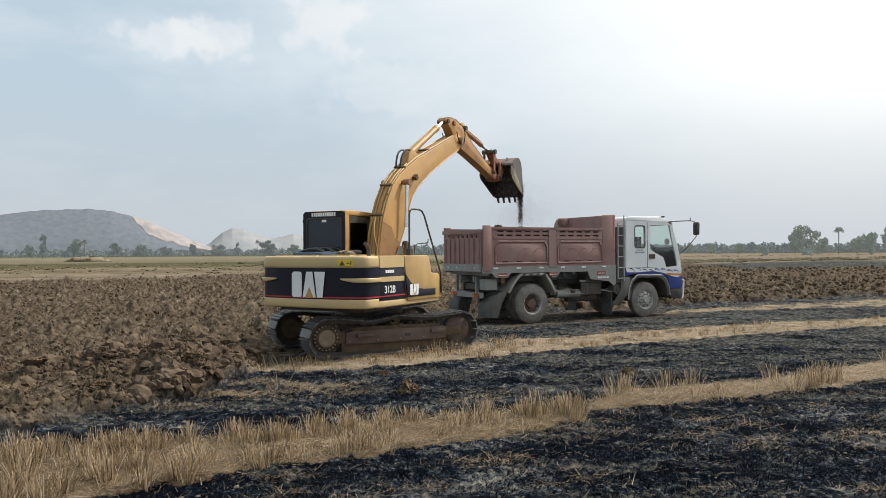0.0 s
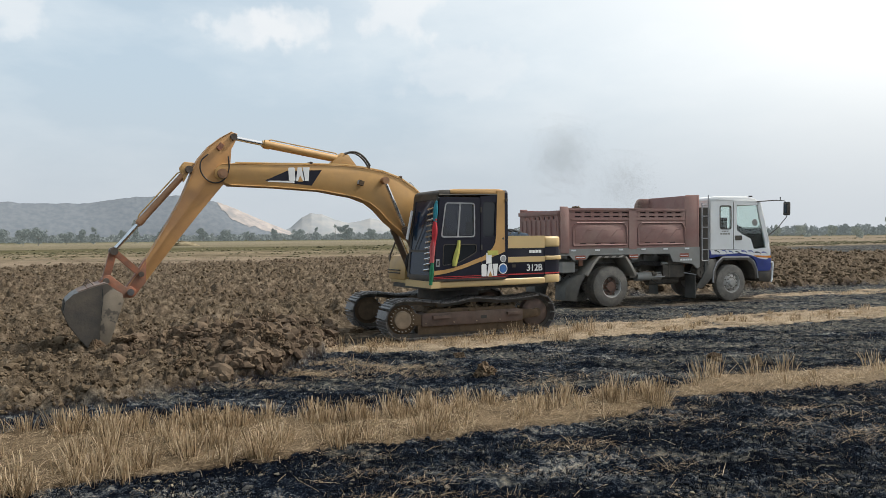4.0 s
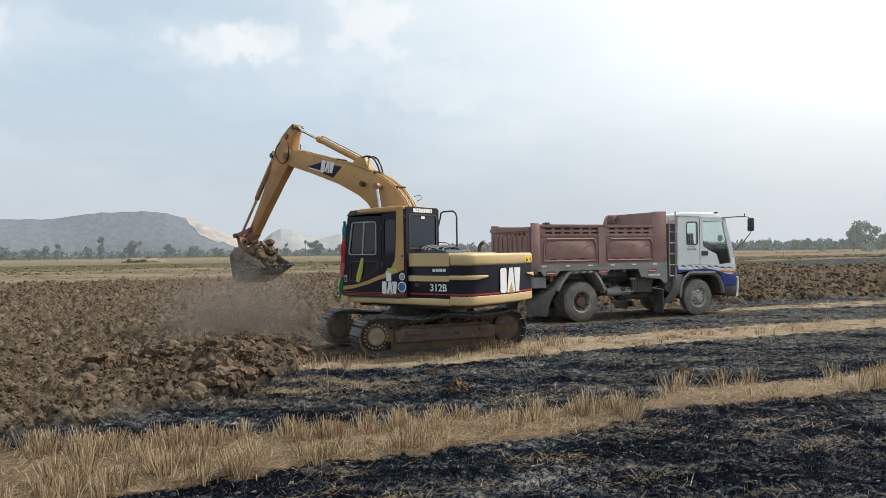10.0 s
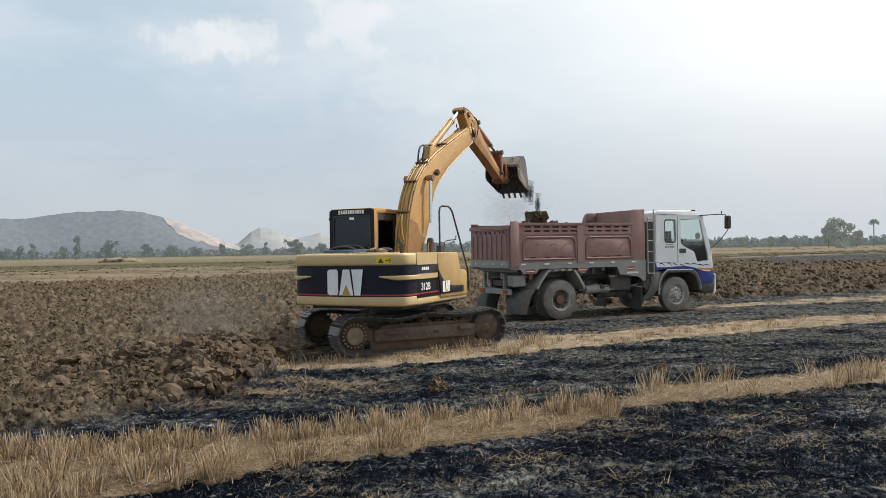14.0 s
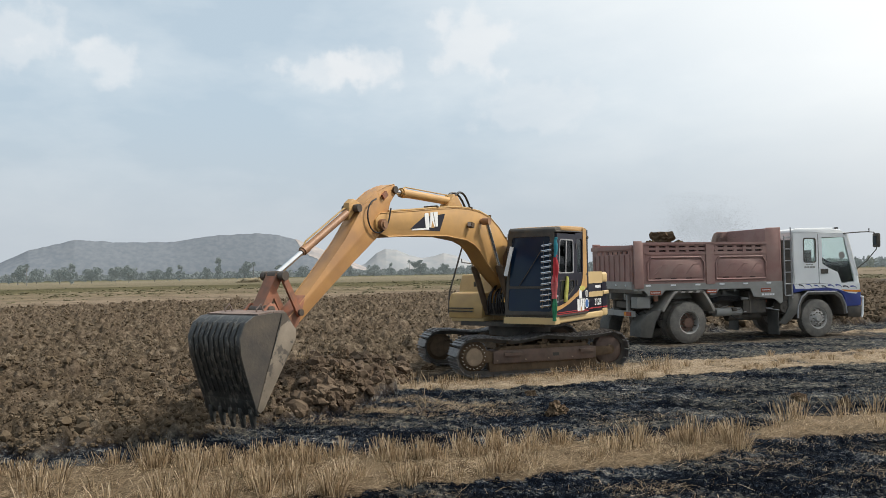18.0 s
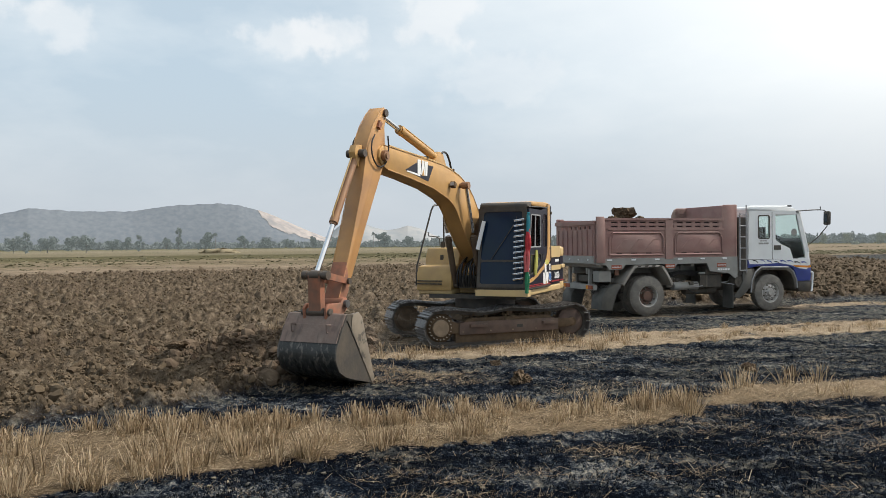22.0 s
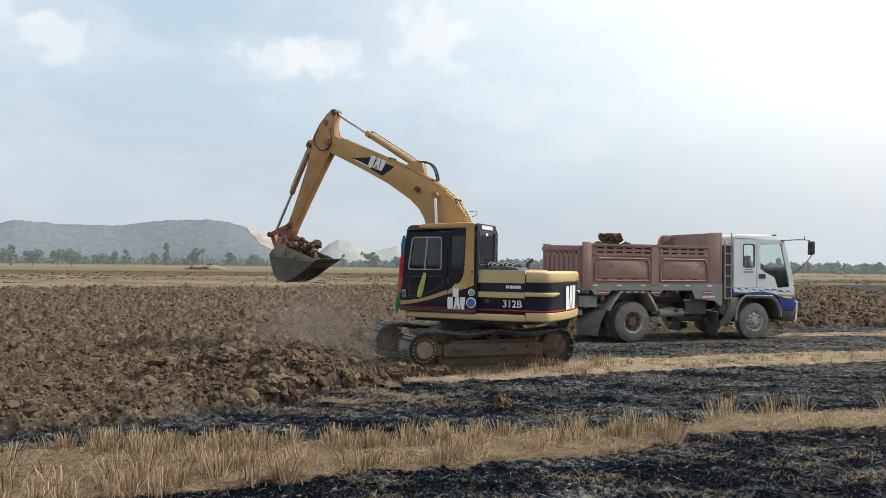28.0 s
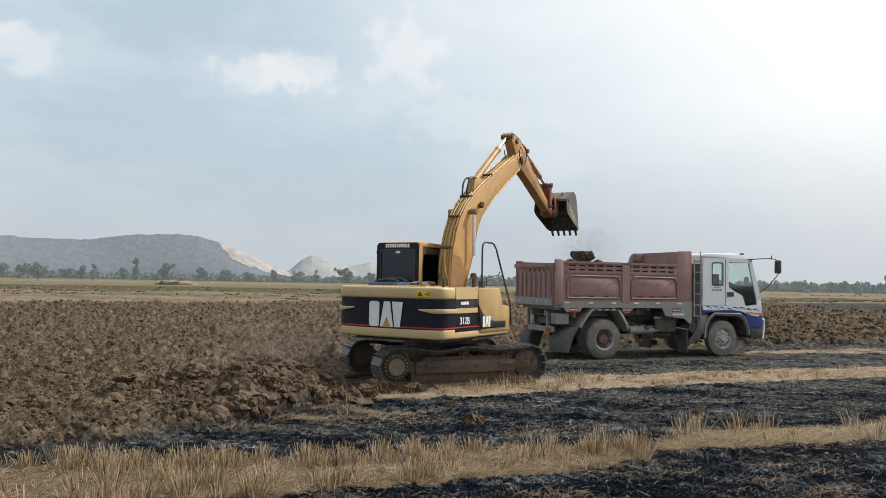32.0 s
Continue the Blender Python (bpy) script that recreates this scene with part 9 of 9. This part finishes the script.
    # low weeds on the banks between the far fields
    rs = np.random.RandomState(9)
    xs, ys, hs = [], [], []
    for off, x0, x1, n, tall in ((1.0, -90, 10, 120, 0.16), (16, -80, 0, 150, 0.30), (34, -90, 20, 260, 0.34), (52, -100, 20, 420, 0.42), (66, -110, 10, 380, 0.45), (90, -130, 150, 300, 0.5), (8, 34, 90, 420, 0.42), (16, 40, 100, 500, 0.55), (30, 20, 110, 260, 0.4)):
        x = rs.uniform(x0, x1, n)
        y = table(x, PLOW_FAR) + off + rs.normal(size=n) * (1.2 + 0.10 * off) + 3 * gnoise(x * 0.05, x * 0.0 + off, 61)
        ok = gnoise(x * 0.11, x * 0 + off * 1.7, 62) > -0.25
        xs.append(x[ok])
        ys.append(y[ok])
        hs.append((tall * rs.uniform(0.3, 1.0, n))[ok])
    x, y, h = np.concatenate(xs), np.concatenate(ys), np.concatenate(hs)
    v, f = lumps(rs, np.repeat(x, 3) + rs.normal(size=3 * len(x)) * 0.5, np.repeat(y, 3) + rs.normal(size=3 * len(x)) * 0.4, np.repeat(h, 3) * rs.uniform(0.4, 0.9, 3 * len(x)), 1, 0.5, 0.1)
    scatter_mesh("boundary_weeds", v, f, island_material("dry_olive_weeds", 0.95, (0.0, (0.055, 0.055, 0.028)), (0.5, (0.10, 0.090, 0.050)), (1.0, (0.17, 0.145, 0.09))), "low dry olive weeds along the field edges", "weeds")


build_trees()


PILE = mat("weathered_straw_heap", (0.20, 0.165, 0.105), (0.28, 0.235, 0.155), 0.8, 0.95, spec=0.1)


def build_straw_pile():
    rs = np.random.RandomState(33)
    n = 5000
    a, q = rs.uniform(0, 2 * math.pi, n), np.sqrt(rs.random_sample(n))
    c = polar(-25.8, 190)
    u, v = 5.2 * q * np.cos(a), 2.4 * q * np.sin(a)
    z = 1.45 * (1 - q ** 2) * (0.75 + 0.35 * gnoise(u * 0.6, v * 0.6, 81))
    vv, ff = stalks(rs, c.x + u, c.y + v, 0.05 + 0.9 * z, rs.normal(size=n) * 0.25, rs.normal(size=n) * 0.25, 0.08 + 0.12 * rs.random_sample(n), 0.05 + 0 * u)
    base = heap_mesh("pile", 0, 5, 5.0, 2.3, 1.2, 0.25)
    base.transform(Matrix.Translation(c))
    pile = link("straw_pile", base, PILE, None, "", 60)
    tagged(pile, "low pile of pale straw at a field edge", "straw pile")
    me = quick_mesh("loose_straw", vv, ff)
    me.materials.append(PILE)
    ob = new("loose_straw", me)
    ob.parent = pile
    tagged(ob, "loose straw lying on the pile", kind="stuff")


build_straw_pile()


# ---- what moves ----
def motions():
    for ob, at, t0 in SPOIL:
        rows = []
        for i in range(65):
            up = float(soft(0, 2.0, i * 0.5 - t0))
            rows.append((i * 0.5, Matrix.Translation(at + Vector((-0.5 * (1 - up), -0.1 * (1 - up), -0.75 * (1 - up)))) @ Matrix.Rotation(1.2 * up, 4, "X" if ob.name.startswith("pushed") else "Z")))
        walk(ob, rows)
    for ob, t0, t1, m, at, drift, low in CLOUDS:
        rows = []
        for i in range(65):
            t = i * 0.5
            up = float(soft(0, 1.2, t - t0)) * (1 - float(soft(0, 2.5, t - t1)))
            p = at + drift * min(max(t - t0, 0), t1 - t0 + 2)
            p.z = low + (p.z - low) * up
            rows.append((t, m @ Matrix.Translation(p) @ Matrix.Rotation(0.08 * (t - t0), 4, "Z")))
        walk(ob, rows)
    def key(ob, pick):
        walk(ob, [(t, pick(p)) for t, p in zip(TIMES, POSES)])

    for ob in UPPER:
        key(ob, lambda p: p["upper"])
    for ob in BOOM:
        key(ob, lambda p: p["boom"])
    for ob in STICK:
        key(ob, lambda p: p["stick"])
    for ob in BUCKETS:
        key(ob, lambda p: p["bucket"])
    for ob in LINKS:
        key(ob, lambda p: p["side"])
    key(HLINK, lambda p: p["link"])
    for s in (1, -1):
        off = Matrix.Translation((0, s * 0.27, 0))
        key(CYL["boom", s][0], lambda p: p["boomc"][0] @ off)
        key(CYL["boom", s][1], lambda p: p["boomc"][1] @ off)
    for k in ("stick", "bucket"):
        key(CYL[k, 0][0], lambda p: p[k + "c"][0])
        key(CYL[k, 0][1], lambda p: p[k + "c"][1])
    base = Matrix.Translation(EXC) @ pose(0, 0, 0, 0, 0, EXC_YAW)
    for ob, t_in, t_out, loc, end, spin, seed in CARRIED:
        rows = []
        held = Matrix.Translation(loc) @ Matrix.Rotation(spin, 4, "X")
        rest = TM @ Matrix.Translation(end) @ Matrix.Rotation(spin * 1.3, 4, "Y")
        first = base @ linkage(max(t_in, 0.0))["bucket"] @ held
        out = base @ linkage(min(t_out, 32.0))["bucket"] @ held
        if ob.name.startswith("soil_stream"):
            rest = Matrix.Translation((out.translation.x, out.translation.y, rest.translation.z))
        drop = max(out.translation.z - rest.translation.z, 0.05)
        fall = math.sqrt(2 * drop / 9.8)
        for t, p in zip(TIMES, POSES):
            if t < t_in and ob.name.startswith("soil_stream"):
                m = rest
            elif t < t_in:
                g = max(0.0, 1 - (t_in - t) / 0.8)
                m = Matrix.Translation((0, 0, -(first.translation.z + 0.7) * (1 - g))) @ first
            elif t <= t_out:
                m = base @ p["bucket"] @ held
            elif t < t_out + fall:
                f = (t - t_out) / fall
                pt = out.translation.lerp(rest.translation, f)
                pt.z = out.translation.z - drop * f * f
                m = Matrix.Translation(pt) @ rest.to_3x3().to_4x4()
            else:
                m = rest
            rows.append((t, m))
        walk(ob, rows)


motions()
